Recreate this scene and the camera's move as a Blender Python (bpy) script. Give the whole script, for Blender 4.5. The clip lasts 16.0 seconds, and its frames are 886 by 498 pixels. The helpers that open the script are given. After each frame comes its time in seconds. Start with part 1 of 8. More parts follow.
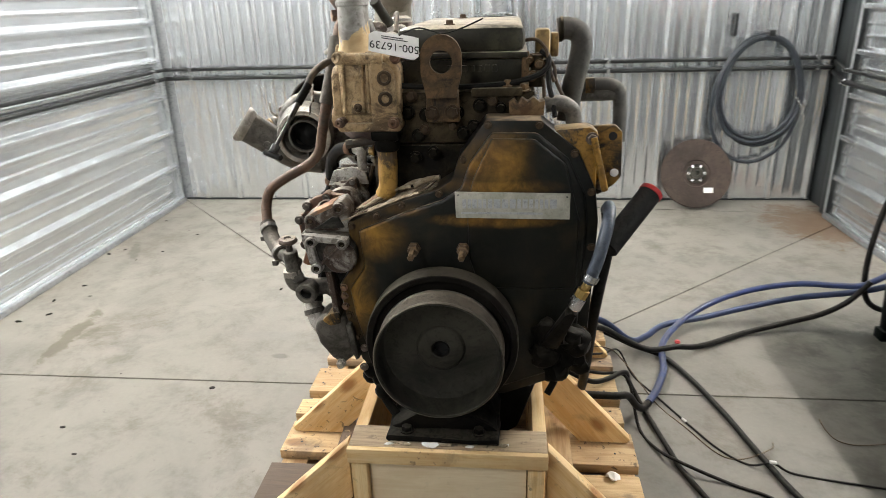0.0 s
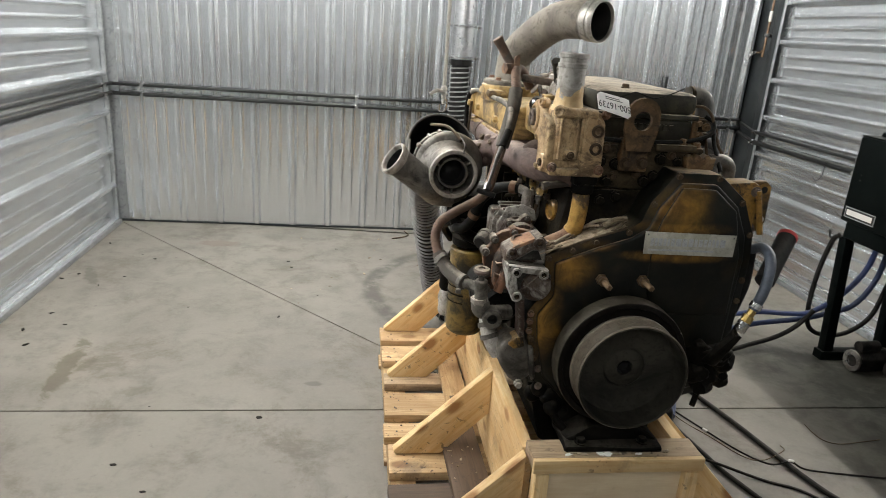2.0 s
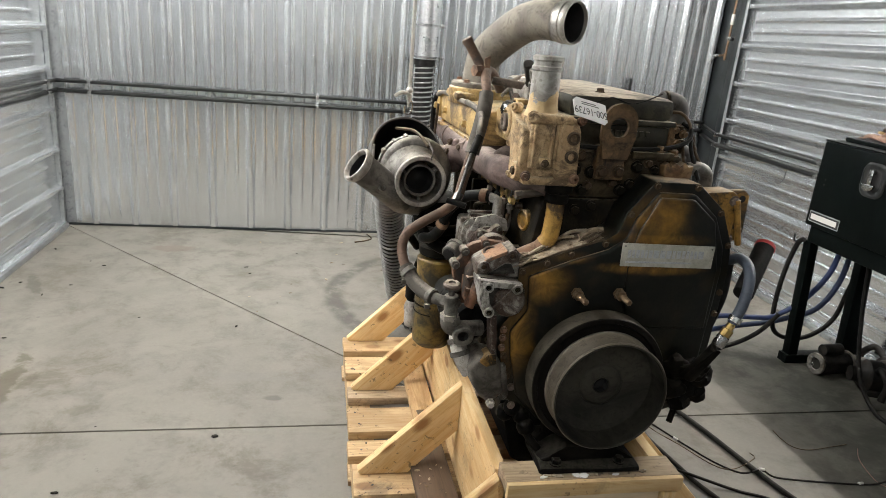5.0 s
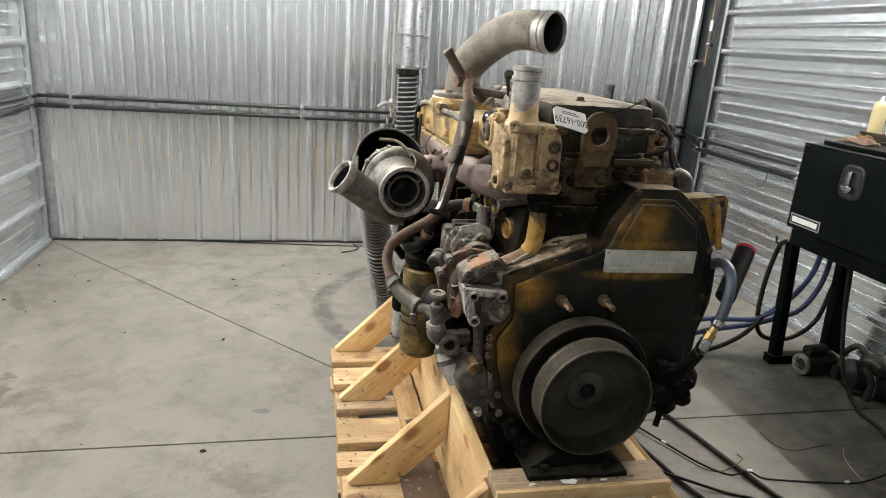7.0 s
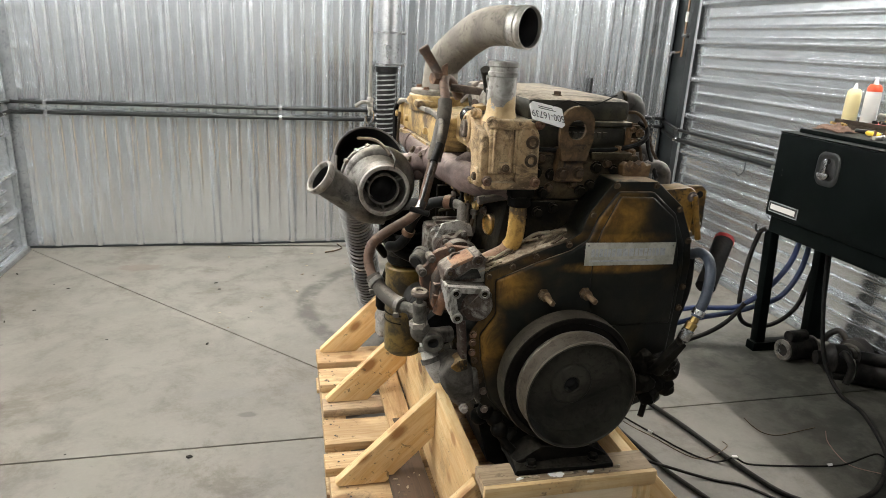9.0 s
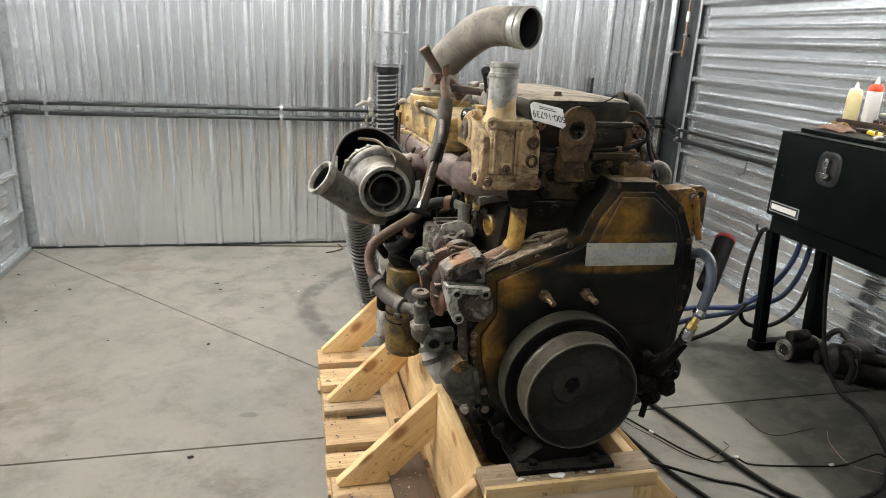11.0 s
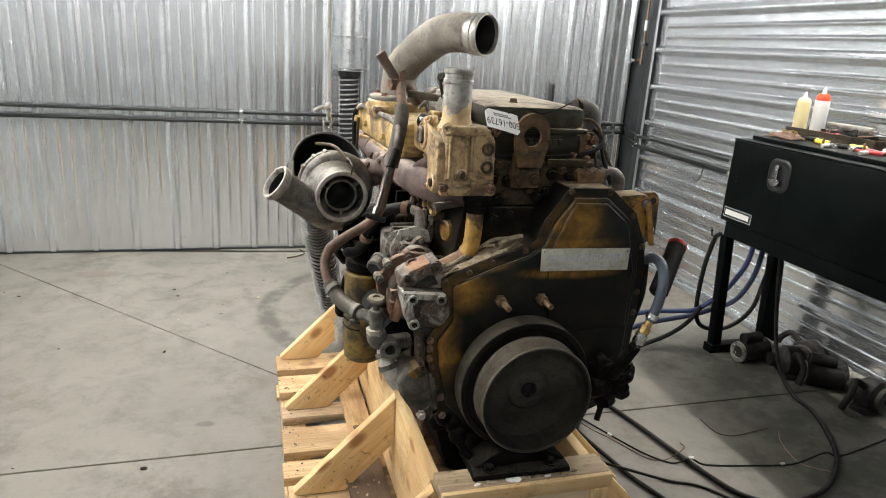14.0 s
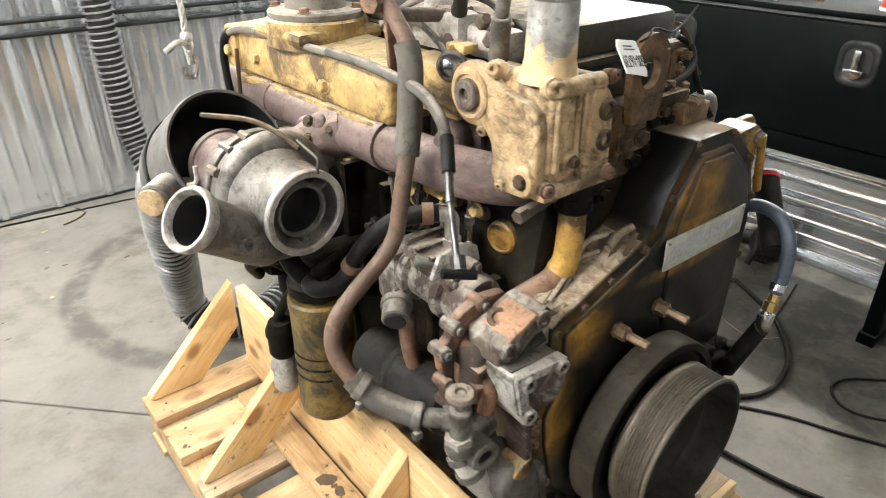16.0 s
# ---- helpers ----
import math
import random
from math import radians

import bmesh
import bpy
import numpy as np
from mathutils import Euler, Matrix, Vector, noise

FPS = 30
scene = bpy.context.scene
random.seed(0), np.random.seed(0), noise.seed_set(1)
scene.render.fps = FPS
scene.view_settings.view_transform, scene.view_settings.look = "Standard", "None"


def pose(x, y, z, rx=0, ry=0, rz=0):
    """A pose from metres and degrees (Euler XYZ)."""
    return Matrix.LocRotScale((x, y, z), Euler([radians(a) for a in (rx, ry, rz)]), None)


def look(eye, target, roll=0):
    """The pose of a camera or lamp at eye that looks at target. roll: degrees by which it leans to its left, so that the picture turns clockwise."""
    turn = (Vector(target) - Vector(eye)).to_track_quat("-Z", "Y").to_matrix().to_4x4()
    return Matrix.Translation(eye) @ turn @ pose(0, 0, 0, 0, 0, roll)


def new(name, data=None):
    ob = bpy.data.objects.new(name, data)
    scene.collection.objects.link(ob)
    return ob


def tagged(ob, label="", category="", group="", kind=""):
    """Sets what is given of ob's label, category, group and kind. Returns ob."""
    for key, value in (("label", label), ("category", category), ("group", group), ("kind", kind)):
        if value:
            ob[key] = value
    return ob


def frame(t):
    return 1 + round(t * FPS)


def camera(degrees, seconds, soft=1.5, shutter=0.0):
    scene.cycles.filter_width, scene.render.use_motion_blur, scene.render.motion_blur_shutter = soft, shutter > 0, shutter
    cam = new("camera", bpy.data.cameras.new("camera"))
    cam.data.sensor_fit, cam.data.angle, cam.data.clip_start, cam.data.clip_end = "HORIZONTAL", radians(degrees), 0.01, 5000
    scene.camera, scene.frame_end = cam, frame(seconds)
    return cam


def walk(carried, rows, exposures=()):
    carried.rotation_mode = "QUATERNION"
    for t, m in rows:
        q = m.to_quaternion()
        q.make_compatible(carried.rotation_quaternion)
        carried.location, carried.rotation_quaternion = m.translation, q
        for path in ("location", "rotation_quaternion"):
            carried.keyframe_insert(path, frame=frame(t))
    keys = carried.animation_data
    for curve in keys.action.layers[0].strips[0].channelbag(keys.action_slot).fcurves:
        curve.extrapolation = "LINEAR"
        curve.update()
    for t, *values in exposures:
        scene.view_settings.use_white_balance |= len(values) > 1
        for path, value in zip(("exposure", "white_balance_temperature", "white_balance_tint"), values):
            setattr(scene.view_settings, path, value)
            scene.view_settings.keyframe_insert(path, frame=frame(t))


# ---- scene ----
cam = camera(67.9, 16.0, soft=0.75, shutter=0.25)
PATH = [
    (0, (0.173, -1.48, 1.597), (-0.028, 0.376, 0.879), -1.7),
    (0.5, (-0.091, -1.644, 1.628), (0.053, 0.232, 0.949), 0.1),
    (1, (-0.366, -1.652, 1.624), (-0.063, 0.223, 0.998), 1.4),
    (1.5, (-0.612, -1.646, 1.638), (-0.353, 0.229, 0.993), 2.8),
    (2, (-0.745, -1.64, 1.648), (-0.478, 0.24, 1.021), 4.2),
    (2.5, (-0.773, -1.583, 1.656), (-0.571, 0.319, 1.072), 3.9),
    (3, (-0.759, -1.538, 1.648), (-0.463, 0.352, 1.065), 4.6),
    (3.5, (-0.754, -1.522, 1.643), (-0.396, 0.347, 1.028), 5.4),
    (4, (-0.751, -1.522, 1.644), (-0.384, 0.339, 1.01), 5.4),
    (6.5, (-0.738, -1.533, 1.657), (-0.336, 0.333, 1.06), 4.3),
    (7, (-0.737, -1.534, 1.658), (-0.323, 0.33, 1.061), 4.2),
    (7.5, (-0.735, -1.528, 1.654), (-0.302, 0.327, 1.045), 4.1),
    (8, (-0.734, -1.53, 1.657), (-0.295, 0.325, 1.05), 3.8),
    (8.5, (-0.729, -1.53, 1.659), (-0.28, 0.321, 1.05), 3.4),
    (9, (-0.726, -1.533, 1.661), (-0.268, 0.317, 1.057), 3.0),
    (11.5, (-0.725, -1.533, 1.663), (-0.27, 0.319, 1.058), 2.9),
    (12, (-0.72, -1.53, 1.661), (-0.251, 0.316, 1.05), 2.9),
    (12.5, (-0.716, -1.529, 1.662), (-0.23, 0.316, 1.06), 3.1),
    (13, (-0.705, -1.531, 1.67), (-0.178, 0.313, 1.102), 2.6),
    (13.5, (-0.7, -1.536, 1.672), (-0.172, 0.311, 1.115), 2.7),
    (14, (-0.699, -1.537, 1.667), (-0.144, 0.293, 1.081), 3.7),
    (14.5, (-0.666, -1.461, 1.66), (-0.105, 0.321, 0.947), 2.7),
    (15, (-0.628, -1.234, 1.681), (-0.09, 0.519, 0.882), 1.1),
    (15.5, (-0.772, -0.904, 1.705), (0.029, 0.691, 0.802), -0.7),
    (16, (-0.91, -0.541, 1.707), (0.204, 0.82, 0.755), -0.0),
]
walk(cam, [(t, look(eye, target, roll)) for t, eye, target, roll in PATH],
     [(0.0, 0.41), (0.7, 0.33), (1.5, -0.02), (2.3, -0.25), (3.2, -0.25), (3.9, -0.06), (6.5, -0.05), (13.8, 0.00), (14.5, 0.22), (15.2, 0.45), (16.0, 0.51)])


# ---------------------------------------------------------------- light
world = bpy.data.worlds.new("room_dark")
world.use_nodes = True
world.node_tree.nodes["Background"].inputs[0].default_value = (0.9, 0.95, 1.0, 1)
world.node_tree.nodes["Background"].inputs[1].default_value = 0.02
scene.world = world

LIGHT_Z = 2.78
STRIPS = [(2.43, 1.20, 2.2, 272.0), (-2.2, 0.75, 1.6, 415.0), (-0.9, 2.60, 1.4, 420.0), (-1.1, -2.4, 1.4, 140.0)]   # x, y centre, length, glow


# ---------------------------------------------------------------- materials
def principled(name):
    m = bpy.data.materials.new(name)
    m.use_nodes = True
    nt = m.node_tree
    return m, nt, nt.nodes["Principled BSDF"]


def node(nt, kind, **values):
    n = nt.nodes.new(kind)
    for k, v in values.items():
        n.inputs[k].default_value = v
    return n


def noise_tex(nt, vec, scale, detail=6.0, rough=0.6, dist=0.0):
    n = node(nt, "ShaderNodeTexNoise", Scale=scale, Detail=detail, Roughness=rough, Distortion=dist)
    nt.links.new(vec, n.inputs["Vector"])
    return n.outputs["Fac"]


def ramp(nt, fac, lo, hi):
    n = node(nt, "ShaderNodeMapRange")
    n.inputs["From Min"].default_value = lo
    n.inputs["From Max"].default_value = hi
    n.interpolation_type = "SMOOTHSTEP"
    nt.links.new(fac, n.inputs["Value"])
    return n.outputs["Result"]


def mix(nt, fac, a, b):
    n = nt.nodes.new("ShaderNodeMix")
    n.data_type = "RGBA"
    for sock, v in ((n.inputs[0], fac), (n.inputs[6], a), (n.inputs[7], b)):
        if hasattr(v, "node"):
            nt.links.new(v, sock)
        elif isinstance(v, tuple):
            sock.default_value = (*v, 1)
        else:
            sock.default_value = v
    return n.outputs[2]


def calc(nt, op, a, b=0.0, clamp=False):
    n = nt.nodes.new("ShaderNodeMath")
    n.operation = op
    n.use_clamp = clamp
    for sock, v in ((n.inputs[0], a), (n.inputs[1], b)):
        if hasattr(v, "node"):
            nt.links.new(v, sock)
        else:
            sock.default_value = v
    return n.outputs[0]


def mapped(nt, scale=(1, 1, 1), coord="Object"):
    tc = nt.nodes.new("ShaderNodeTexCoord")
    mp = nt.nodes.new("ShaderNodeMapping")
    mp.inputs["Scale"].default_value = scale
    nt.links.new(tc.outputs[coord], mp.inputs["Vector"])
    return mp.outputs["Vector"]


def bumped(nt, bsdf, height, strength, distance=0.002):
    b = node(nt, "ShaderNodeBump", Strength=strength, Distance=distance)
    nt.links.new(height, b.inputs["Height"])
    nt.links.new(b.outputs["Normal"], bsdf.inputs["Normal"])


def surface(name, c1, c2, rough=0.6, metal=0.0, scale=9.0, cut=(0.4, 0.62), grime=None, gscale=2.6, gcut=(0.48, 0.64),
            dust=None, bump=0.25, bscale=90.0, rvar=0.15, stretch=(1, 1, 1), spec=0.5, speck=0.55, bdist=0.002):
    """Two colours in patches, optional grime in larger patches, optional dust that has settled on level faces, fine relief."""
    m, nt, bs = principled(name)
    v = mapped(nt, stretch)
    n1 = noise_tex(nt, v, scale, 8, 0.65, 0.4)
    col = mix(nt, ramp(nt, n1, *cut), c1, c2)
    if grime:
        col = mix(nt, ramp(nt, noise_tex(nt, v, gscale, 7, 0.7, 0.8), *gcut), col, grime)
    if dust:
        geo = nt.nodes.new("ShaderNodeNewGeometry")
        sep = nt.nodes.new("ShaderNodeSeparateXYZ")
        nt.links.new(geo.outputs["Normal"], sep.inputs[0])
        up = ramp(nt, sep.outputs["Z"], 0.55, 0.95)
        patch = ramp(nt, noise_tex(nt, v, 14, 6, 0.7), 0.25, 0.6)
        col = mix(nt, calc(nt, "MULTIPLY", calc(nt, "MULTIPLY", up, patch), 0.85), col, dust)
    fine = noise_tex(nt, v, bscale, 5, 0.6)
    if speck > 0:
        dots = ramp(nt, noise_tex(nt, v, max(28.0, scale * 3.1), 6, 0.72, 0.6), 0.50, 0.66)
        dark = tuple(c * 0.38 for c in c2)
        col = mix(nt, calc(nt, "MULTIPLY", dots, speck), col, dark)
        scab = ramp(nt, noise_tex(nt, v, max(60.0, scale * 7.0), 4, 0.65, 0.8), 0.56, 0.64)
        col = mix(nt, calc(nt, "MULTIPLY", scab, speck * 0.7), col, tuple(c * 0.30 for c in c1))
        col = mix(nt, calc(nt, "MULTIPLY", ramp(nt, fine, 0.58, 0.72), speck * 0.5), col, tuple(min(0.8, c * 1.5) for c in c1))
    nt.links.new(col, bs.inputs["Base Color"])
    r = calc(nt, "ADD", calc(nt, "MULTIPLY", calc(nt, "SUBTRACT", n1, 0.5), rvar * 2), rough, True)
    nt.links.new(r, bs.inputs["Roughness"])
    bs.inputs["Metallic"].default_value = metal
    bs.inputs["Specular IOR Level"].default_value = spec
    bumped(nt, bs, calc(nt, "ADD", fine, calc(nt, "MULTIPLY", n1, 1.5)), bump, bdist)
    return m


yellow = surface("dirty_yellow_paint", (0.50, 0.345, 0.135), (0.34, 0.22, 0.080), 0.5, 0, 11, grime=(0.085, 0.052, 0.024),
                 gscale=6, gcut=(0.49, 0.63), dust=(0.56, 0.46, 0.29), bump=0.4, bdist=0.003)
cream = surface("dusty_yellow_casting", (0.54, 0.395, 0.225), (0.37, 0.25, 0.13), 0.75, 0, 15, cut=(0.38, 0.60), grime=(0.105, 0.068, 0.036),
                gscale=10, gcut=(0.48, 0.62), dust=(0.58, 0.48, 0.33), bump=0.6, bdist=0.004, speck=0.6)
black_oily = surface("oily_black_casting", (0.0036, 0.0036, 0.0033), (0.0096, 0.0084, 0.0066), 0.5, 0, 8, dust=(0.03375, 0.03, 0.024), spec=0.05,
                     bump=0.5, bscale=60)
block_iron = surface("grimy_engine_iron", (0.0088, 0.007975, 0.0066), (0.02475, 0.0198, 0.0121), 0.6, 0, 10, spec=0.05, grime=(0.055, 0.0374, 0.0154),
                     gscale=5, gcut=(0.58, 0.72), dust=(0.30, 0.25, 0.18), bump=0.5)
dusty_black = surface("dusty_black_paint", (0.026, 0.0247, 0.01755), (0.0676, 0.0598, 0.039), 0.50, 0, 7, cut=(0.42, 0.66), grime=(0.0156, 0.01495, 0.0117),
                      gscale=5, dust=(0.62, 0.53, 0.41), bump=0.35, spec=0.3)
rust_purple = surface("heat_browned_iron", (0.1078, 0.0748, 0.066), (0.1595, 0.1144, 0.1012), 0.8, 0, 12, grime=(0.0616, 0.0363, 0.0286),
                      gscale=5, dust=(0.33, 0.2585, 0.2255), bump=0.5, bdist=0.003)
rust = surface("rusty_steel", (0.15, 0.075, 0.042), (0.23, 0.135, 0.082), 0.8, 0, 16, grime=(0.07, 0.045, 0.033), gscale=7,
               dust=(0.36, 0.26, 0.19), bump=0.4)
dark_rust = surface("dark_brown_iron", (0.0595, 0.0406, 0.0252), (0.098, 0.0665, 0.0406), 0.6, 0, 14, grime=(0.028, 0.0231, 0.0175), gscale=6, dust=(0.24, 0.19, 0.13), bump=0.35, spec=0.12)
rust_orange = surface("orange_rust", (0.36, 0.19, 0.105), (0.24, 0.14, 0.09), 0.85, 0, 20, grime=(0.17, 0.135, 0.11), gscale=9, gcut=(0.52, 0.66), dust=(0.46, 0.27, 0.165), bump=0.6)
alu = surface("dirty_cast_aluminium", (0.4896, 0.4678, 0.4297), (0.2611, 0.2339, 0.2013), 0.6, 0.2, 17, cut=(0.36, 0.70), grime=(0.09792, 0.07942, 0.0631),
              gscale=9, gcut=(0.54, 0.70), dust=(0.704, 0.64, 0.5504), bump=0.6, bdist=0.004, speck=0.5)
alu_grey = surface("grey_cast_aluminium", (0.1949, 0.1855, 0.1666), (0.1069, 0.09929, 0.08674), 0.55, 0.3, 14, grime=(0.05344, 0.04526, 0.03647),
                   gscale=7, gcut=(0.52, 0.66), dust=(0.4462, 0.4056, 0.3448), bump=0.45, bscale=120, bdist=0.003)
alu_dark = surface("grimy_dark_casting", (0.1155, 0.105, 0.0903), (0.04987, 0.0441, 0.03675), 0.6, 0.15, 14, cut=(0.40, 0.60), grime=(0.02205, 0.0189, 0.01522), gscale=7, gcut=(0.48, 0.62), dust=(0.22, 0.195, 0.16), bump=0.5, bdist=0.003)
grime_rust = surface("grey_brown_grimy_casting", (0.1224, 0.09, 0.072), (0.1944, 0.1584, 0.1296), 0.7, 0.1, 15, grime=(0.0396, 0.0324, 0.02592), gscale=8,
                     dust=(0.40, 0.34, 0.27), bump=0.5, bdist=0.003)
eye_mat = surface("rust_and_yellow_iron", (0.1673, 0.1012, 0.04842), (0.08803, 0.05722, 0.03345), 0.7, 0, 14, grime=(0.03081, 0.02465, 0.0176), gscale=7, gcut=(0.48, 0.62),
                  dust=(0.2004, 0.1504, 0.1002), bump=0.5, spec=0.25)
dip_mat = surface("dull_plated_tube", (0.13, 0.125, 0.12), (0.06, 0.057, 0.052), 0.32, 0.7, 30, bump=0.1)
acc_mat = surface("chalky_brown_casting", (0.2788, 0.2624, 0.2337), (0.1025, 0.0779, 0.05904), 0.62, 0.1, 17, cut=(0.44, 0.58), grime=(0.041, 0.02132, 0.01394), gscale=10, gcut=(0.46, 0.57),
                  dust=(0.3772, 0.3362, 0.2788), bump=0.7, bdist=0.004, speck=0.6)
# Darker twin of acc_mat: shade of the sunken face put into the colour.
acc_dark = surface("shade_dark_casting", (0.060, 0.056, 0.048), (0.024, 0.021, 0.017), 0.55, 0.1, 15, grime=(0.010, 0.009, 0.007), gscale=8, gcut=(0.48, 0.62), dust=(0.20, 0.18, 0.15), bump=0.5, bdist=0.003, spec=0.3)
acc_rust = surface("rust_brown_casting", (0.200, 0.092, 0.048), (0.090, 0.046, 0.028), 0.75, 0, 16, grime=(0.030, 0.021, 0.015), gscale=8, gcut=(0.48, 0.62), dust=(0.33, 0.24, 0.18), bump=0.6, bdist=0.003)
acc_pale = surface("pale_scraped_casting", (0.43, 0.415, 0.38), (0.18, 0.165, 0.14), 0.55, 0.15, 15, cut=(0.46, 0.62), grime=(0.055, 0.042, 0.032), gscale=8, gcut=(0.50, 0.62), dust=(0.52, 0.49, 0.44), bump=0.7, bdist=0.004, speck=0.6)
amber_worn = surface("oil_worn_amber_paint", (0.34, 0.185, 0.036), (0.155, 0.082, 0.018), 0.42, 0, 13, grime=(0.013, 0.011, 0.007), gscale=8, gcut=(0.47, 0.60), dust=(0.44, 0.33, 0.19), bump=0.4, spec=0.4)
eye_stud = surface("oily_brown_stud", (0.20, 0.135, 0.075), (0.11, 0.072, 0.042), 0.5, 0.3, 30, bump=0.2, spec=0.3)
bracket_rust = surface("rusty_worn_paint", (0.225, 0.1387, 0.06), (0.1237, 0.0675, 0.03), 0.6, 0, 22, grime=(0.045, 0.0285, 0.0165), gscale=12, gcut=(0.50, 0.62), dust=(0.255, 0.2025, 0.1425), bump=0.5)
orange_paint = surface("deep_yellow_paint", (0.46, 0.27, 0.062), (0.33, 0.185, 0.042), 0.5, 0, 14, grime=(0.08, 0.05, 0.025), gscale=9, gcut=(0.54, 0.66), bump=0.4)
valve_mat = surface("chalky_grey_fitting", (0.133, 0.126, 0.1085), (0.0595, 0.0525, 0.0441), 0.6, 0.1, 16, cut=(0.42, 0.62), grime=(0.021, 0.0175, 0.014), gscale=9, gcut=(0.49, 0.62),
                    dust=(0.252, 0.231, 0.196), bump=0.5, bdist=0.003)
damper_black = surface("black_damper_face", (0.00896, 0.00784, 0.00672), (0.01456, 0.01232, 0.01008), 0.6, 0, 10, bump=0.2, spec=0.08)
head_iron = surface("brown_stained_head_iron", (0.03348, 0.02595, 0.0159), (0.07114, 0.05357, 0.03013), 0.65, 0, 12, spec=0.12, grime=(0.01004, 0.008789, 0.006696), gscale=8,
                    gcut=(0.48, 0.62), dust=(0.2846, 0.2344, 0.1674), bump=0.6, bdist=0.003)
tube_mat = surface("rust_stained_grey_tube", (0.10, 0.062, 0.042), (0.15, 0.09, 0.06), 0.65, 0.1, 12, grime=(0.075, 0.064, 0.053), gscale=6,
                   dust=(0.17, 0.13, 0.10), bump=0.3)
dusty_hose = surface("dust_coated_rubber", (0.077, 0.06875, 0.05775), (0.11, 0.099, 0.0825), 0.85, 0, 12, grime=(0.0385, 0.0352, 0.0308), gscale=6,
                     dust=(0.34, 0.30, 0.25), bump=0.3)
wire_mat = surface("dull_spring_wire", (0.225, 0.225, 0.2187), (0.171, 0.171, 0.1665), 0.38, 0.4, 30, bump=0.05, speck=0.0)
elbow_mat = surface("dusty_air_pipe", (0.204, 0.1827, 0.1487), (0.1445, 0.1275, 0.1062), 0.75, 0.1, 9, grime=(0.102, 0.085, 0.068),
                    gscale=14, gcut=(0.6, 0.68), dust=(0.42, 0.38, 0.31), bump=0.3)
bright_alu = surface("scratched_aluminium_ring", (0.416, 0.4, 0.368), (0.272, 0.26, 0.232), 0.45, 0.5, 20, bump=0.2)
pulley_mat = surface("dark_machined_steel", (0.0290, 0.0275, 0.0215), (0.0480, 0.0450, 0.0360), 0.5, 0.1, 6, spec=0.16, grime=(0.01199, 0.01125, 0.009741),
                     gscale=3, bump=0.25, bscale=140)
ring_mat = surface("brown_damper_steel", (0.05158, 0.04373, 0.03251), (0.074, 0.06392, 0.04822), 0.6, 0.15, 10, grime=(0.02355, 0.02018, 0.0157), bump=0.25, spec=0.2)
groove_mat = surface("brown_belt_grooves", (0.09591, 0.07846, 0.05812), (0.1308, 0.1104, 0.08427), 0.5, 0.3, 10, bump=0.2)
rubber = surface("grey_rubber", (0.06, 0.058, 0.054), (0.10, 0.092, 0.08), 0.7, 0, 10, dust=(0.20, 0.18, 0.15), bump=0.2)
black_rubber = surface("black_rubber", (0.009, 0.009, 0.009), (0.02, 0.019, 0.018), 0.5, 0, 12, dust=(0.05, 0.046, 0.04), bump=0.2, spec=0.08)
bluegrey_rubber = surface("blue_grey_hose", (0.082, 0.102, 0.138), (0.058, 0.072, 0.098), 0.42, 0, 10, bump=0.12)
greyhose_mat = surface("dull_blue_grey_hose", (0.026, 0.032, 0.040), (0.017, 0.021, 0.027), 0.45, 0, 10, bump=0.12, spec=0.4)
blue_rubber = surface("blue_hose", (0.030, 0.050, 0.150), (0.022, 0.037, 0.108), 0.42, 0, 10, bump=0.1, speck=0.0, dust=(0.060, 0.062, 0.080))
navy_rubber = surface("navy_hose", (0.022, 0.036, 0.092), (0.017, 0.027, 0.066), 0.45, 0, 10, bump=0.1, speck=0.0)
filter_yellow = surface("old_yellow_filter_can", (0.20, 0.135, 0.035), (0.11, 0.076, 0.024), 0.45, 0.1, 9, grime=(0.022, 0.018, 0.012),
                        gscale=9, gcut=(0.42, 0.58), bump=0.2)
steel = surface("bright_steel", (0.66, 0.66, 0.66), (0.52, 0.52, 0.52), 0.25, 1.0, 30, bump=0.05, speck=0.0)
chrome = surface("worn_chrome", (0.42, 0.42, 0.42), (0.30, 0.30, 0.30), 0.22, 1.0, 30, bump=0.05, rvar=0.1, speck=0.3)
brass = surface("brass", (0.62, 0.44, 0.17), (0.50, 0.34, 0.12), 0.3, 1.0, 30, bump=0.05, speck=0.0)
copper = surface("old_copper", (0.24, 0.15, 0.09), (0.17, 0.11, 0.075), 0.5, 0.6, 20, bump=0.1)
black_coat = surface("black_powder_coat", (0.0020, 0.0032, 0.0030), (0.0034, 0.0050, 0.0048), 0.4, 0, 5, spec=0.03, bump=0.12, bscale=400, rvar=0.06,
                     dust=(0.030, 0.032, 0.030), speck=0.0)
worn_coat = surface("rubbed_grey_coat", (0.00935, 0.01045, 0.01045), (0.0187, 0.0198, 0.0198), 0.38, 0, 16, bump=0.12, speck=0.0, spec=0.3)
black_pipe = surface("black_iron_pipe", (0.011, 0.012, 0.0125), (0.020, 0.021, 0.021), 0.45, 0.2, 12, bump=0.1, spec=0.35)
galv = surface("galvanised_duct", (0.62, 0.63, 0.64), (0.50, 0.51, 0.52), 0.30, 1.0, 26, bump=0.06, rvar=0.12)
flex_mat = surface("black_hose_fabric", (0.012, 0.012, 0.012), (0.022, 0.021, 0.020), 0.7, 0, 14, bump=0.2, spec=0.15, speck=0.0)
tray_wood = surface("oily_tray_wood", (0.040, 0.030, 0.022), (0.065, 0.050, 0.036), 0.7, 0, 9, grime=(0.018, 0.015, 0.012), bump=0.3, spec=0.1)
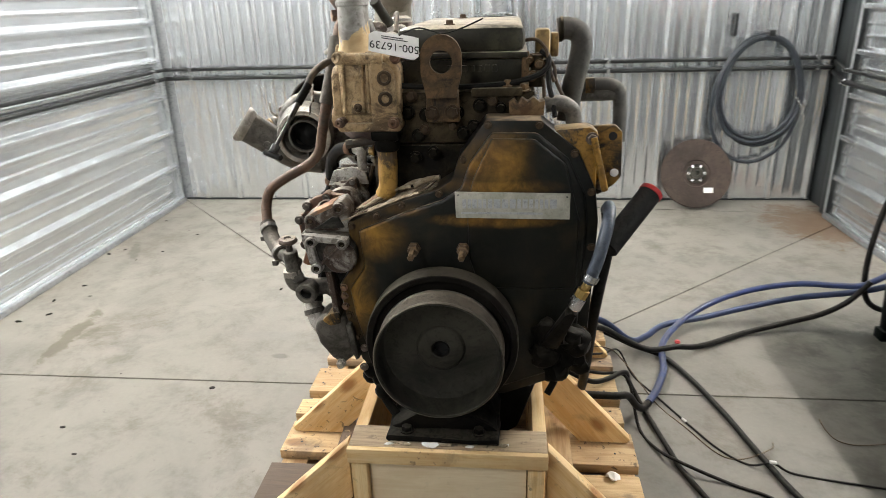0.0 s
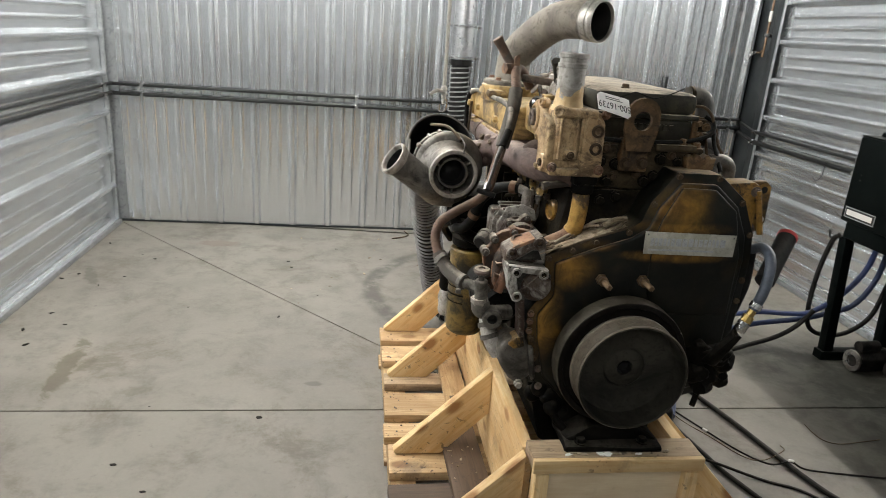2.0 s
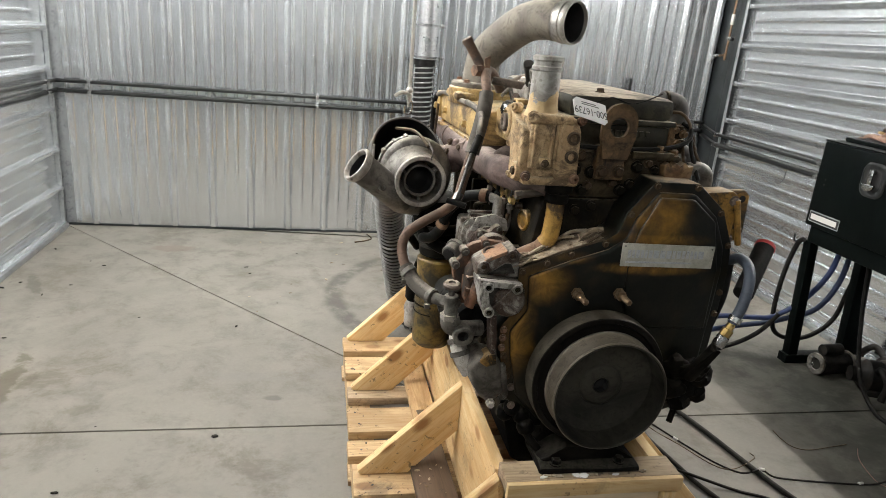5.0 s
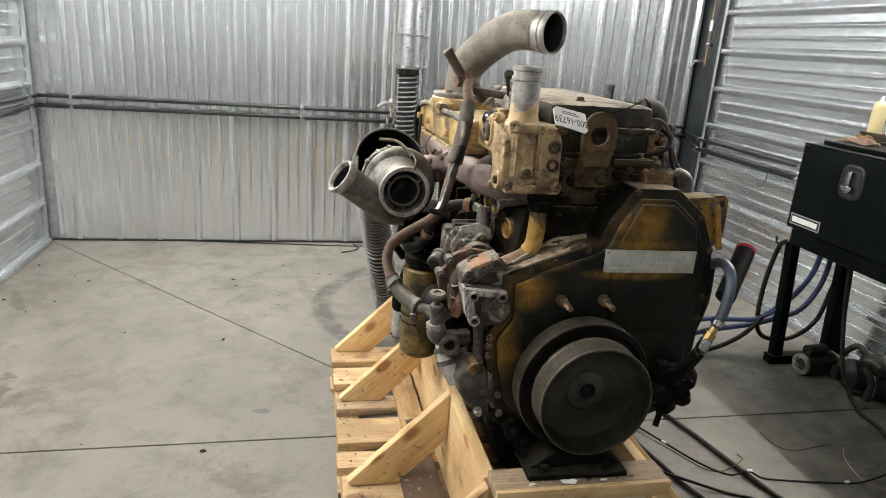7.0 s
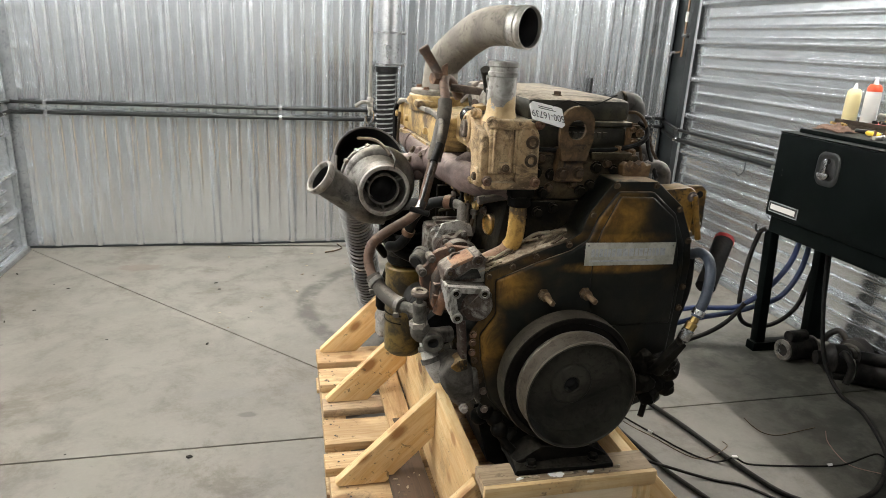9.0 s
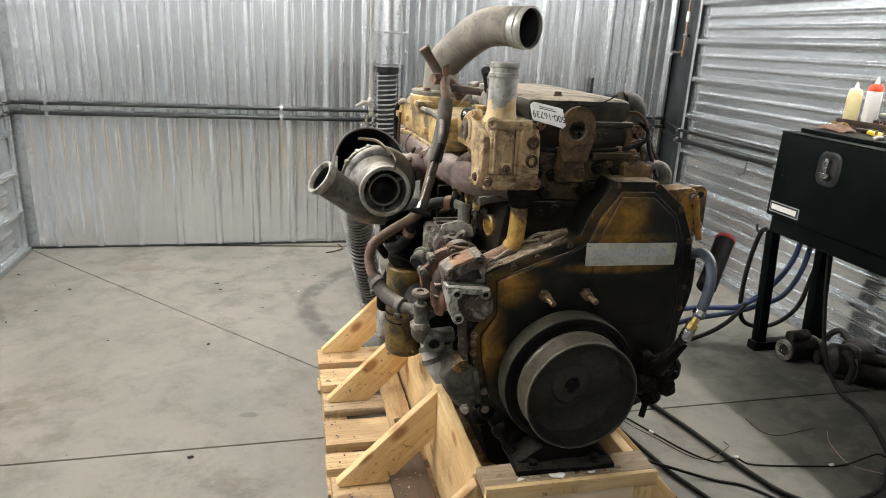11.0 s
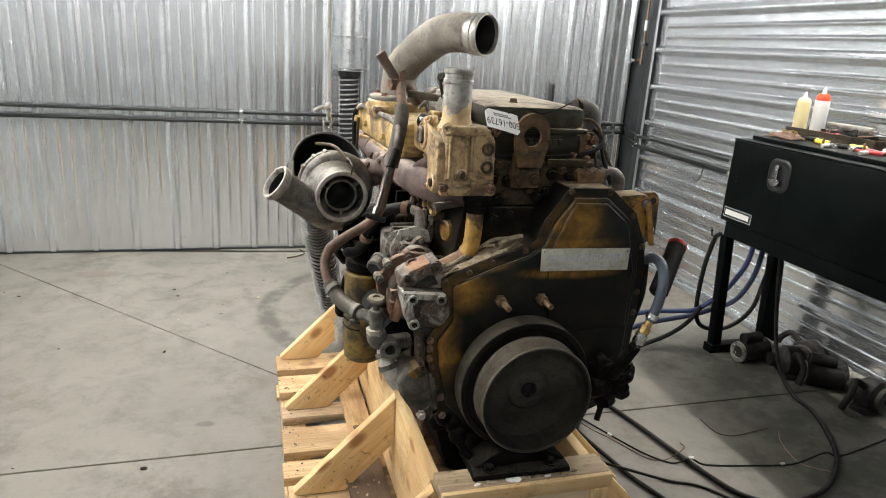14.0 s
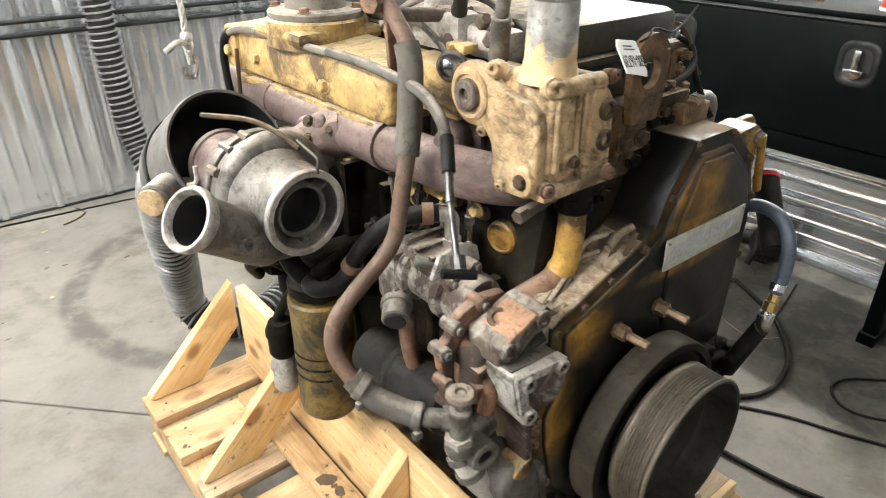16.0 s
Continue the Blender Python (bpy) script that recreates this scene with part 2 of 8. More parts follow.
cone_out = surface("grey_rubber_cone", (0.102, 0.096, 0.087), (0.132, 0.123, 0.111), 0.55, 0.1, 10, bump=0.15)
# Soot in the cone; in bores and holes this black stands in for shade.
cone_in = surface("soot_and_shade_black", (0.008, 0.008, 0.008), (0.014, 0.014, 0.014), 0.7, 0, 10, bump=0.2)
red_plastic = surface("red_plastic", (0.45, 0.03, 0.03), (0.36, 0.025, 0.025), 0.4, 0, 10, bump=0.05, speck=0.0)
orange_red = surface("orange_red_plastic", (0.72, 0.085, 0.025), (0.62, 0.07, 0.02), 0.4, 0, 10, bump=0.05, speck=0.0)
yellow_plastic = surface("yellow_plastic", (0.78, 0.55, 0.05), (0.70, 0.48, 0.04), 0.4, 0, 10, bump=0.05, speck=0.0)
pale_yellow = surface("pale_yellow_bottle", (0.74, 0.66, 0.40), (0.70, 0.60, 0.32), 0.4, 0, 8, bump=0.05, speck=0.0)
white_plastic = surface("white_plastic", (0.74, 0.73, 0.70), (0.68, 0.67, 0.64), 0.4, 0, 8, bump=0.05, speck=0.0)
pink_wire = surface("faded_pink_wire", (0.40, 0.24, 0.20), (0.34, 0.20, 0.17), 0.5, 0, 10, bump=0.05, speck=0.0)
paper = surface("creased_white_paper", (0.86, 0.85, 0.83), (0.78, 0.77, 0.74), 0.8, 0, 18, bump=0.3, bscale=40, speck=0.0)
ink = surface("black_ink", (0.02, 0.02, 0.02), (0.03, 0.03, 0.03), 0.6, 0, 10, bump=0, speck=0.0)
plate_mat = surface("worn_pale_label", (0.5525, 0.5414, 0.4752), (0.4199, 0.4088, 0.3426), 0.5, 0.1, 22, grime=(0.1658, 0.1381, 0.07735), gscale=6, gcut=(0.50, 0.68), bump=0.1, speck=0.25)
plate_blue = surface("faded_blue_print", (0.442, 0.4685, 0.5039), (0.5304, 0.5392, 0.5481), 0.5, 0, 40, bump=0)
rope_mat = surface("grey_rope", (0.52, 0.50, 0.46), (0.36, 0.345, 0.31), 0.85, 0, 60, bump=0.5)
cloth = surface("brown_shop_rag", (0.126, 0.072, 0.045), (0.09, 0.05175, 0.03375), 0.9, 0, 30, bump=0.5)
disc_mat = surface("brown_friction_disc", (0.043, 0.031, 0.026), (0.060, 0.044, 0.036), 0.75, 0.0, 8, grime=(0.027, 0.020, 0.017), bump=0.3, spec=0.2)
clutter_mat = surface("oily_parts_iron", (0.0112, 0.0112, 0.0108), (0.028, 0.0256, 0.0232), 0.45, 0.2, 10, bump=0.4, spec=0.08)
# Ceiling is out of view; its dark colour is chosen to cut fill light.
ceil_mat = surface("unseen_dark_ceiling", (0.10, 0.105, 0.11), (0.075, 0.08, 0.085), 0.5, 0, 2, bump=0.05, speck=0.0)
debris_mat = surface("dusty_broken_gasket", (0.465, 0.3906, 0.2883), (0.279, 0.2139, 0.1395), 0.9, 0, 26, grime=(0.1581, 0.1116, 0.0651), gscale=12, bump=0.8,
                     bscale=50)
trim_mat = surface("plain_grey_steel_trim", (0.40, 0.42, 0.43), (0.34, 0.36, 0.37), 0.4, 0.6, 4, bump=0.05)
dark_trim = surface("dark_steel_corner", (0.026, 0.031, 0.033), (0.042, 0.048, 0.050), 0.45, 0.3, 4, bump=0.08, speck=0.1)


def cover_material():
    """Amber paint that survives in worn patches of its own shape; the rest is soaked in black oil."""
    m, nt, bs = principled("oil_stained_yellow_cover")
    v = mapped(nt)
    sep = nt.nodes.new("ShaderNodeSeparateXYZ")
    nt.links.new(v, sep.inputs[0])
    x, y, z = sep.outputs["X"], sep.outputs["Y"], sep.outputs["Z"]
    n1 = noise_tex(nt, v, 13, 8, 0.65, 0.4)
    big = noise_tex(nt, v, 6.5, 6, 0.62, 0.6)
    runs = noise_tex(nt, mapped(nt, (2.4, 1, 1.3)), 6.0, 7, 0.70, 0.8)
    paint = None
    for cx, cz, rx, rz in ((0.135, 1.238, 0.090, 0.072), (0.13, 1.094, 0.15, 0.016), (0.12, 1.180, 0.14, 0.020), (-0.180, 1.052, 0.105, 0.062), (-0.215, 0.90, 0.052, 0.14),
                           (-0.10, 1.120, 0.07, 0.018)):
        dx = calc(nt, "MULTIPLY", calc(nt, "SUBTRACT", x, cx), 1 / rx)
        dz = calc(nt, "MULTIPLY", calc(nt, "SUBTRACT", z, cz), 1 / rz)
        d = calc(nt, "SQRT", calc(nt, "ADD", calc(nt, "MULTIPLY", dx, dx), calc(nt, "MULTIPLY", dz, dz)))
        d = calc(nt, "ADD", d, calc(nt, "MULTIPLY", calc(nt, "SUBTRACT", big, 0.5), 1.7))
        patch = calc(nt, "SUBTRACT", 1.0, ramp(nt, d, 0.20, 1.30))
        paint = patch if paint is None else calc(nt, "MAXIMUM", paint, patch)
    paint = calc(nt, "MULTIPLY", paint, calc(nt, "SUBTRACT", 1.0, calc(nt, "MULTIPLY", ramp(nt, runs, 0.42, 0.66), 0.60)))
    amber = mix(nt, ramp(nt, n1, 0.36, 0.66), (0.29, 0.155, 0.027), (0.105, 0.053, 0.012))
    oil = mix(nt, ramp(nt, n1, 0.40, 0.66), (0.0042, 0.0050, 0.0040), (0.0105, 0.0102, 0.0070))
    film = calc(nt, "MULTIPLY", ramp(nt, big, 0.50, 0.66), 0.22)
    oil = mix(nt, film, oil, (0.050, 0.036, 0.012))
    geo = nt.nodes.new("ShaderNodeNewGeometry")
    nrm = nt.nodes.new("ShaderNodeSeparateXYZ")
    nt.links.new(geo.outputs["Normal"], nrm.inputs[0])
    paint = calc(nt, "MULTIPLY", paint, calc(nt, "SUBTRACT", 1.0, ramp(nt, nrm.outputs["Y"], -0.80, -0.35)))
    paint = calc(nt, "MULTIPLY", paint, calc(nt, "SUBTRACT", 1.0, calc(nt, "MULTIPLY", ramp(nt, y, 0.012, 0.018), 0.55)))
    col = mix(nt, paint, oil, amber)
    settle = calc(nt, "MULTIPLY", ramp(nt, nrm.outputs["Z"], 0.78, 0.96), ramp(nt, n1, 0.30, 0.52))
    col = mix(nt, calc(nt, "MULTIPLY", settle, 0.80), col, (0.30, 0.225, 0.145))
    nt.links.new(col, bs.inputs["Base Color"])
    bs.inputs["Specular IOR Level"].default_value = 0.26
    rough = calc(nt, "ADD", calc(nt, "MULTIPLY", n1, 0.30), 0.27)
    nt.links.new(calc(nt, "ADD", rough, calc(nt, "MULTIPLY", settle, 0.45), True), bs.inputs["Roughness"])
    bumped(nt, bs, calc(nt, "ADD", noise_tex(nt, v, 70, 5), calc(nt, "MULTIPLY", n1, 1.5)), 0.32)
    return m


def wood_material(name, c1, c2, knot, dirt=0.35):
    """Sawn timber, grain along the board's own x axis; each board has its own tint."""
    m, nt, bs = principled(name)
    tc = nt.nodes.new("ShaderNodeTexCoord")
    oi = nt.nodes.new("ShaderNodeObjectInfo")
    off = nt.nodes.new("ShaderNodeVectorMath")
    off.operation = "ADD"
    nt.links.new(tc.outputs["Object"], off.inputs[0])
    sc = nt.nodes.new("ShaderNodeCombineXYZ")
    for k, f in (("X", 37.0), ("Y", 11.0), ("Z", 5.0)):
        nt.links.new(calc(nt, "MULTIPLY", oi.outputs["Random"], f), sc.inputs[k])
    nt.links.new(sc.outputs[0], off.inputs[1])
    mp = nt.nodes.new("ShaderNodeMapping")
    mp.inputs["Scale"].default_value = (1.3, 16, 16)
    nt.links.new(off.outputs[0], mp.inputs["Vector"])
    g = noise_tex(nt, mp.outputs["Vector"], 3.2, 8, 0.6, 1.2)
    fine = noise_tex(nt, mp.outputs["Vector"], 16, 6, 0.7)
    col = mix(nt, ramp(nt, g, 0.36, 0.68), c1, c2)
    col = mix(nt, calc(nt, "MULTIPLY", ramp(nt, fine, 0.5, 0.8), 0.35), col, knot)
    vor = node(nt, "ShaderNodeTexVoronoi", Scale=7.0)
    mk = nt.nodes.new("ShaderNodeMapping")
    mk.inputs["Scale"].default_value = (0.65, 1.2, 1.2)
    nt.links.new(off.outputs[0], mk.inputs["Vector"])
    nt.links.new(mk.outputs[0], vor.inputs["Vector"])
    kn = calc(nt, "SUBTRACT", 1.0, ramp(nt, calc(nt, "ADD", vor.outputs["Distance"], calc(nt, "MULTIPLY", fine, 0.1)), 0.17, 0.30))
    col = mix(nt, calc(nt, "MULTIPLY", kn, 0.88), col, knot)
    stain = ramp(nt, noise_tex(nt, off.outputs[0], 7, 7, 0.7, 0.5), 0.55, 0.72)
    warm = ramp(nt, noise_tex(nt, mk.outputs[0], 3.3, 5, 0.6, 0.8), 0.47, 0.64)
    col = mix(nt, calc(nt, "MULTIPLY", warm, 0.55), col, tuple(a * 0.5 + b * 0.5 for a, b in zip(c2, knot)))
    col = mix(nt, calc(nt, "MULTIPLY", stain, dirt), col, (0.09, 0.065, 0.045))
    spots = ramp(nt, noise_tex(nt, off.outputs[0], 48, 4, 0.6, 0.4), 0.60, 0.68)
    where = ramp(nt, noise_tex(nt, off.outputs[0], 4.5, 3, 0.5), 0.42, 0.58)
    col = mix(nt, calc(nt, "MULTIPLY", calc(nt, "MULTIPLY", spots, where), min(0.85, dirt * 2.0)), col, (0.05, 0.035, 0.025))
    hsv = node(nt, "ShaderNodeHueSaturation", Saturation=1.0)
    nt.links.new(calc(nt, "ADD", calc(nt, "MULTIPLY", oi.outputs["Random"], 0.3), 0.85), hsv.inputs["Value"])
    nt.links.new(col, hsv.inputs["Color"])
    nt.links.new(hsv.outputs[0], bs.inputs["Base Color"])
    bs.inputs["Roughness"].default_value = 0.72
    bumped(nt, bs, calc(nt, "ADD", g, fine), 0.35)
    return m


def concrete_material():
    m, nt, bs = principled("trowelled_concrete")
    v = mapped(nt)
    n1 = noise_tex(nt, v, 1.1, 8, 0.62, 0.5)
    n2 = noise_tex(nt, v, 5.0, 8, 0.7, 0.3)
    n3 = noise_tex(nt, v, 60, 4, 0.6)
    col = mix(nt, ramp(nt, n1, 0.3, 0.7), (0.160, 0.149, 0.127), (0.216, 0.201, 0.174))
    col = mix(nt, calc(nt, "MULTIPLY", ramp(nt, n2, 0.46, 0.70), 0.50), col, (0.094, 0.087, 0.074))
    col = mix(nt, calc(nt, "MULTIPLY", ramp(nt, n3, 0.4, 0.8), 0.25), col, (0.242, 0.226, 0.198))
    sep = nt.nodes.new("ShaderNodeSeparateXYZ")
    nt.links.new(v, sep.inputs[0])
    x, y = sep.outputs["X"], sep.outputs["Y"]
    # tyre scuff: part of a ring
    dx, dy = calc(nt, "SUBTRACT", x, 0.02), calc(nt, "SUBTRACT", y, 2.42)
    rr = calc(nt, "SQRT", calc(nt, "ADD", calc(nt, "MULTIPLY", dx, dx), calc(nt, "MULTIPLY", calc(nt, "MULTIPLY", dy, dy), 0.75)))
    off = calc(nt, "ABSOLUTE", calc(nt, "SUBTRACT", rr, 0.645))
    band = calc(nt, "MULTIPLY", calc(nt, "SUBTRACT", 1.0, ramp(nt, off, 0.03, 0.085)), ramp(nt, n2, 0.30, 0.55))
    col = mix(nt, calc(nt, "MULTIPLY", band, 0.75), col, (0.065, 0.059, 0.052))
    # long grey drag mark beside the pallet
    sy = calc(nt, "ABSOLUTE", calc(nt, "SUBTRACT", y, 1.40))
    sx = calc(nt, "ABSOLUTE", calc(nt, "ADD", x, 0.85))
    streak = calc(nt, "MULTIPLY", calc(nt, "SUBTRACT", 1.0, ramp(nt, sy, 0.02, 0.06)), calc(nt, "SUBTRACT", 1.0, ramp(nt, sx, 0.22, 0.5)))
    col = mix(nt, calc(nt, "MULTIPLY", streak, 0.35), col, (0.165, 0.157, 0.144))
    # scattered oil drips
    vor = node(nt, "ShaderNodeTexVoronoi", Scale=4.2)
    nt.links.new(v, vor.inputs["Vector"])
    drip = calc(nt, "SUBTRACT", 1.0, ramp(nt, calc(nt, "ADD", vor.outputs["Distance"], calc(nt, "MULTIPLY", n2, 0.09)), 0.06, 0.10))
    col = mix(nt, calc(nt, "MULTIPLY", drip, 0.6), col, (0.104, 0.096, 0.087))
    dirt = calc(nt, "MULTIPLY", ramp(nt, noise_tex(nt, v, 2.3, 9, 0.75, 0.25), 0.50, 0.66), 0.7)
    col = mix(nt, dirt, col, (0.109, 0.094, 0.072))
    ragged = noise_tex(nt, v, 9.0, 8, 0.72, 0.6)
    for cx, cy, rx, ry, turn, amount, tint in ((-2.095, 1.36, 0.055, 0.32, 4, 0.75, (0.088, 0.074, 0.048)), (-2.02, 1.38, 0.035, 0.10, -25, 0.55, (0.088, 0.074, 0.048)), (-1.76, 3.28, 0.20, 0.09, 0, 0.50, (0.150, 0.105, 0.080)),
                                               (-2.42, 2.56, 0.045, 0.20, 25, 0.60, (0.080, 0.072, 0.058)), (-0.915, 1.198, 0.05, 0.028, 0, 0.6, (0.075, 0.070, 0.060)), (2.36, 3.20, 0.36, 0.55, 15, 0.85, (0.115, 0.072, 0.042)),
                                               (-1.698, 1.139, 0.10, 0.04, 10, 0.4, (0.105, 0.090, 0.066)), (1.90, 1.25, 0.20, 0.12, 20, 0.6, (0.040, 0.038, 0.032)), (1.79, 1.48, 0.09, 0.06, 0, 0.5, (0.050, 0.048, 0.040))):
        c, q = math.cos(radians(turn)), math.sin(radians(turn))
        ex, ey = calc(nt, "SUBTRACT", x, cx), calc(nt, "SUBTRACT", y, cy)
        u = calc(nt, "MULTIPLY", calc(nt, "ADD", calc(nt, "MULTIPLY", ex, c), calc(nt, "MULTIPLY", ey, q)), 1 / rx)
        w = calc(nt, "MULTIPLY", calc(nt, "SUBTRACT", calc(nt, "MULTIPLY", ey, c), calc(nt, "MULTIPLY", ex, q)), 1 / ry)
        d = calc(nt, "SQRT", calc(nt, "ADD", calc(nt, "MULTIPLY", u, u), calc(nt, "MULTIPLY", w, w)))
        d = calc(nt, "ADD", d, calc(nt, "MULTIPLY", calc(nt, "SUBTRACT", ragged, 0.5), 2.6))
        col = mix(nt, calc(nt, "MULTIPLY", calc(nt, "SUBTRACT", 1.0, ramp(nt, d, 0.55, 1.05)), amount), col, tint)
    # Floor by the chest: its shadow deepened in the colour, over mottled dirt.
    chest_shade = calc(nt, "ADD", x, calc(nt, "MULTIPLY", calc(nt, "SUBTRACT", n1, 0.5), 1.4))
    chest_shade = calc(nt, "MULTIPLY", ramp(nt, chest_shade, 1.15, 1.75), calc(nt, "SUBTRACT", 1.0, ramp(nt, calc(nt, "ABSOLUTE", calc(nt, "SUBTRACT", y, 0.5)), 0.9, 1.5)))
    chest_shade = calc(nt, "MULTIPLY", chest_shade, calc(nt, "ADD", calc(nt, "MULTIPLY", ramp(nt, n2, 0.38, 0.60), 0.40), 0.55))
    col = mix(nt, chest_shade, col, (0.045, 0.046, 0.037))
    grit = ramp(nt, noise_tex(nt, v, 26, 5, 0.75, 0.5), 0.60, 0.72)
    col = mix(nt, calc(nt, "MULTIPLY", calc(nt, "MULTIPLY", grit, ramp(nt, n1, 0.42, 0.62)), 0.55), col, (0.096, 0.087, 0.074))
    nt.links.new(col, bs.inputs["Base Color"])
    bs.inputs["Specular IOR Level"].default_value = 0.28
    nt.links.new(calc(nt, "ADD", calc(nt, "MULTIPLY", n2, 0.35), 0.36), bs.inputs["Roughness"])
    bumped(nt, bs, calc(nt, "ADD", n3, calc(nt, "MULTIPLY", n2, 0.8)), 0.15)
    return m


def sheet_material(name, stretch):
    """Bare galvanised cladding: soft cloudy spangle, faint rub marks along the sheet, shallow dents."""
    m, nt, bs = principled(name)
    v = mapped(nt, stretch)
    w = mapped(nt)
    n1 = noise_tex(nt, v, 2.4, 3, 0.5, 0.2)
    n2 = noise_tex(nt, w, 1.7, 5, 0.6)
    col = mix(nt, ramp(nt, n2, 0.35, 0.70), (0.82, 0.85, 0.87), (0.74, 0.765, 0.785))
    col = mix(nt, calc(nt, "MULTIPLY", ramp(nt, n1, 0.40, 0.7), 0.10), col, (0.60, 0.62, 0.635))
    stain = calc(nt, "MULTIPLY", ramp(nt, noise_tex(nt, w, 4.5, 7, 0.7, 0.4), 0.60, 0.72), 0.22)
    col = mix(nt, stain, col, (0.40, 0.39, 0.36))
    nt.links.new(col, bs.inputs["Base Color"])
    bs.inputs["Metallic"].default_value = 0.90
    nt.links.new(calc(nt, "ADD", calc(nt, "MULTIPLY", n2, 0.05), 0.165), bs.inputs["Roughness"])
    bumped(nt, bs, noise_tex(nt, w, 1.2, 1), 0.06, 0.006)
    return m


def neck_material():
    """Bare grey pipe whose foot keeps ragged cream paint."""
    m, nt, bs = principled("half_painted_neck")
    v = mapped(nt)
    n1 = noise_tex(nt, v, 20, 7, 0.65, 0.5)
    big = noise_tex(nt, v, 26, 5, 0.6, 0.8)
    grey = mix(nt, ramp(nt, n1, 0.36, 0.64), (0.40, 0.39, 0.365), (0.20, 0.185, 0.165))
    grey = mix(nt, calc(nt, "MULTIPLY", ramp(nt, noise_tex(nt, v, 60, 4, 0.7), 0.55, 0.68), 0.6), grey, (0.10, 0.085, 0.07))
    cream_c = mix(nt, ramp(nt, n1, 0.36, 0.66), (0.60, 0.45, 0.25), (0.42, 0.29, 0.14))
    sep = nt.nodes.new("ShaderNodeSeparateXYZ")
    nt.links.new(v, sep.inputs[0])
    line = calc(nt, "ADD", sep.outputs["Z"], calc(nt, "MULTIPLY", calc(nt, "SUBTRACT", big, 0.5), 0.22))
    bare = ramp(nt, line, 1.520, 1.526)
    nt.links.new(mix(nt, bare, cream_c, grey), bs.inputs["Base Color"])
    nt.links.new(calc(nt, "SUBTRACT", 0.75, calc(nt, "MULTIPLY", bare, 0.25)), bs.inputs["Roughness"])
    nt.links.new(calc(nt, "MULTIPLY", bare, 0.25), bs.inputs["Metallic"])
    bumped(nt, bs, calc(nt, "ADD", n1, calc(nt, "MULTIPLY", bare, -0.8)), 0.5, 0.003)
    return m


cover_mat = cover_material()
neck_mat = neck_material()
pine = wood_material("fresh_pine", (0.76, 0.57, 0.31), (0.66, 0.43, 0.19), (0.30, 0.13, 0.04), 0.30)
pallet_pine = wood_material("used_pallet_pine", (0.60, 0.43, 0.235), (0.44, 0.285, 0.135), (0.22, 0.11, 0.045), 0.62)
brown_board = wood_material("dark_brown_board", (0.105, 0.068, 0.043), (0.07, 0.046, 0.03), (0.06, 0.035, 0.02), 0.6)
oily_board = wood_material("oil_soaked_board", (0.44, 0.33, 0.21), (0.26, 0.185, 0.112), (0.045, 0.032, 0.022), 0.90)
plywood = wood_material("pale_plywood", (0.78, 0.66, 0.47), (0.72, 0.58, 0.39), (0.58, 0.44, 0.27), 0.04)
concrete = concrete_material()
joint_mat = surface("dark_joint", (0.05, 0.047, 0.042), (0.08, 0.075, 0.068), 0.9, 0, 20)
sheet_v = sheet_material("galvanised_cladding_upright", (3.0, 3.0, 0.25))
sheet_h = sheet_material("galvanised_cladding_level", (3.0, 0.25, 3.0))


def glow(name, colour, strength):
    m, nt, bs = principled(name)
    bs.inputs["Emission Color"].default_value = (*colour, 1)
    bs.inputs["Emission Strength"].default_value = strength
    return m


# ---------------------------------------------------------------- mesh helpers
BASE = {}


def thing(name, base, label, category, group="", kind=""):
    ob = new(name)
    ob.empty_display_size = 0.1
    ob.location = base
    BASE[name if ob.name == name else ob.name] = Vector(base)
    return tagged(ob, label, category, group, kind)


def adopt(ob, parent):
    ob.parent = parent
    if parent.name in BASE:
        ob.matrix_parent_inverse = Matrix.Translation(-BASE[parent.name])
    return ob


def shade(bm, angle=38):
    bmesh.ops.recalc_face_normals(bm, faces=bm.faces[:])
    lim = radians(angle)
    for f in bm.faces:
        f.smooth = True
    for e in bm.edges:
        e.smooth = len(e.link_faces) == 2 and e.calc_face_angle(0) < lim


def mesh_of(name, bm, material, angle=38):
    shade(bm, angle)
    me = bpy.data.meshes.new(name)
    bm.to_mesh(me)
    bm.free()
    me.materials.append(material)
    return me


def part(name, bm, material, parent=None, label="", angle=38):
    ob = new(name, mesh_of(name, bm, material, angle))
    if parent:
        adopt(ob, parent)
    return tagged(ob, label)


def B():
    return bmesh.new()


def merge(bm, other):
    me = bpy.data.meshes.new("tmp")
    other.to_mesh(me)
    other.free()
    bm.from_mesh(me)
    bpy.data.meshes.remove(me)


def bevel_all(bm, width, segs=2, sharp=30):
    edges = [e for e in bm.edges if len(e.link_faces) == 2 and e.calc_face_angle(0) > radians(sharp)]
    if edges and width > 0:
        bmesh.ops.bevel(bm, geom=edges, offset=width, segments=segs, profile=0.5, affect="EDGES", clamp_overlap=True)


def box(bm, lo, hi, bevel=0.004, m=None):
    t = B()
    c, s = (Vector(lo) + Vector(hi)) / 2, Vector(hi) - Vector(lo)
    bmesh.ops.create_cube(t, size=1.0, matrix=Matrix.Translation(c) @ Matrix.Diagonal((*s, 1)))
    bmesh.ops.recalc_face_normals(t, faces=t.faces[:])
    bevel_all(t, bevel)
    if m is not None:
        bmesh.ops.transform(t, matrix=m, verts=t.verts[:])
    merge(bm, t)
    return bm


def frame_of(axis):
    a = Vector(axis).normalized()
    u = a.orthogonal().normalized() if abs(a.z) > 0.95 else Vector((0, 0, 1)).cross(a).normalized()
    return a, u, a.cross(u)


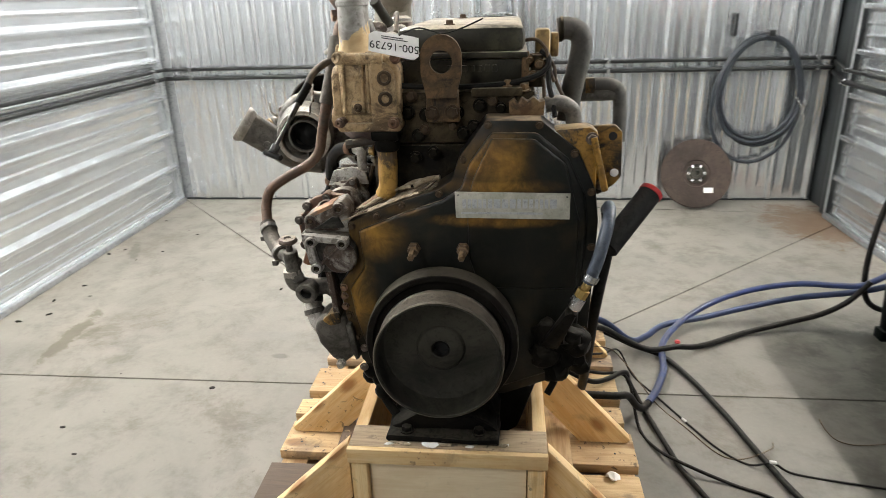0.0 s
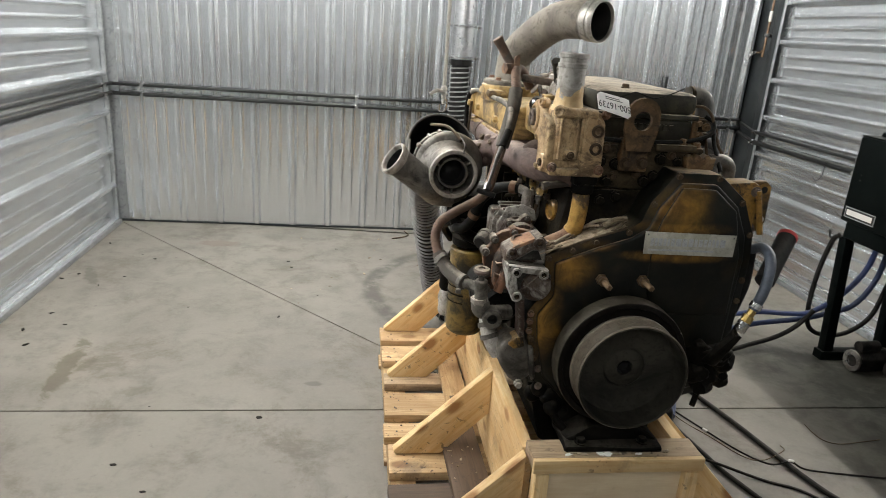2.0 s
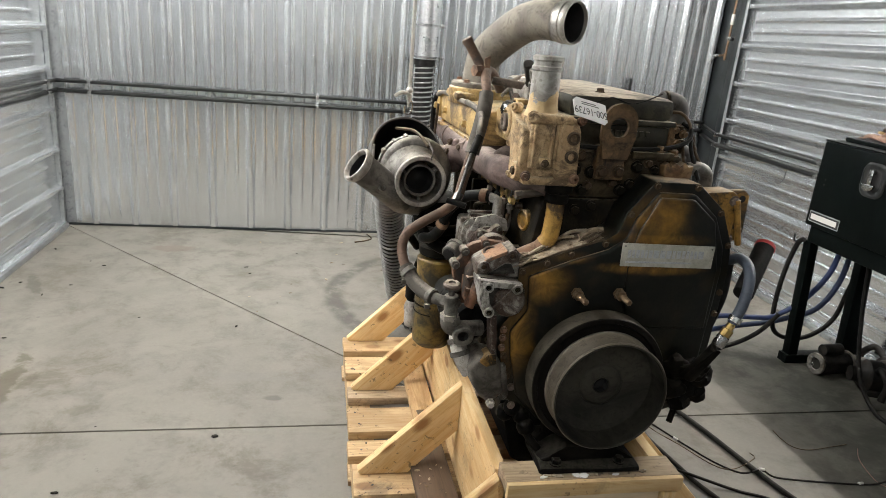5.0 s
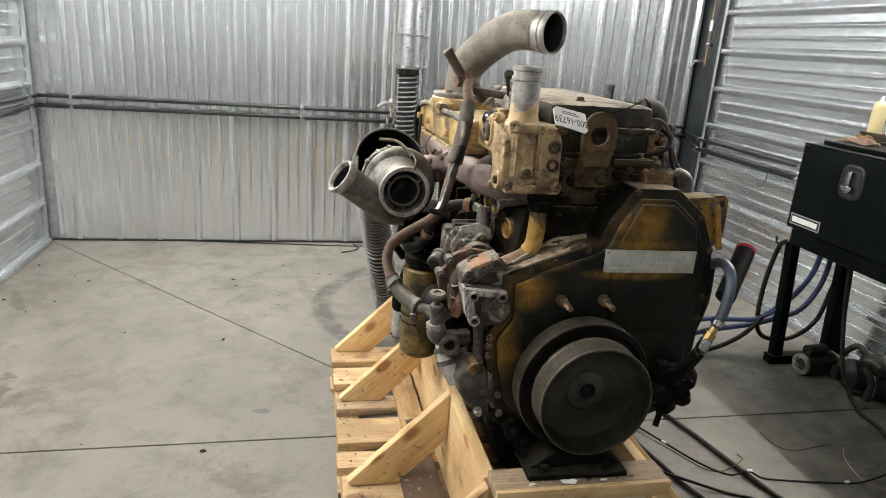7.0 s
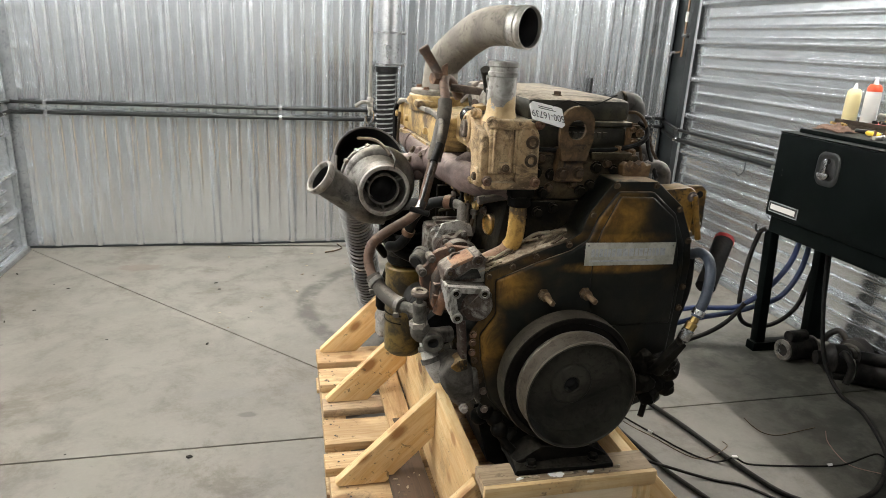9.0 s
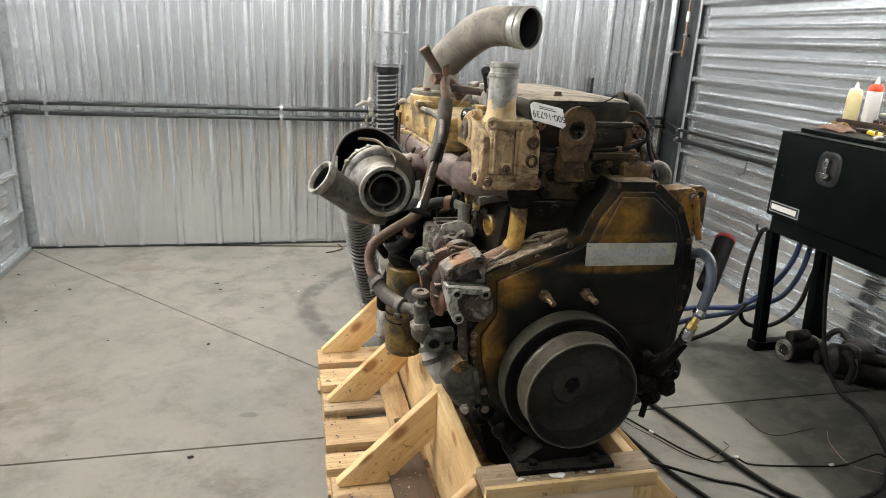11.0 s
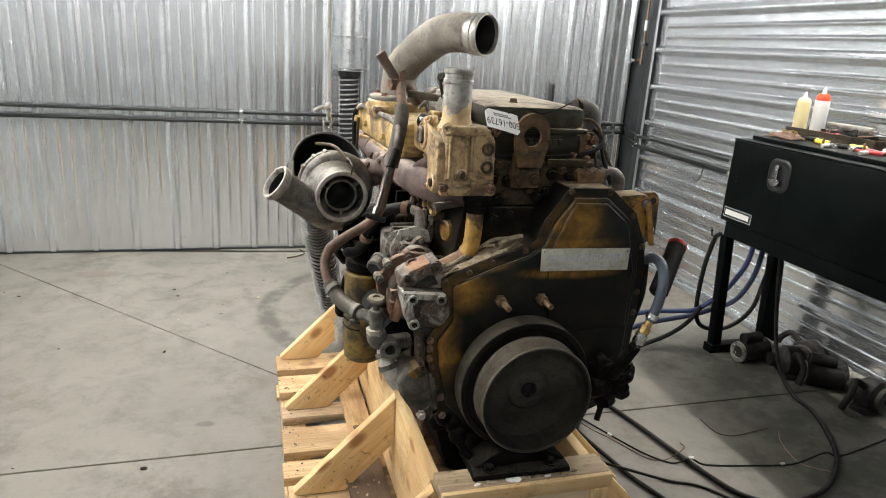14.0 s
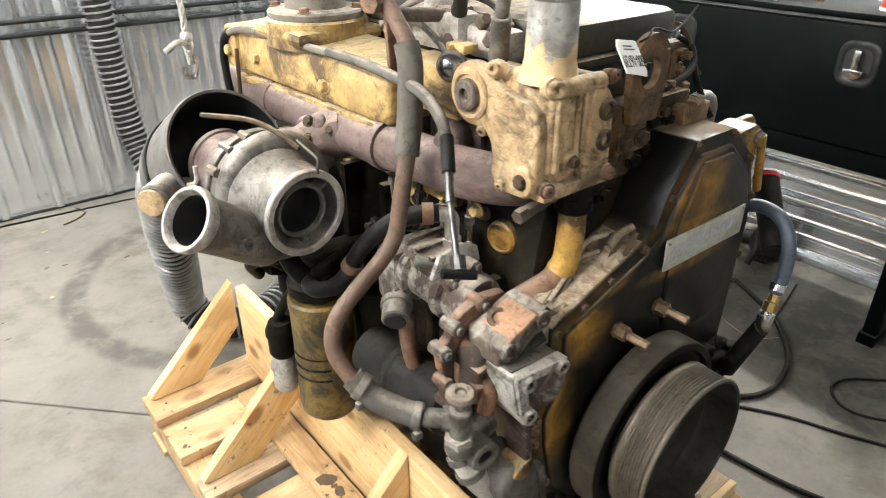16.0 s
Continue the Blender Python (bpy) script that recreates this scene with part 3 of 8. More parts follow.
def lathe(bm, origin, axis, profile, n=28):
    """Turn a profile of (radius, distance along the axis) about the axis."""
    a, u, v = frame_of(axis)
    o = Vector(origin)
    rings = []
    for r, h in profile:
        if r < 1e-6:
            rings.append([bm.verts.new(o + a * h)])
        else:
            rings.append([bm.verts.new(o + a * h + (u * math.cos(k * math.tau / n) + v * math.sin(k * math.tau / n)) * r) for k in range(n)])
    for p, q in zip(rings, rings[1:]):
        for k in range(n):
            l = (k + 1) % n
            if len(p) == 1 and len(q) == 1:
                continue
            if len(p) == 1:
                bm.faces.new((p[0], q[l], q[k]))
            elif len(q) == 1:
                bm.faces.new((p[k], p[l], q[0]))
            else:
                bm.faces.new((p[k], p[l], q[l], q[k]))
    return bm


def rod(bm, p0, p1, r0, r1=None, n=18, lip=0.0):
    p0, p1 = Vector(p0), Vector(p1)
    r1 = r0 if r1 is None else r1
    h, c = (p1 - p0).length, min(r0, r1) * 0.12
    prof = [(0, 0), (r0 - c, 0), (r0, c)]
    if lip:
        prof += [(r0, h * 0.12), (r0 - lip, h * 0.16), (r1 - lip, h * 0.84), (r1, h * 0.88)]
    prof += [(r1, h - c), (r1 - c, h), (0, h)]
    return lathe(bm, p0, p1 - p0, prof, n)


def smooth_line(pts, steps=8):
    p = [Vector(q) for q in pts]
    p = [p[0] * 2 - p[1]] + p + [p[-1] * 2 - p[-2]]
    out = []
    for i in range(1, len(p) - 2):
        for k in range(steps):
            t = k / steps
            a, b, c, d = p[i - 1:i + 3]
            out.append(0.5 * (2 * b + (c - a) * t + (2 * a - 5 * b + 4 * c - d) * t * t + (3 * b - a - 3 * c + d) * t ** 3))
    out.append(p[-2])
    return out


def sweep(bm, pts, radius, n=10, smooth=8, caps=True, hollow=0.0):
    """A tube along a line. radius: a number, or a function of the share of the length."""
    line = smooth_line(pts, smooth) if smooth else [Vector(q) for q in pts]
    tang = [(line[min(i + 1, len(line) - 1)] - line[max(i - 1, 0)]).normalized() for i in range(len(line))]
    u = tang[0].orthogonal().normalized()
    rings, total, run = [], sum((b - a).length for a, b in zip(line, line[1:])), 0.0
    for i, (p, t) in enumerate(zip(line, tang)):
        run += (p - line[i - 1]).length if i else 0
        u = (u - t * u.dot(t)).normalized()
        v = t.cross(u)
        r = radius(run / total) if callable(radius) else radius
        rings.append([bm.verts.new(p + (u * math.cos(k * math.tau / n) + v * math.sin(k * math.tau / n)) * r) for k in range(n)])
    for p, q in zip(rings, rings[1:]):
        for k in range(n):
            bm.faces.new((p[k], p[(k + 1) % n], q[(k + 1) % n], q[k]))
    if caps:
        bm.faces.new(rings[0][::-1])
        bm.faces.new(rings[-1])
    if hollow:
        top = rings[-1]
        f = [x for x in top[0].link_faces if all(w in x.verts for w in top)]
        if f:
            bmesh.ops.inset_region(bm, faces=f, thickness=hollow)
            for w in f[0].verts:
                w.co -= tang[-1] * hollow * 9
    return bm


def winding(pts, r, wire, pitch, n=5, smooth=24, steps=22):
    """A wire wound round a line."""
    line = smooth_line(pts, smooth)
    gap = [(b - a).length for a, b in zip(line, line[1:])]
    total = sum(gap)
    out, u, k, run = [], (line[1] - line[0]).orthogonal().normalized(), 0, 0.0
    count = int(total / pitch * steps)
    for i in range(count):
        at = total * i / count
        while k < len(gap) - 1 and run + gap[k] < at:
            run += gap[k]
            k += 1
        t = (line[k + 1] - line[k]).normalized()
        p = line[k].lerp(line[k + 1], (at - run) / gap[k])
        u = (u - t * u.dot(t)).normalized()
        a = math.tau * i / steps
        out.append(p + (u * math.cos(a) + t.cross(u) * math.sin(a)) * r)
    return sweep(B(), out, wire, n, 0)


def prism(bm, outline, y0, y1, bevel=0.004, place=lambda u, v, w: (u, w, v), segs=2):
    """A plate: an outline in two axes, thick from y0 to y1 along the third."""
    t = B()
    a = [t.verts.new(place(u, v, y0)) for u, v in outline]
    b = [t.verts.new(place(u, v, y1)) for u, v in outline]
    t.faces.new(a)
    t.faces.new(b[::-1])
    for k in range(len(a)):
        l = (k + 1) % len(a)
        t.faces.new((a[k], b[k], b[l], a[l]))
    bmesh.ops.recalc_face_normals(t, faces=t.faces[:])
    bevel_all(t, bevel, segs)
    merge(bm, t)
    return bm


def inset(outline, d):
    out, n = [], len(outline)
    area = sum(outline[i][0] * outline[(i + 1) % n][1] - outline[(i + 1) % n][0] * outline[i][1] for i in range(n))
    s = 1 if area > 0 else -1
    for i in range(n):
        p0, p1, p2 = (Vector(outline[(i + k) % n]) for k in (-1, 0, 1))
        e0, e1 = (p1 - p0).normalized(), (p2 - p1).normalized()
        n0, n1 = Vector((-e0.y, e0.x)) * s, Vector((-e1.y, e1.x)) * s
        k = (n0 + n1)
        k = k / max(0.35, k.dot(n0))
        out.append(tuple(p1 + k * d))
    return out


def circle(cx, cy, r, n=24, a0=0.0, a1=360.0):
    full = abs(a1 - a0) > 359
    m = n if full else n - 1
    return [(cx + r * math.cos(radians(a0 + (a1 - a0) * k / m)), cy + r * math.sin(radians(a0 + (a1 - a0) * k / m))) for k in range(n)]


def ring(bm, origin, axis, r_in, r_out, h0, h1, n=28):
    c = min(r_out - r_in, h1 - h0) * 0.15
    return lathe(bm, origin, axis, [(r_in, h0 + c), (r_in + c, h0), (r_out - c, h0), (r_out, h0 + c), (r_out, h1 - c), (r_out - c, h1),
                                    (r_in + c, h1), (r_in, h1 - c), (r_in, h0 + c)], n)


BOLTS = {}


def bolt(parent, p, axis, r=0.010, h=0.009, material=None, washer=True, name="bolt"):
    key = (round(r, 4), round(h, 4), material.name if material else "", washer)
    if key not in BOLTS:
        bm = B()
        if washer:
            lathe(bm, (0, 0, 0), (0, 0, 1), [(0, 0), (r * 1.35, 0), (r * 1.35, h * 0.2), (0, h * 0.2)], 14)
        lathe(bm, (0, 0, 0), (0, 0, 1), [(r, h * 0.2 if washer else 0), (r, h * 0.85), (r * 0.82, h), (0, h)], 6)
        BOLTS[key] = mesh_of("bolt", bm, material or rust, 25)
    ob = new(name, BOLTS[key])
    a, u, v = frame_of(axis)
    ob.matrix_basis = Matrix.Translation(p) @ Matrix((u, v, a)).transposed().to_4x4()
    return adopt(ob, parent)


def bolts(parent, pts, axis, **kw):
    for p in pts:
        bolt(parent, p, axis, **kw)


def board(name, parent, length, width, thick, m, material, bevel=0.003, label="", cut=None, seed=0):
    """A sawn board with its grain along its own x axis; cut: outline in (x, y) instead of a plain rectangle."""
    bm = B()
    if cut:
        prism(bm, cut, -thick / 2, thick / 2, bevel, lambda u, v, w: (u, v, w))
    else:
        box(bm, (-length / 2, -width / 2, -thick / 2), (length / 2, width / 2, thick / 2), bevel)
    ob = part(name, bm, material, parent, label)
    ob.matrix_basis = m
    return ob


# ---------------------------------------------------------------- room
XW, XE, YN, YS, H = -2.67, 2.52, 3.80, -4.6, 3.0


def plain(name, lo, hi, material, label, category, bevel=0.0):
    ob = part(name, box(B(), lo, hi, bevel), material)
    return tagged(ob, label, category, kind="structure")


floor = plain("floor", (XW - 0.2, YS - 0.2, -0.2), (XE + 0.3, YN + 0.2, -0.014), joint_mat, "grey concrete floor with saw-cut joints and oil marks", "floor")
CENTRE, JY, G = (0.0, 0.97), 0.97, 0.0045


def slab(outline):
    bm = B()
    prism(bm, inset(outline, G), -0.0135, 0.0, 0.0015, lambda u, v, w: (u, v, w), 1)
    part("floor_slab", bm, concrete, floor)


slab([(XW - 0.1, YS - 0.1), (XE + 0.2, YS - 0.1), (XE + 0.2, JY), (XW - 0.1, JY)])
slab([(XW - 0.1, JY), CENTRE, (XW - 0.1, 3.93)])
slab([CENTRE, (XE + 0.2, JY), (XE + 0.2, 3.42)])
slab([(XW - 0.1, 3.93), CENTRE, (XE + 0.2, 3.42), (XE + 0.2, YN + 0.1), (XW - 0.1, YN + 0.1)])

wall_n = plain("wall_north", (XW - 0.2, YN + 0.012, -0.02), (XE + 0.3, YN + 0.16, H + 0.1), trim_mat, "bare galvanised ribbed steel end wall", "wall")
wall_w = plain("wall_west", (XW - 0.16, YS - 0.1, -0.02), (XW - 0.012, YN + 0.01, H + 0.1), trim_mat, "galvanised steel wall with level ribs", "wall")
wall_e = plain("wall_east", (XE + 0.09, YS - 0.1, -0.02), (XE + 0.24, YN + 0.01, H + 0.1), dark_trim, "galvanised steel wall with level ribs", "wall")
# added, unseen: closes the room and gives the steel walls something bright to reflect
wall_s = plain("wall_south", (XW - 0.2, YS - 0.16, -0.02), (XE + 0.3, YS, H + 0.1), trim_mat, "plain steel wall added behind the camera, never in view", "wall")
ceiling = plain("ceiling", (XW - 0.2, YS - 0.2, H), (XE + 0.3, YN + 0.2, H + 0.12), ceil_mat, "unseen ceiling, made dark to hold back bounced light", "ceiling")


def rounded(pts, d):
    """A bent line with each corner rolled over a length d, and a close point on either side so that the flats stay flat."""
    out = [pts[0]]
    for a, b, c in zip(pts, pts[1:], pts[2:]):
        a, b, c = Vector(a), Vector(b), Vector(c)
        p = b + (a - b).normalized() * min(d, (a - b).length * 0.42)
        q = b + (c - b).normalized() * min(d, (c - b).length * 0.42)
        out.append(tuple(p + (a - p) * 0.12))
        for k in range(4):
            f = k / 3
            out.append(tuple(p * (1 - f) ** 2 + b * 2 * f * (1 - f) + q * f * f))
        out.append(tuple(q + (c - q) * 0.12))
    return out + [pts[-1]]


def rib_profile(n, pitch):
    """Height of the sheet over its back, across n large rolled ribs with two shallow stiffeners between them."""
    lo, hi = -pitch / 2, (n - 0.5) * pitch
    out = []
    for k in range(-1, n):
        c = k * pitch
        if k >= 0:
            out += [(c - 0.032, 0.0), (c - 0.015, 0.034), (c + 0.015, 0.034), (c + 0.032, 0.0)]
        for s in (c + pitch * 0.36, c + pitch * 0.64):
            if lo + 0.02 < s < hi - 0.02:
                out += [(s - 0.015, 0.0), (s - 0.005, 0.0055), (s + 0.005, 0.0055), (s + 0.015, 0.0)]
    return rounded([(lo, 0.0)] + out + [(hi, 0.0)], 0.010)


def cladding(parent, n, pitch, start, place, a0, a1, material):
    """One sheet. place(u, v, h): across the ribs, along them, out from the wall."""
    bm = B()
    prof = [(u + start, h) for u, h in rib_profile(n, pitch)]
    rows = [[bm.verts.new(place(u, v, h)) for u, h in prof] for v in (a0, a1)]
    back = [[bm.verts.new(place(u, v, h - 0.0012)) for u, h in prof] for v in (a0, a1)]
    for r in (rows, back):
        for i in range(len(prof) - 1):
            bm.faces.new((r[0][i], r[0][i + 1], r[1][i + 1], r[1][i]))
    for k in (0, 1):
        for i in range(len(prof) - 1):
            bm.faces.new((rows[k][i], rows[k][i + 1], back[k][i + 1], back[k][i]))
    return part("wall_panel", bm, material, parent, angle=50)


PITCH = 0.29
for k in range(6):
    first = -2.427 + k * 3 * PITCH
    n = 3
    cladding(wall_n, n, PITCH, first, lambda u, v, h: (u, YN - h + (0.002 if k % 2 else 0), v), 0.02, H, sheet_v)
for k in range(4):
    first = 0.01 + k * 3 * PITCH
    for y0, y1 in ((-4.6, -0.4), (-0.4, 3.78)):
        cladding(wall_w, 3, PITCH, first, lambda u, v, h: (XW + h + (0.002 if (k + (y0 > -1)) % 2 else 0), v, u), y0, y1, sheet_h)
    for y0, y1 in ((-4.6, -0.7), (-0.7, 3.40)):
        cladding(wall_e, 3, PITCH, first, lambda u, v, h: (XE - h - (0.002 if (k + (y0 > -1)) % 2 else 0), v, u), y0, y1, sheet_h)


def trim(name, lo, hi, material, label="grey folded steel trim"):
    return plain(name, lo, hi, material, label, "trim", 0.004)


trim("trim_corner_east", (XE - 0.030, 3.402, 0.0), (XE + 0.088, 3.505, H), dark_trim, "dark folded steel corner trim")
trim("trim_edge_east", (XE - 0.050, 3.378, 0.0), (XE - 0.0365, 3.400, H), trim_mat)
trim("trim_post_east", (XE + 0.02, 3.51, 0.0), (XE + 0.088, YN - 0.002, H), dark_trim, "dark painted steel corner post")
trim("trim_corner_west", (XW + 0.002, YN - 0.05, 0.0), (XW + 0.035, YN - 0.034, H), trim_mat)
trim("baseboard_west", (XW + 0.033, YS, 0.0), (XW + 0.062, YN - 0.06, 0.035), trim_mat, "grey steel angle along the floor")
trim("baseboard_east", (XE - 0.062, YS, 0.0), (XE - 0.033, 3.37, 0.035), trim_mat, "grey steel angle along the floor")
trim("baseboard_north", (XW + 0.04, YN - 0.006, 0.0), (XE + 0.01, YN + 0.010, 0.018), dark_trim, "dark steel sill along the floor")

# sheet screws at the foot of the end wall
screw_bm = lathe(B(), (0, 0, 0), (0, -1, 0), [(0, 0), (0.006, 0), (0.006, 0.002), (0.004, 0.005), (0, 0.005)], 8)
screw_me = mesh_of("screw", screw_bm, steel)
for z in (0.11, 1.30, 2.3):
    for k in range(17):
        for dx in (-0.055, 0.055):
            s = new("screw", screw_me)
            s.location = (-2.427 + k * PITCH + dx, YN, z)
            adopt(s, wall_n)

# ceiling strip lights
for x, yc, length, watts in STRIPS:
    t = thing("ceiling_strip_light", (x, yc, LIGHT_Z + 0.14), "long white strip light hung below the ceiling", "ceiling light", "strip lights")
    bm = B()
    box(bm, (x - 0.055, yc - length / 2 - 0.03, LIGHT_Z + 0.03), (x + 0.055, yc + length / 2 + 0.03, LIGHT_Z + 0.085), 0.006)
    part("housing", bm, white_plastic, t)
    for s in (-1, 1):
        bm = B()
        rod(bm, (x, yc + s * length * 0.4, LIGHT_Z + 0.08), (x, yc + s * length * 0.4, H + 0.01), 0.004, n=8)
        part("hanger", bm, steel, t)
    bm = B()
    rod(bm, (x, yc - length / 2, LIGHT_Z + 0.008), (x, yc + length / 2, LIGHT_Z + 0.008), 0.020, n=12)
    part("tube", bm, glow("lit_tube", (1.0, 0.975, 0.93), watts), t, "glowing tube")


# pipe runs on the walls
def pipe_run(name, pts, r, label, material=black_pipe):
    ob = part(name, sweep(B(), pts, r, 12, 0), material)
    return tagged(ob, label, "pipe", "pipe runs")


def clamp(parent, p, along, out, r):
    bm = B()
    ring(bm, p, along, r, r + 0.006, -0.012, 0.012, 16)
    q = Vector(p) + Vector(out) * (r + 0.004)
    o, a = Vector(out), Vector(along)
    u = o.cross(a)
    t = B()
    bmesh.ops.create_cube(t, size=1.0, matrix=Matrix.Translation(q + o * 0.008) @ Matrix((a * 0.024, u * 0.020, o * 0.022)).transposed().to_4x4())
    merge(bm, t)
    part("pipe_clamp", bm, steel, parent, "galvanised pipe clamp")


for z, r in ((1.10, 0.013), (1.03, 0.015)):
    run = pipe_run("wall_pipe", [(XW + 0.05, YN - 0.055, z), (XE + 0.0, YN - 0.055, z)], r, "black iron pipe running level along the end wall")
    for x in (-2.38, -0.76, 0.9, 2.40):
        clamp(run, (x, YN - 0.055, z), (1, 0, 0), (0, -1, 0), r)
    run = pipe_run("wall_pipe", [(XW + 0.058, YN - 0.02, z), (XW + 0.058, -3.5, z)], r, "black iron pipe running level along the side wall")
    clamp(run, (XW + 0.058, 3.55, z), (0, 1, 0), (1, 0, 0), r)
for z, r in ((1.045, 0.013), (0.965, 0.018)):
    run = pipe_run("wall_pipe", [(XE + 0.0, YN - 0.06, z + 0.035), (XE - 0.055, 3.43, z), (XE - 0.055, -3.0, z - 0.02)], r,
                   "black iron pipe running along the side wall")
    for y in (3.40, 2.2):
        clamp(run, (XE - 0.055, y, z), (0, 1, 0), (-1, 0, 0), r)

# copper drop with its valve in the corner
PX = XE - 0.048
t = thing("copper_drop_pipe", (PX, 3.55, 1.62), "copper air pipe with a small valve in the corner", "pipe")
part("pipe", sweep(B(), [(PX, 3.545, H), (PX, 3.545, 1.74), (PX, 3.565, 1.675), (PX, 3.63, 1.660)], 0.009, 10, 6), copper, t)
part("bracket", box(B(), (PX - 0.014, 3.530, 1.78), (PX + 0.115, 3.560, 1.81), 0.004), steel, t)
bm = B()
rod(bm, (PX, 3.625, 1.661), (PX, 3.70, 1.657), 0.014, n=12)
rod(bm, (PX, 3.695, 1.657), (PX - 0.035, 3.70, 1.59), 0.011, n=12)
part("valve", bm, steel, t, "steel quick coupler")
part("fitting", rod(B(), (PX, 3.545, 1.90), (PX, 3.545, 1.98), 0.014, n=12), white_plastic, t)

# wire hook on the east wall pipe
ob = part("wire_hook", sweep(B(), [(XE - 0.06, 2.48, 0.99), (XE - 0.08, 2.48, 0.96), (XE - 0.08, 2.49, 0.88), (XE - 0.085, 2.53, 0.84), (XE - 0.085, 2.57, 0.86)], 0.004, 8), black_pipe)
tagged(ob, "bent black wire hook hanging from the wall pipe", "hook")

# black stub on the end wall
ob = part("wall_stub", rod(B(), (1.80, YN - 0.04, 1.26), (1.80, YN - 0.04, 1.42), 0.012, n=10), black_pipe)
tagged(ob, "short black iron rod fixed to the end wall", "rod")


# ---------------------------------------------------------------- extraction duct, hoses and rope
DX, DY = 0.045, 3.62
t = thing("exhaust_duct", (DX, DY, 1.44), "bright galvanised extraction duct hanging down the end wall", "duct")
bm = B()
lathe(bm, (DX, DY, 1.70), (0, 0, 1), [(0.084, 0), (0.090, 0.0), (0.090, 0.006), (0.086, 0.01), (0.086, H - 1.695), (0.080, H - 1.695), (0.080, 0.0), (0.084, 0)], 32)
part("duct_pipe", bm, galv, t)
bm = B()
lathe(bm, (DX, DY, 1.45), (0, 0, 1), [(0.088, 0), (0.096, 0), (0.096, 0.012), (0.092, 0.016), (0.092, 0.235), (0.097, 0.24), (0.097, 0.252), (0.088, 0.252), (0.088, 0)], 32)
part("duct_collar", bm, galv, t)
bm = B()
lathe(bm, (DX - 0.015, DY - 0.088, 1.585), (0, -1, 0), [(0, 0), (0.026, 0), (0.026, 0.006), (0.021, 0.006), (0.021, 0.004), (0, 0.004)], 6)
part("badge", bm, trim_mat, t, "plain six-sided badge")
for z in (1.465, 1.695):
    bm = B()
    ring(bm, (DX, DY, z), (0, 0, 1), 0.096, 0.1, -0.008, 0.008, 32)
    box(bm, (DX + 0.085, DY - 0.03, z - 0.012), (DX + 0.125, DY - 0.01, z + 0.012), 0.003)
    part("hose_clamp", bm, steel, t)

# one long flexible hose from the duct to the cone at the turbo
drop = [(DX - 0.01, DY, 1.455), (DX - 0.01, DY, 1.2), (DX, DY, 0.7), (DX + 0.03, DY - 0.06, 0.32), (0.10, 3.32, 0.11), (0.18, 2.95, 0.085), (0.27, 2.65, 0.085)]
line = [(0.26, 2.70, 0.085), (0.29, 2.50, 0.085), (0.29, 2.20, 0.085), (0.20, 1.96, 0.085), (0.04, 1.84, 0.085), (-0.12, 1.83, 0.085), (-0.222, 1.89, 0.115), (-0.268, 1.935, 0.205), (-0.306, 1.808, 0.368), (-0.356, 1.622, 0.591), (-0.391, 1.503, 0.758),
        (-0.425, 1.35, 0.91), (-0.450, 1.18, 1.03), (-0.466, 1.02, 1.105), (-0.474, 0.94, 1.135)]
t = thing("extraction_hose", (0.0, 2.4, 0.0), "wire-wound flexible exhaust hose looped over the floor", "hose")
part("wall_hose", sweep(B(), drop, 0.070, 22, 12), flex_mat, t, angle=80)
part("wall_winding", winding(drop, 0.0725, 0.0062, 0.036, 6), wire_mat, t, "dull grey spring wire")
part("hose", sweep(B(), line, 0.0655, 24, 12), flex_mat, t, angle=80)
part("wire_winding", winding(line, 0.0690, 0.0054, 0.0310, 6, 24, 26), wire_mat, t, "dull grey spring wire")
for p, d in ((drop[0], (0, 0, 1)), (line[-1], (-0.1, -0.85, 0.45)), (line[0], (0.1, -0.95, 0))):
    part("cuff", ring(B(), Vector(p) - Vector(d).normalized() * 0.02, d, 0.060, 0.084, -0.03, 0.02, 28), black_rubber, t, "black rubber cuff")

CONE, CAX = Vector((-0.447, 0.701, 1.255)), Vector((-0.10, 0.862, -0.497)).normalized()
t = thing("exhaust_cone", tuple(CONE + CAX * 0.2), "grey round exhaust pickup cone with a sooty inside", "exhaust cone")
bm = B()
lathe(bm, CONE, CAX, [(0.117, -0.004), (0.122, -0.006), (0.125, 0.0), (0.123, 0.01), (0.121, 0.07), (0.124, 0.08), (0.121, 0.09), (0.121, 0.185), (0.118, 0.205), (0.108, 0.228), (0.085, 0.250), (0.075, 0.258), (0.075, 0.285), (0.0, 0.285)], 44)
part("shell", bm, cone_out, t)
bm = B()
lathe(bm, CONE, CAX, [(0.1165, -0.003), (0.1160, 0.18), (0.108, 0.205), (0.07, 0.235), (0, 0.24)], 44)
part("lining", bm, cone_in, t, "soot-black lining")
bm = B()
ring(bm, CONE, CAX, 0.119, 0.1255, 0.135, 0.150, 44)
part("band", bm, black_pipe, t)

ROPE = Vector((-0.425, 0.90))
n = 260
t = thing("hoist_rope", (ROPE.x, ROPE.y, 1.37), "grey twisted rope holding up the exhaust cone", "rope")
for s in range(3):
    line = []
    for k in range(n):
        z = 1.385 + (H - 1.385) * k / (n - 1)
        a = z * 95 + s * math.tau / 3
        line.append((ROPE.x + 0.0036 * math.cos(a), ROPE.y + 0.0036 * math.sin(a), z))
    part("strand", sweep(B(), line, 0.0039, 6, 0), rope_mat, t)
bm = B()
for z, r in ((1.425, 0.012), (1.442, 0.013), (1.412, 0.010)):
    bmesh.ops.create_uvsphere(bm, u_segments=12, v_segments=8, radius=r, matrix=Matrix.Translation((ROPE.x, ROPE.y, z)))
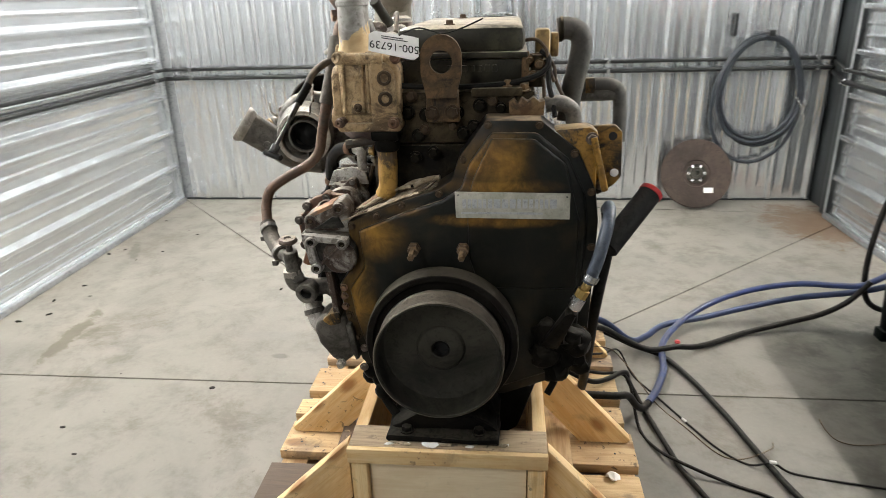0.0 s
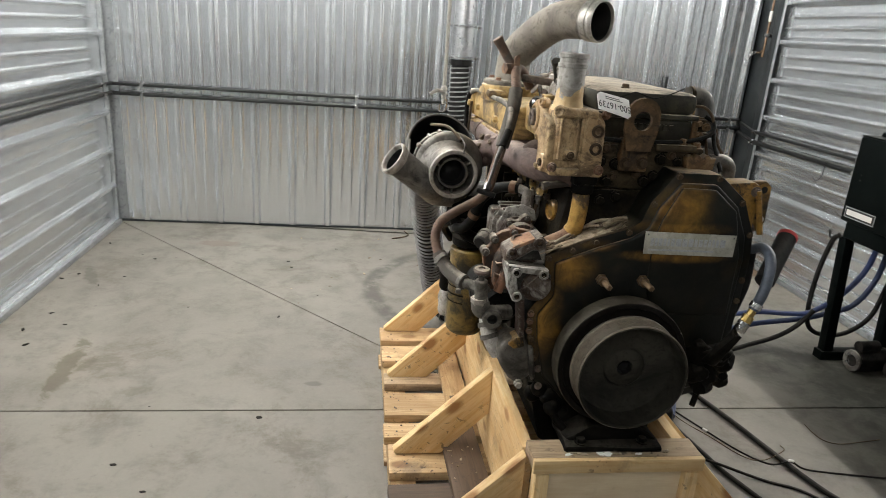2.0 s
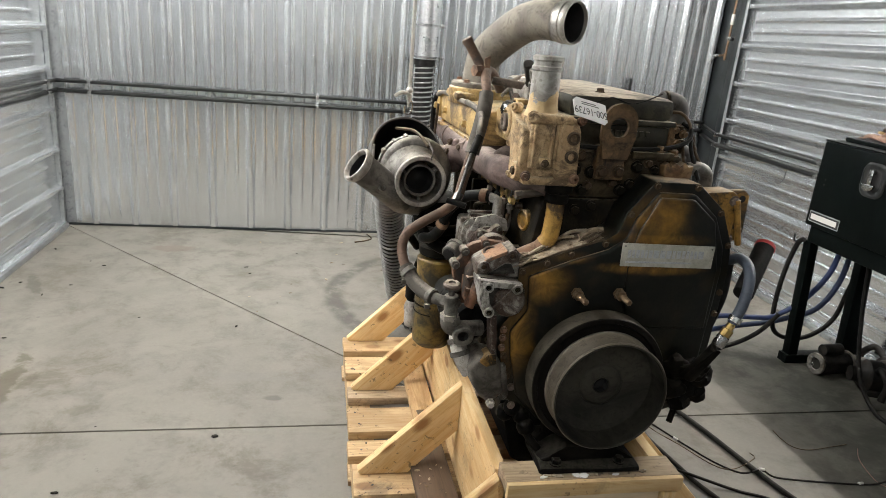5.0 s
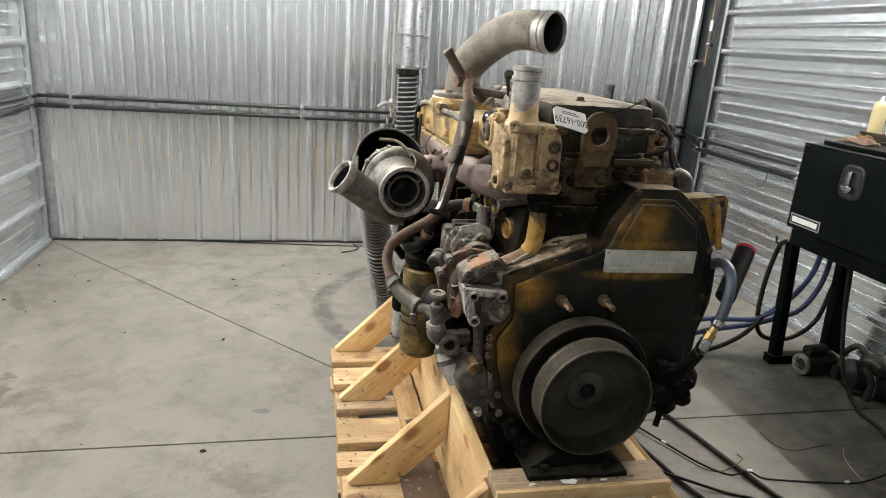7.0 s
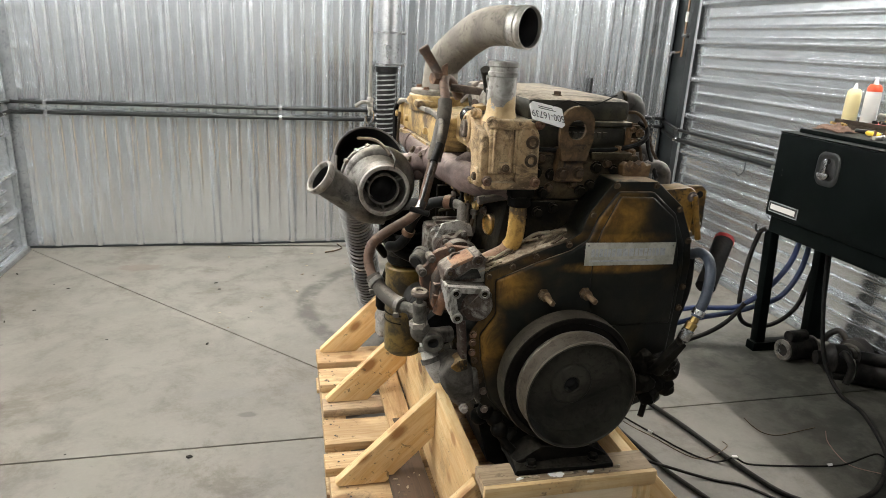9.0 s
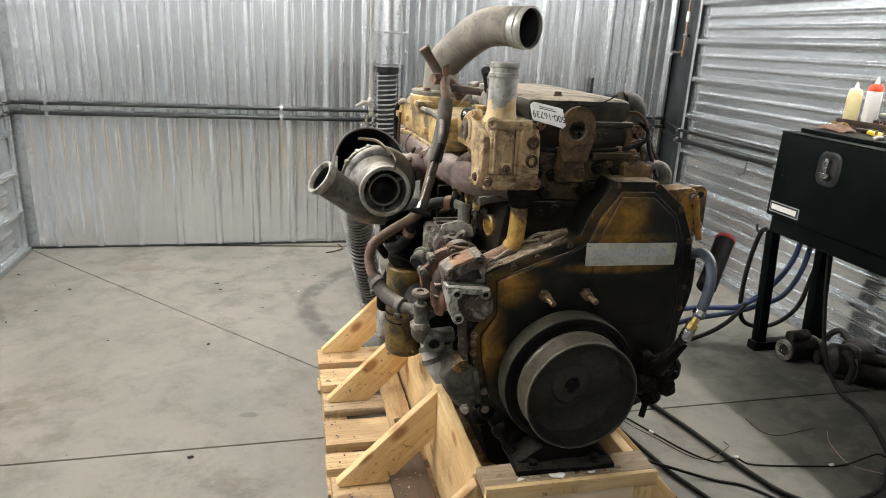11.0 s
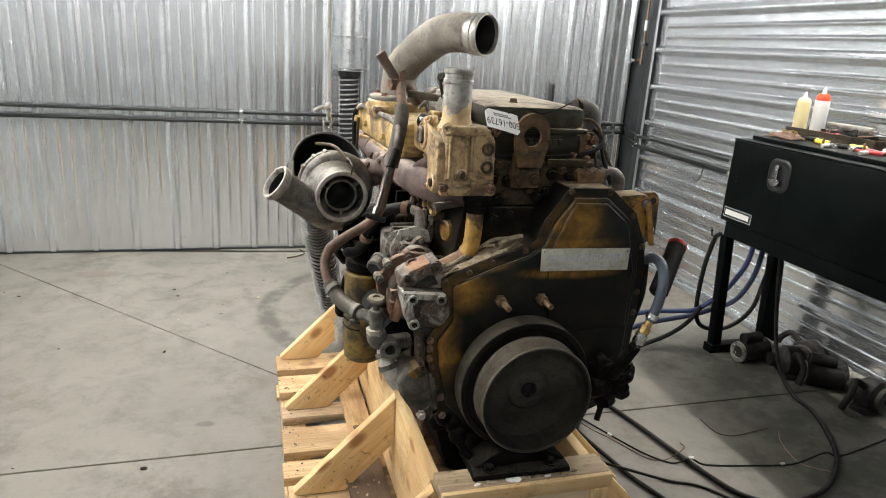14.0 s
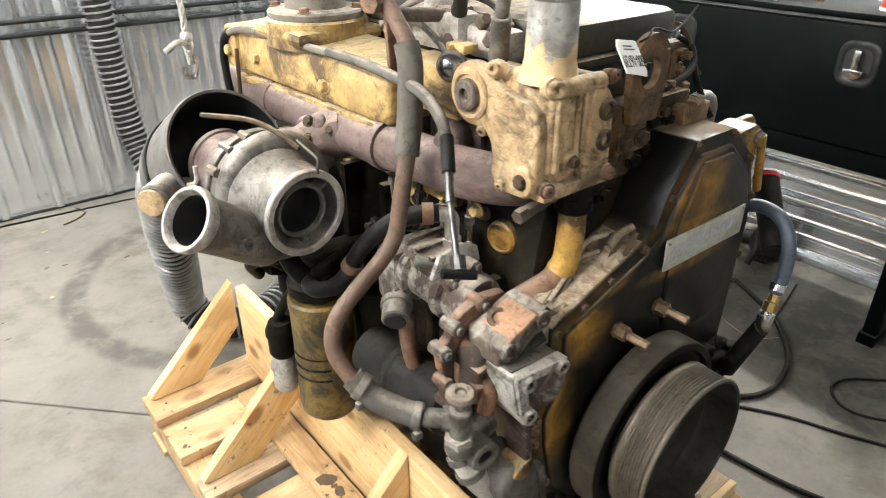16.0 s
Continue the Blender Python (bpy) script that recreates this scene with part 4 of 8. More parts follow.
part("knot", bm, rope_mat, t)
part("tail", sweep(B(), [(ROPE.x, ROPE.y, 1.43), (ROPE.x - 0.03, ROPE.y - 0.02, 1.435), (ROPE.x - 0.055, ROPE.y - 0.02, 1.42)], 0.007, 8), rope_mat, t)
part("hook", sweep(B(), [(ROPE.x, ROPE.y, 1.415), (ROPE.x + 0.012, ROPE.y, 1.39), (ROPE.x + 0.004, ROPE.y, 1.36), (ROPE.x - 0.014, ROPE.y, 1.362), (ROPE.x - 0.016, ROPE.y, 1.385)], 0.005, 8), steel, t, "bright steel hook")


# ---------------------------------------------------------------- hose coil and friction disc by the end wall
t = thing("coiled_air_hose", (2.02, 3.70, 1.27), "dark rubber air hose coiled on a wall peg", "hose")
rnd = random.Random(3)
for k, (cx, cz, rx, rz) in enumerate([(2.01, 0.875, 0.30, 0.385), (2.015, 0.885, 0.275, 0.365), (2.03, 0.865, 0.285, 0.40), (2.00, 0.80, 0.315, 0.47)]):
    pts = []
    for a in range(0, 360, 20):
        q = radians(a)
        wob = 1 + rnd.uniform(-0.012, 0.012)
        pts.append((cx + rx * math.sin(q) * wob * (1 - 0.10 * math.cos(q)), 3.70 + 0.012 * k + rnd.uniform(-0.006, 0.006), cz + rz * math.cos(q)))
    pts.append(pts[0])
    part("hose_loop", sweep(B(), pts, 0.015, 10, 6), greyhose_mat, t)
bm = B()
rod(bm, (2.03, YN + 0.0, 1.275), (2.03, 3.66, 1.285), 0.014, n=12)
box(bm, (2.01, 3.655, 1.262), (2.05, 3.67, 1.305), 0.004)
part("peg", bm, black_pipe, t)
bm = B()
rod(bm, (2.33, 3.68, 0.70), (2.335, 3.68, 0.79), 0.017, n=12)
rod(bm, (2.335, 3.68, 0.79), (2.345, 3.68, 0.87), 0.010, n=12)
rod(bm, (2.32, 3.68, 0.74), (2.27, 3.67, 0.83), 0.009, n=10)
part("blow_gun", bm, steel, t, "bright steel blow gun")

DISC, DAX = Vector((1.60, 3.635, 0.262)), Vector((0, -1, 0.38)).normalized()
t = thing("friction_disc", (1.60, 3.6, 0.0), "large brown clutch disc leaning against the end wall", "clutch disc")
bm = B()
lathe(bm, DISC, DAX, [(0, -0.006), (0.10, -0.006), (0.10, -0.012), (0.262, -0.012), (0.266, -0.008), (0.266, 0.008), (0.262, 0.012), (0.105, 0.012), (0.10, 0.004), (0, 0.004)], 48)
part("facing", bm, disc_mat, t)
bm = B()
lathe(bm, DISC, DAX, [(0.0, 0.0), (0.075, 0.0), (0.075, 0.016), (0.05, 0.018), (0.045, 0.03), (0.022, 0.03), (0.02, 0.005), (0, 0.005)], 24)
part("hub", bm, pulley_mat, t, "splined steel hub")
a, u, v = frame_of(DAX)
for k in range(6):
    q = k * math.tau / 6
    bm = B()
    rod(bm, DISC + (u * math.cos(q) + v * math.sin(q)) * 0.06 + a * 0.014, DISC + (u * math.cos(q) + v * math.sin(q)) * 0.06 + a * 0.024, 0.013, n=10)
    part("spring", bm, steel, t)
bm = B()
box(bm, (-0.035, -0.02, 0), (0.035, 0.02, 0.0006), 0.0, Matrix.Translation(DISC + u * 0.09 - v * 0.13 * (1 if v.z > 0 else -1) + a * 0.0125) @ Matrix((u, v, a)).transposed().to_4x4())
part("sticker", bm, paper, t)


# ---------------------------------------------------------------- pallet and timber cradle
DECK, TH = 0.168, 0.036
t = pallet = thing("timber_pallet", (0.0, 0.6, 0.0), "heavy pine pallet with gapped oil-spotted deck boards", "pallet")
rnd = random.Random(5)
X0, X1 = -0.605, 0.592
for y0, y1, m in ((1.338, 1.489, pallet_pine), (1.118, 1.275, pallet_pine), (0.908, 1.005, oily_board), (0.668, 0.838, pallet_pine), (0.520, 0.616, pallet_pine),
                  (0.300, 0.470, pallet_pine), (0.045, 0.245, brown_board), (-0.20, -0.03, pallet_pine)):
    if m is brown_board:
        parts = ((X0 - 0.005, -0.27, brown_board), (-0.262, X1, pallet_pine))
    else:
        parts = ((X0, X1, m),)
    for xa, xb, mm in parts:
        sh = rnd.uniform(-0.008, 0.008)
        board("deck_board", pallet, xb - xa, y1 - y0, TH, pose((xa + xb) / 2 + sh, (y0 + y1) / 2, DECK - TH / 2 + rnd.uniform(-0.003, 0), rnd.uniform(-0.4, 0.4), 0, rnd.uniform(-0.5, 0.5)), mm, 0.004)
for x in (-0.55, 0.0, 0.54):
    board("stringer", pallet, 1.66, 0.09, DECK - TH - 0.027, pose(x, 0.645, (DECK - TH + 0.022) / 2, 0, 0, 90), pallet_pine, 0.004)
for y in (-0.1, 0.62, 1.40):
    board("bottom_board", pallet, X1 - X0, 0.12, 0.022, pose((X0 + X1) / 2, y, 0.012), pallet_pine, 0.003)
nail_bm = lathe(B(), (0, 0, 0), (0, 0, 1), [(0, 0), (0.004, 0), (0.004, 0.0012), (0, 0.0015)], 8)
nail_me = mesh_of("nail", nail_bm, ink)
for y in (1.46, 1.40, 1.24, 1.15, 0.97, 0.94, 0.80, 0.72, 0.59, 0.55, 0.43, 0.35):
    for x in (-0.555, 0.545):
        s = new("nail", nail_me)
        s.location = (x + rnd.uniform(-0.02, 0.02), y, DECK + 0.0005)
        adopt(s, pallet)

t = cradle = thing("engine_cradle", (0.02, 0.6, DECK), "fresh pine cradle with slanted braces under the engine", "cradle")
BX0, BX1, BT = -0.242, 0.275, 0.512
# long side boards
for x, s in ((BX0 + 0.019, 1), (BX1 - 0.019, -1)):
    board("side_board", cradle, 1.455, BT - DECK - 0.002, 0.036, pose(x, 0.6875, (BT + DECK) / 2, 90, 0, 90), pine, 0.004)
# flat boards lying on the deck beside the cradle
board("flat_board", cradle, 0.66, 0.095, 0.030, pose(-0.302, 0.925, DECK + 0.0165, 0, 0, 90), pallet_pine, 0.004, "flat pine board with a round oil stain")
board("flat_board", cradle, 0.52, 0.135, 0.028, pose(-0.330, 0.325, DECK + 0.0155, 0, 0, 91), brown_board, 0.004, "dark brown flat board")
board("flat_board", cradle, 0.70, 0.09, 0.030, pose(0.335, 0.50, DECK + 0.0165, 0, 0, 90), pallet_pine, 0.004)
# front: cap, posts and plywood panel
FX0, FX1 = -0.226, 0.266
board("cap_board", cradle, FX1 - FX0 + 0.012, 0.088, 0.042, pose((FX0 + FX1) / 2, -0.0845, BT + 0.0035), oily_board, 0.004, "oil-soaked cap board under the engine foot")
board("cap_edge", cradle, FX1 - FX0 + 0.014, 0.042, 0.016, pose((FX0 + FX1) / 2, -0.1365, BT + 0.003, 90), pine, 0.002)
for x in (FX0 + 0.022, FX1 - 0.022):
    board("post", cradle, BT - DECK - 0.022, 0.044, 0.040, pose(x, -0.122, (BT - 0.022 + DECK) / 2, 0, 90, 0), pine, 0.003)
board("front_panel", cradle, FX1 - FX0 - 0.09, BT - DECK - 0.022, 0.014, pose((FX0 + FX1) / 2, -0.114, (BT - 0.022 + DECK) / 2, 90), plywood, 0.001)


def brace(y, side):
    """A slanted board, cut upright at the cradle and level at the deck."""
    top, foot, w = BT + 0.005, DECK + 0.001, 0.125
    xa, xb = (BX0, -0.585) if side < 0 else (BX1, 0.585)
    run, rise = abs(xb - xa), top - foot
    low = w * (run ** 2 + rise ** 2) ** 0.5 / run
    out = w * (run ** 2 + rise ** 2) ** 0.5 / rise
    pts = [(0, rise), (0.0, max(rise - low, 0.02)), (run - out, 0.0), (run - 0.012, 0.0), (run, 0.012)]
    ang = math.atan2(-rise, run)
    c, s = math.cos(-ang), math.sin(-ang)
    local = [(px * c - (pz - rise) * s, px * s + (pz - rise) * c) for px, pz in pts]
    m = Matrix.Translation((xa, y, top)) @ Matrix(((1 if side > 0 else -1, 0, 0, 0), (0, 0, -1 if side > 0 else 1, 0), (0, 1, 0, 0), (0, 0, 0, 1)))
    m = m @ Matrix.Rotation(ang, 4, "Z")
    ob = board("brace", cradle, 0, 0, 0.037, m, pine, 0.003, cut=local)
    for k in (0.03, 0.05):
        n = new("nail", nail_me)
        n.matrix_basis = Matrix.Translation((xb - (0.05 + k) * (1 if side > 0 else -1), y + (k - 0.04), foot + (0.05 + k) * rise / run + 0.001)) @ Matrix.Rotation(math.atan2(rise, run) * (1 if side > 0 else -1), 4, "Y")
        adopt(n, cradle)


for y in (-0.075, 0.425, 0.985, 1.455):
    for side in (-1, 1):
        brace(y, side)


def blot(name, parent, cx, cy, z, r, seed, material, label="", squash=1.0, turn=0.0, thick=0.0006):
    """A thin uneven patch lying on a level face."""
    rr = random.Random(seed)
    pts = []
    for k in range(18):
        a = k * math.tau / 18
        q = r * (1 + 0.22 * math.sin(2 * a + seed) + rr.uniform(-0.13, 0.13))
        u, w = q * math.cos(a), q * math.sin(a) * squash
        pts.append((cx + u * math.cos(turn) - w * math.sin(turn), cy + u * math.sin(turn) + w * math.cos(turn)))
    bm = B()
    prism(bm, pts, z, z + thick, 0, lambda u, v, w: (u, v, w))
    return part(name, bm, material, parent, label)


oil_mark = surface("soaked_in_oil", (0.11, 0.078, 0.05), (0.16, 0.115, 0.075), 0.6, 0, 40, bump=0.2)
FB = DECK + 0.0318
blot("oil_stain", cradle, -0.306, 0.735, FB, 0.026, 3, oil_mark, "round dark oil stain")
blot("oil_stain", cradle, -0.298, 0.672, FB, 0.017, 5, oil_mark)
blot("oil_stain", cradle, -0.300, 0.700, FB, 0.009, 8, oil_mark)
rr = random.Random(12)
for k in range(13):
    blot("paint_flake", cradle, rr.uniform(-0.13, 0.17), rr.uniform(-0.122, -0.108), BT + 0.0247 + k * 0.0003, rr.uniform(0.008, 0.020), k, paper if k % 2 else debris_mat, "", 0.5, rr.uniform(-0.4, 0.4), 0.002)
for k in range(16):
    blot("chip", cradle, rr.uniform(-0.385, -0.275), rr.uniform(0.10, 0.55), DECK + 0.0298, rr.uniform(0.003, 0.008), k + 40, debris_mat, "", 0.6, rr.uniform(0, 3), 0.002)

bm = B()
bmesh.ops.create_icosphere(bm, subdivisions=3, radius=0.017, matrix=Matrix.Translation((0.502, 0.232, DECK + 0.008)) @ Matrix.Diagonal((1.1, 1.2, 0.4, 1)))
for v in bm.verts:
    v.co += noise.noise_vector(v.co * 60) * 0.010
    v.co.z = max(v.co.z, DECK + 0.0012)
tagged(part("paper_scrap", bm, paper, angle=15), "small crumpled white paper scrap on the pallet", "scrap")

# a dry twig and scraps by the foot of the end wall
ob = part("twig", sweep(B(), [(-0.33, 3.72, 0.012), (-0.30, 3.63, 0.006), (-0.36, 3.56, 0.006), (-0.44, 3.52, 0.006)], 0.006, 8, 5), dark_rust)
tagged(ob, "dry brown twig lying by the end wall", "twig")
rr = random.Random(33)
for k in range(14):
    x, y, r = rr.uniform(-1.2, -0.2), rr.uniform(1.9, 3.7), rr.uniform(0.006, 0.016)
    bm = B()
    bmesh.ops.create_icosphere(bm, subdivisions=1, radius=r, matrix=Matrix.Translation((x, y, r * 0.12)) @ Matrix.Rotation(rr.uniform(0, 3), 4, "Z") @ Matrix.Diagonal((1.4, 0.6, 0.15, 1)))
    tagged(part("floor_scrap", bm, debris_mat if k % 2 else dark_rust), "small dry scrap of dirt on the concrete", "dirt", "dirt on the floor")


# ---------------------------------------------------------------- the engine
CX, CZ = 0.009, 0.796
engine = thing("diesel_engine", (0.02, 0.5, BT + 0.025), "old grimy yellow six-cylinder diesel engine on a timber cradle", "engine")
E_ = engine

# block, sump and head
bm = B()
prism(bm, [(-0.185, 0.64), (-0.205, 0.80), (-0.185, 1.02), (-0.155, 1.20), (-0.145, 1.255), (0.235, 1.255), (0.265, 1.10), (0.285, 0.85), (0.25, 0.64)], 0.120, 1.10, 0.012)
block = part("engine_block", bm, block_iron, E_, "grime-black cast iron block")
for k in range(6):
    y = 0.20 + k * 0.155
    part("block_rib", box(B(), (-0.215, y - 0.012, 0.70), (-0.15, y + 0.012, 1.18 if k else 1.09), 0.005), block_iron, block)
for k in range(5):
    for z in (0.75, 1.00):
        bolt(E_, (-0.205, 0.28 + k * 0.155, z), (-1, 0, 0), r=0.012, h=0.012, material=block_iron)
bm = B()
prism(bm, [(-0.19, 0.64), (-0.20, 0.62), (-0.15, 0.44), (-0.10, 0.41), (0.15, 0.41), (0.20, 0.44), (0.26, 0.62), (0.25, 0.64)], 0.10, 1.08, 0.02)
box(bm, (-0.205, 0.095, 0.622), (0.27, 1.085, 0.648), 0.004)
part("oil_pan", bm, black_oily, E_)
bm = B()
box(bm, (-0.150, 0.112, 1.258), (0.232, 1.09, 1.385), 0.012)
head = part("cylinder_head", bm, head_iron, E_)
for k in range(6):
    y = 0.20 + k * 0.155
    part("port_pad", box(B(), (-0.175, y - 0.045, 1.275), (-0.14, y + 0.045, 1.365), 0.008), block_iron, head)
bolts(E_, [(-0.075, 0.110, 1.335), (-0.03, 0.110, 1.33), (0.045, 0.110, 1.335), (0.10, 0.110, 1.35), (-0.05, 0.110, 1.28), (0.06, 0.110, 1.285)], (0, -1, 0), r=0.013, h=0.014, material=block_iron)
# plugs and oil-galley caps on the left of the block
for p, r, m in (((-0.167, 0.200, 1.166), 0.031, amber_worn), ((-0.158, 0.455, 1.165), 0.034, yellow), ((-0.160, 0.70, 1.16), 0.034, yellow)):
    bm = lathe(B(), p, (-1, -0.15, 0), [(0, -0.02), (r, -0.02), (r, 0.004), (r * 0.86, 0.008), (r * 0.80, 0.002), (0, 0.002)], 24)
    part("core_plug", bm, m, E_, "yellow round core plug")
bm = B()
box(bm, (-0.19, 0.30, 1.19), (-0.145, 0.95, 1.235), 0.01)
part("gallery_rail", bm, yellow, E_)

rr = random.Random(91)
for k in range(9):
    y = 0.245 + k * 0.082
    bolt(block, (-0.165, y, 1.205 + rr.uniform(-0.012, 0.012)), (-1, 0, 0.15), r=rr.uniform(0.009, 0.013), h=0.016, material=(grime_rust, amber_worn, alu_dark)[k % 3])
for k, (y, m) in enumerate(((0.262, alu_grey), (0.335, grime_rust), (0.41, black_pipe), (0.50, grime_rust))):
    part("fuel_line", sweep(B(), [(-0.168, y, 1.245), (-0.190, y - 0.004, 1.235), (-0.196, y - 0.006, 1.19), (-0.192, y + 0.004, 1.13), (-0.205, y + 0.02, 1.08), (-0.205, y + 0.05, 1.03)], 0.0062, 8, 6), m, block, "thin steel line down the block")
    part("line_nut", lathe(B(), (-0.196, y - 0.006, 1.180), (0, 0, 1), [(0.006, 0), (0.0105, 0.001), (0.0105, 0.016), (0.006, 0.018)], 6), m, block)

# front gear cover
COVER = [(-0.225, 1.083), (-0.09, 1.138), (0.0, 1.168), (0.035, 1.190), (0.053, 1.245), (0.116, 1.331), (0.242, 1.330), (0.328, 1.260), (0.372, 1.165), (0.381, 1.09),
         (0.377, 0.96), (0.370, 0.80), (0.30, 0.66), (0.16, 0.605), (-0.13, 0.605), (-0.215, 0.70), (-0.248, 0.83), (-0.258, 0.915), (-0.216, 0.975)]
bm = B()
prism(bm, COVER, 0.020, 0.119, 0.005)
body = inset(COVER, 0.027)
prism(bm, body, 0.010, 0.030, 0.009, segs=3)
cover = part("front_cover", bm, cover_mat, E_, "yellow gear cover blackened by oil on one side")
bm = B()
prism(bm, [(0.088, 1.20), (0.130, 1.292), (0.228, 1.290), (0.300, 1.232), (0.335, 1.10), (0.335, 0.92), (0.10, 0.92), (0.075, 1.00), (0.072, 1.14)], 0.003, 0.016, 0.010, segs=3)
part("cover_bulge", bm, cover_mat, cover)
cb = inset(COVER, 0.011)
for k in (0, 1, 2, 4, 5, 6, 7, 8, 10, 11, 16, 17):
    x, z = cb[k]
    bolt(cover, (x, 0.0198, z), (0, -1, 0), r=0.0072, h=0.008, material=dark_rust)
for k, f in ((0, 0.5), (9, 0.5), (15, 0.5)):
    x0, z0 = cb[k]
    x1, z1 = cb[(k + 1) % len(cb)]
    bolt(cover, (x0 + (x1 - x0) * f, 0.0198, z0 + (z1 - z0) * f), (0, -1, 0), r=0.0072, h=0.008, material=dark_rust)
# label on the cover
bm = B()
prism(bm, [(0.046, 1.104), (0.044, 1.168), (0.312, 1.164), (0.312, 1.101)], 0.0002, 0.0034, 0.0006)
label = part("label_plate", bm, plate_mat, E_, "worn pale printed label")
rnd = random.Random(4)
x = 0.062
while x < 0.275:
    w = rnd.uniform(0.006, 0.016)
    bm = B()
    prism(bm, [(x, 1.128), (x, 1.150), (x + w, 1.150), (x + w, 1.128)], -0.0006, 0.0001, 0)
    part("print_bar", bm, plate_blue, label)
    x += w + 0.004
bm = B()
prism(bm, [(0.058, 1.114), (0.058, 1.119), (0.25, 1.118), (0.25, 1.113)], -0.0006, 0.0001, 0)
part("print_bar", bm, plate_blue, label)
for p in ((0.052, 1.160), (0.304, 1.156)):
    bm = lathe(B(), (p[0], 0.0004, p[1]), (0, -1, 0), [(0, 0), (0.003, 0), (0.002, 0.002), (0, 0.002)], 8)
    part("rivet", bm, steel, label)
# two threaded studs over the pulley
for x in (-0.059, 0.061):
    bm = B()
    lathe(bm, (x, 0.010, 1.022), (0, -1, 0), [(0, 0), (0.017, 0), (0.017, 0.004), (0.0145, 0.005), (0.0145, 0.024), (0.011, 0.026), (0.0085, 0.027), (0.0085, 0.066), (0.007, 0.068), (0, 0.068)], 6)
    st = part("stud", bm, eye_stud, cover, "rusty stud with a nut")
# dusty broken gasket and dirt on the left ledge
bm = B()
for x0, z0, x1, z1, d in ((-0.222, 1.087, -0.09, 1.141, 0.095), (-0.09, 1.141, 0.0, 1.171, 0.085)):
    ax = Vector((x1 - x0, 0, z1 - z0))
    nrm = Vector((-ax.z, 0, ax.x)).normalized()
    rr = random.Random(int((x0 + 1) * 1000))
    n = 16
    g = [[bm.verts.new(Vector((x0, 0.022, z0)) + ax * (i / n) + Vector((0, d * j / 5, 0)) + nrm * (0.001 + 0.004 * rr.random() ** 2)) for i in range(n + 1)] for j in range(6)]
    for j in range(5):
        for i in range(n):
            bm.faces.new((g[j][i], g[j][i + 1], g[j + 1][i + 1], g[j + 1][i]))
part("ledge_dirt", bm, debris_mat, cover, "dry leaves and dust on the ledge", angle=20)
for a, b, r in (((-0.06, 0.05, 1.168), (0.005, 0.05, 1.190), 0.007), ((-0.14, 0.07, 1.135), (-0.07, 0.06, 1.164), 0.004), ((-0.19, 0.06, 1.11), (-0.12, 0.075, 1.142), 0.004), ((-0.10, 0.085, 1.15), (-0.03, 0.075, 1.178), 0.005)):
    bm = B()
    sweep(bm, [a, ((a[0] + b[0]) / 2, a[1] + 0.006, (a[2] + b[2]) / 2 + 0.004), b], r, 7, 4)
    part("gasket_strip", bm, debris_mat, cover)

rr = random.Random(77)
for k in range(34):
    f, w = rr.uniform(0.03, 0.93), rr.uniform(0.026, 0.112)
    x0, z0 = -0.222 + 0.222 * f, 1.0885 + 0.0845 * f
    n, ln, wd, yaw = 6, rr.uniform(0.020, 0.062), rr.uniform(0.0025, 0.0075), rr.gauss(0, 0.28)
    bm = B()
    rows = []
    for i in range(n + 1):
        u = (i / n - 0.5) * ln
        taper = wd * (1 - 0.75 * abs(i / n - 0.45) ** 1.5) * rr.uniform(0.75, 1.2)
        lift = 0.004 + 0.010 * (i / n) ** 2 * (k % 3 == 0) + rr.uniform(0, 0.0012)
        c = Vector((x0 + u * math.cos(yaw), min(0.116, max(0.024, w + u * math.sin(yaw))), z0 + u * 0.375 + lift))
        rows.append([bm.verts.new(c + Vector((0, e * taper, h))) for e, h in ((-1, 0), (1, 0.0006), (1, -0.0014), (-1, -0.002))])
    for a, b in zip(rows, rows[1:]):
        for i in range(4):
            bm.faces.new((a[i], a[(i + 1) % 4], b[(i + 1) % 4], b[i]))
    bm.faces.new(rows[0])
    bm.faces.new(rows[-1])
    part("splinter", bm, (debris_mat, dark_rust, debris_mat, oil_mark)[k % 4], cover, angle=30)

# crank pulley and damper
bm = lathe(B(), (CX, -0.028, CZ), (0, -1, 0), [(0.08, -0.03), (0.182, -0.02), (0.1885, -0.014), (0.1885, 0.032), (0.185, 0.037), (0.172, 0.037), (0.168, 0.026), (0.12, 0.022), (0.12, 0.028), (0.08, 0.028), (0.08, -0.03)], 80)
damper = part("vibration_damper", bm, ring_mat, E_, "thick brown steel damper ring")
bm = lathe(B(), (CX, -0.028, CZ), (0, -1, 0), [(0.121, 0.0235), (0.1675, 0.028), (0.1716, 0.0388), (0.1844, 0.0388), (0.1862, 0.0372)], 80)
part("damper_face", bm, damper_black, damper, "oil-black damper face")
prof = [(0.10, 0.060), (0.148, 0.060), (0.155, 0.066), (0.155, 0.075)]
for k in range(9):
    h = 0.078 + k * 0.0058
    prof += [(0.1530, h), (0.1492, h + 0.0024), (0.1492, h + 0.0034), (0.1530, h + 0.0056)]
prof += [(0.155, 0.131), (0.1555, 0.135), (0.1525, 0.1375)]
bm = lathe(B(), (CX, -0.010, CZ), (0, -1, 0), prof, 80)
part("belt_rim", bm, groove_mat, damper, "brown ribbed belt rim", angle=50)
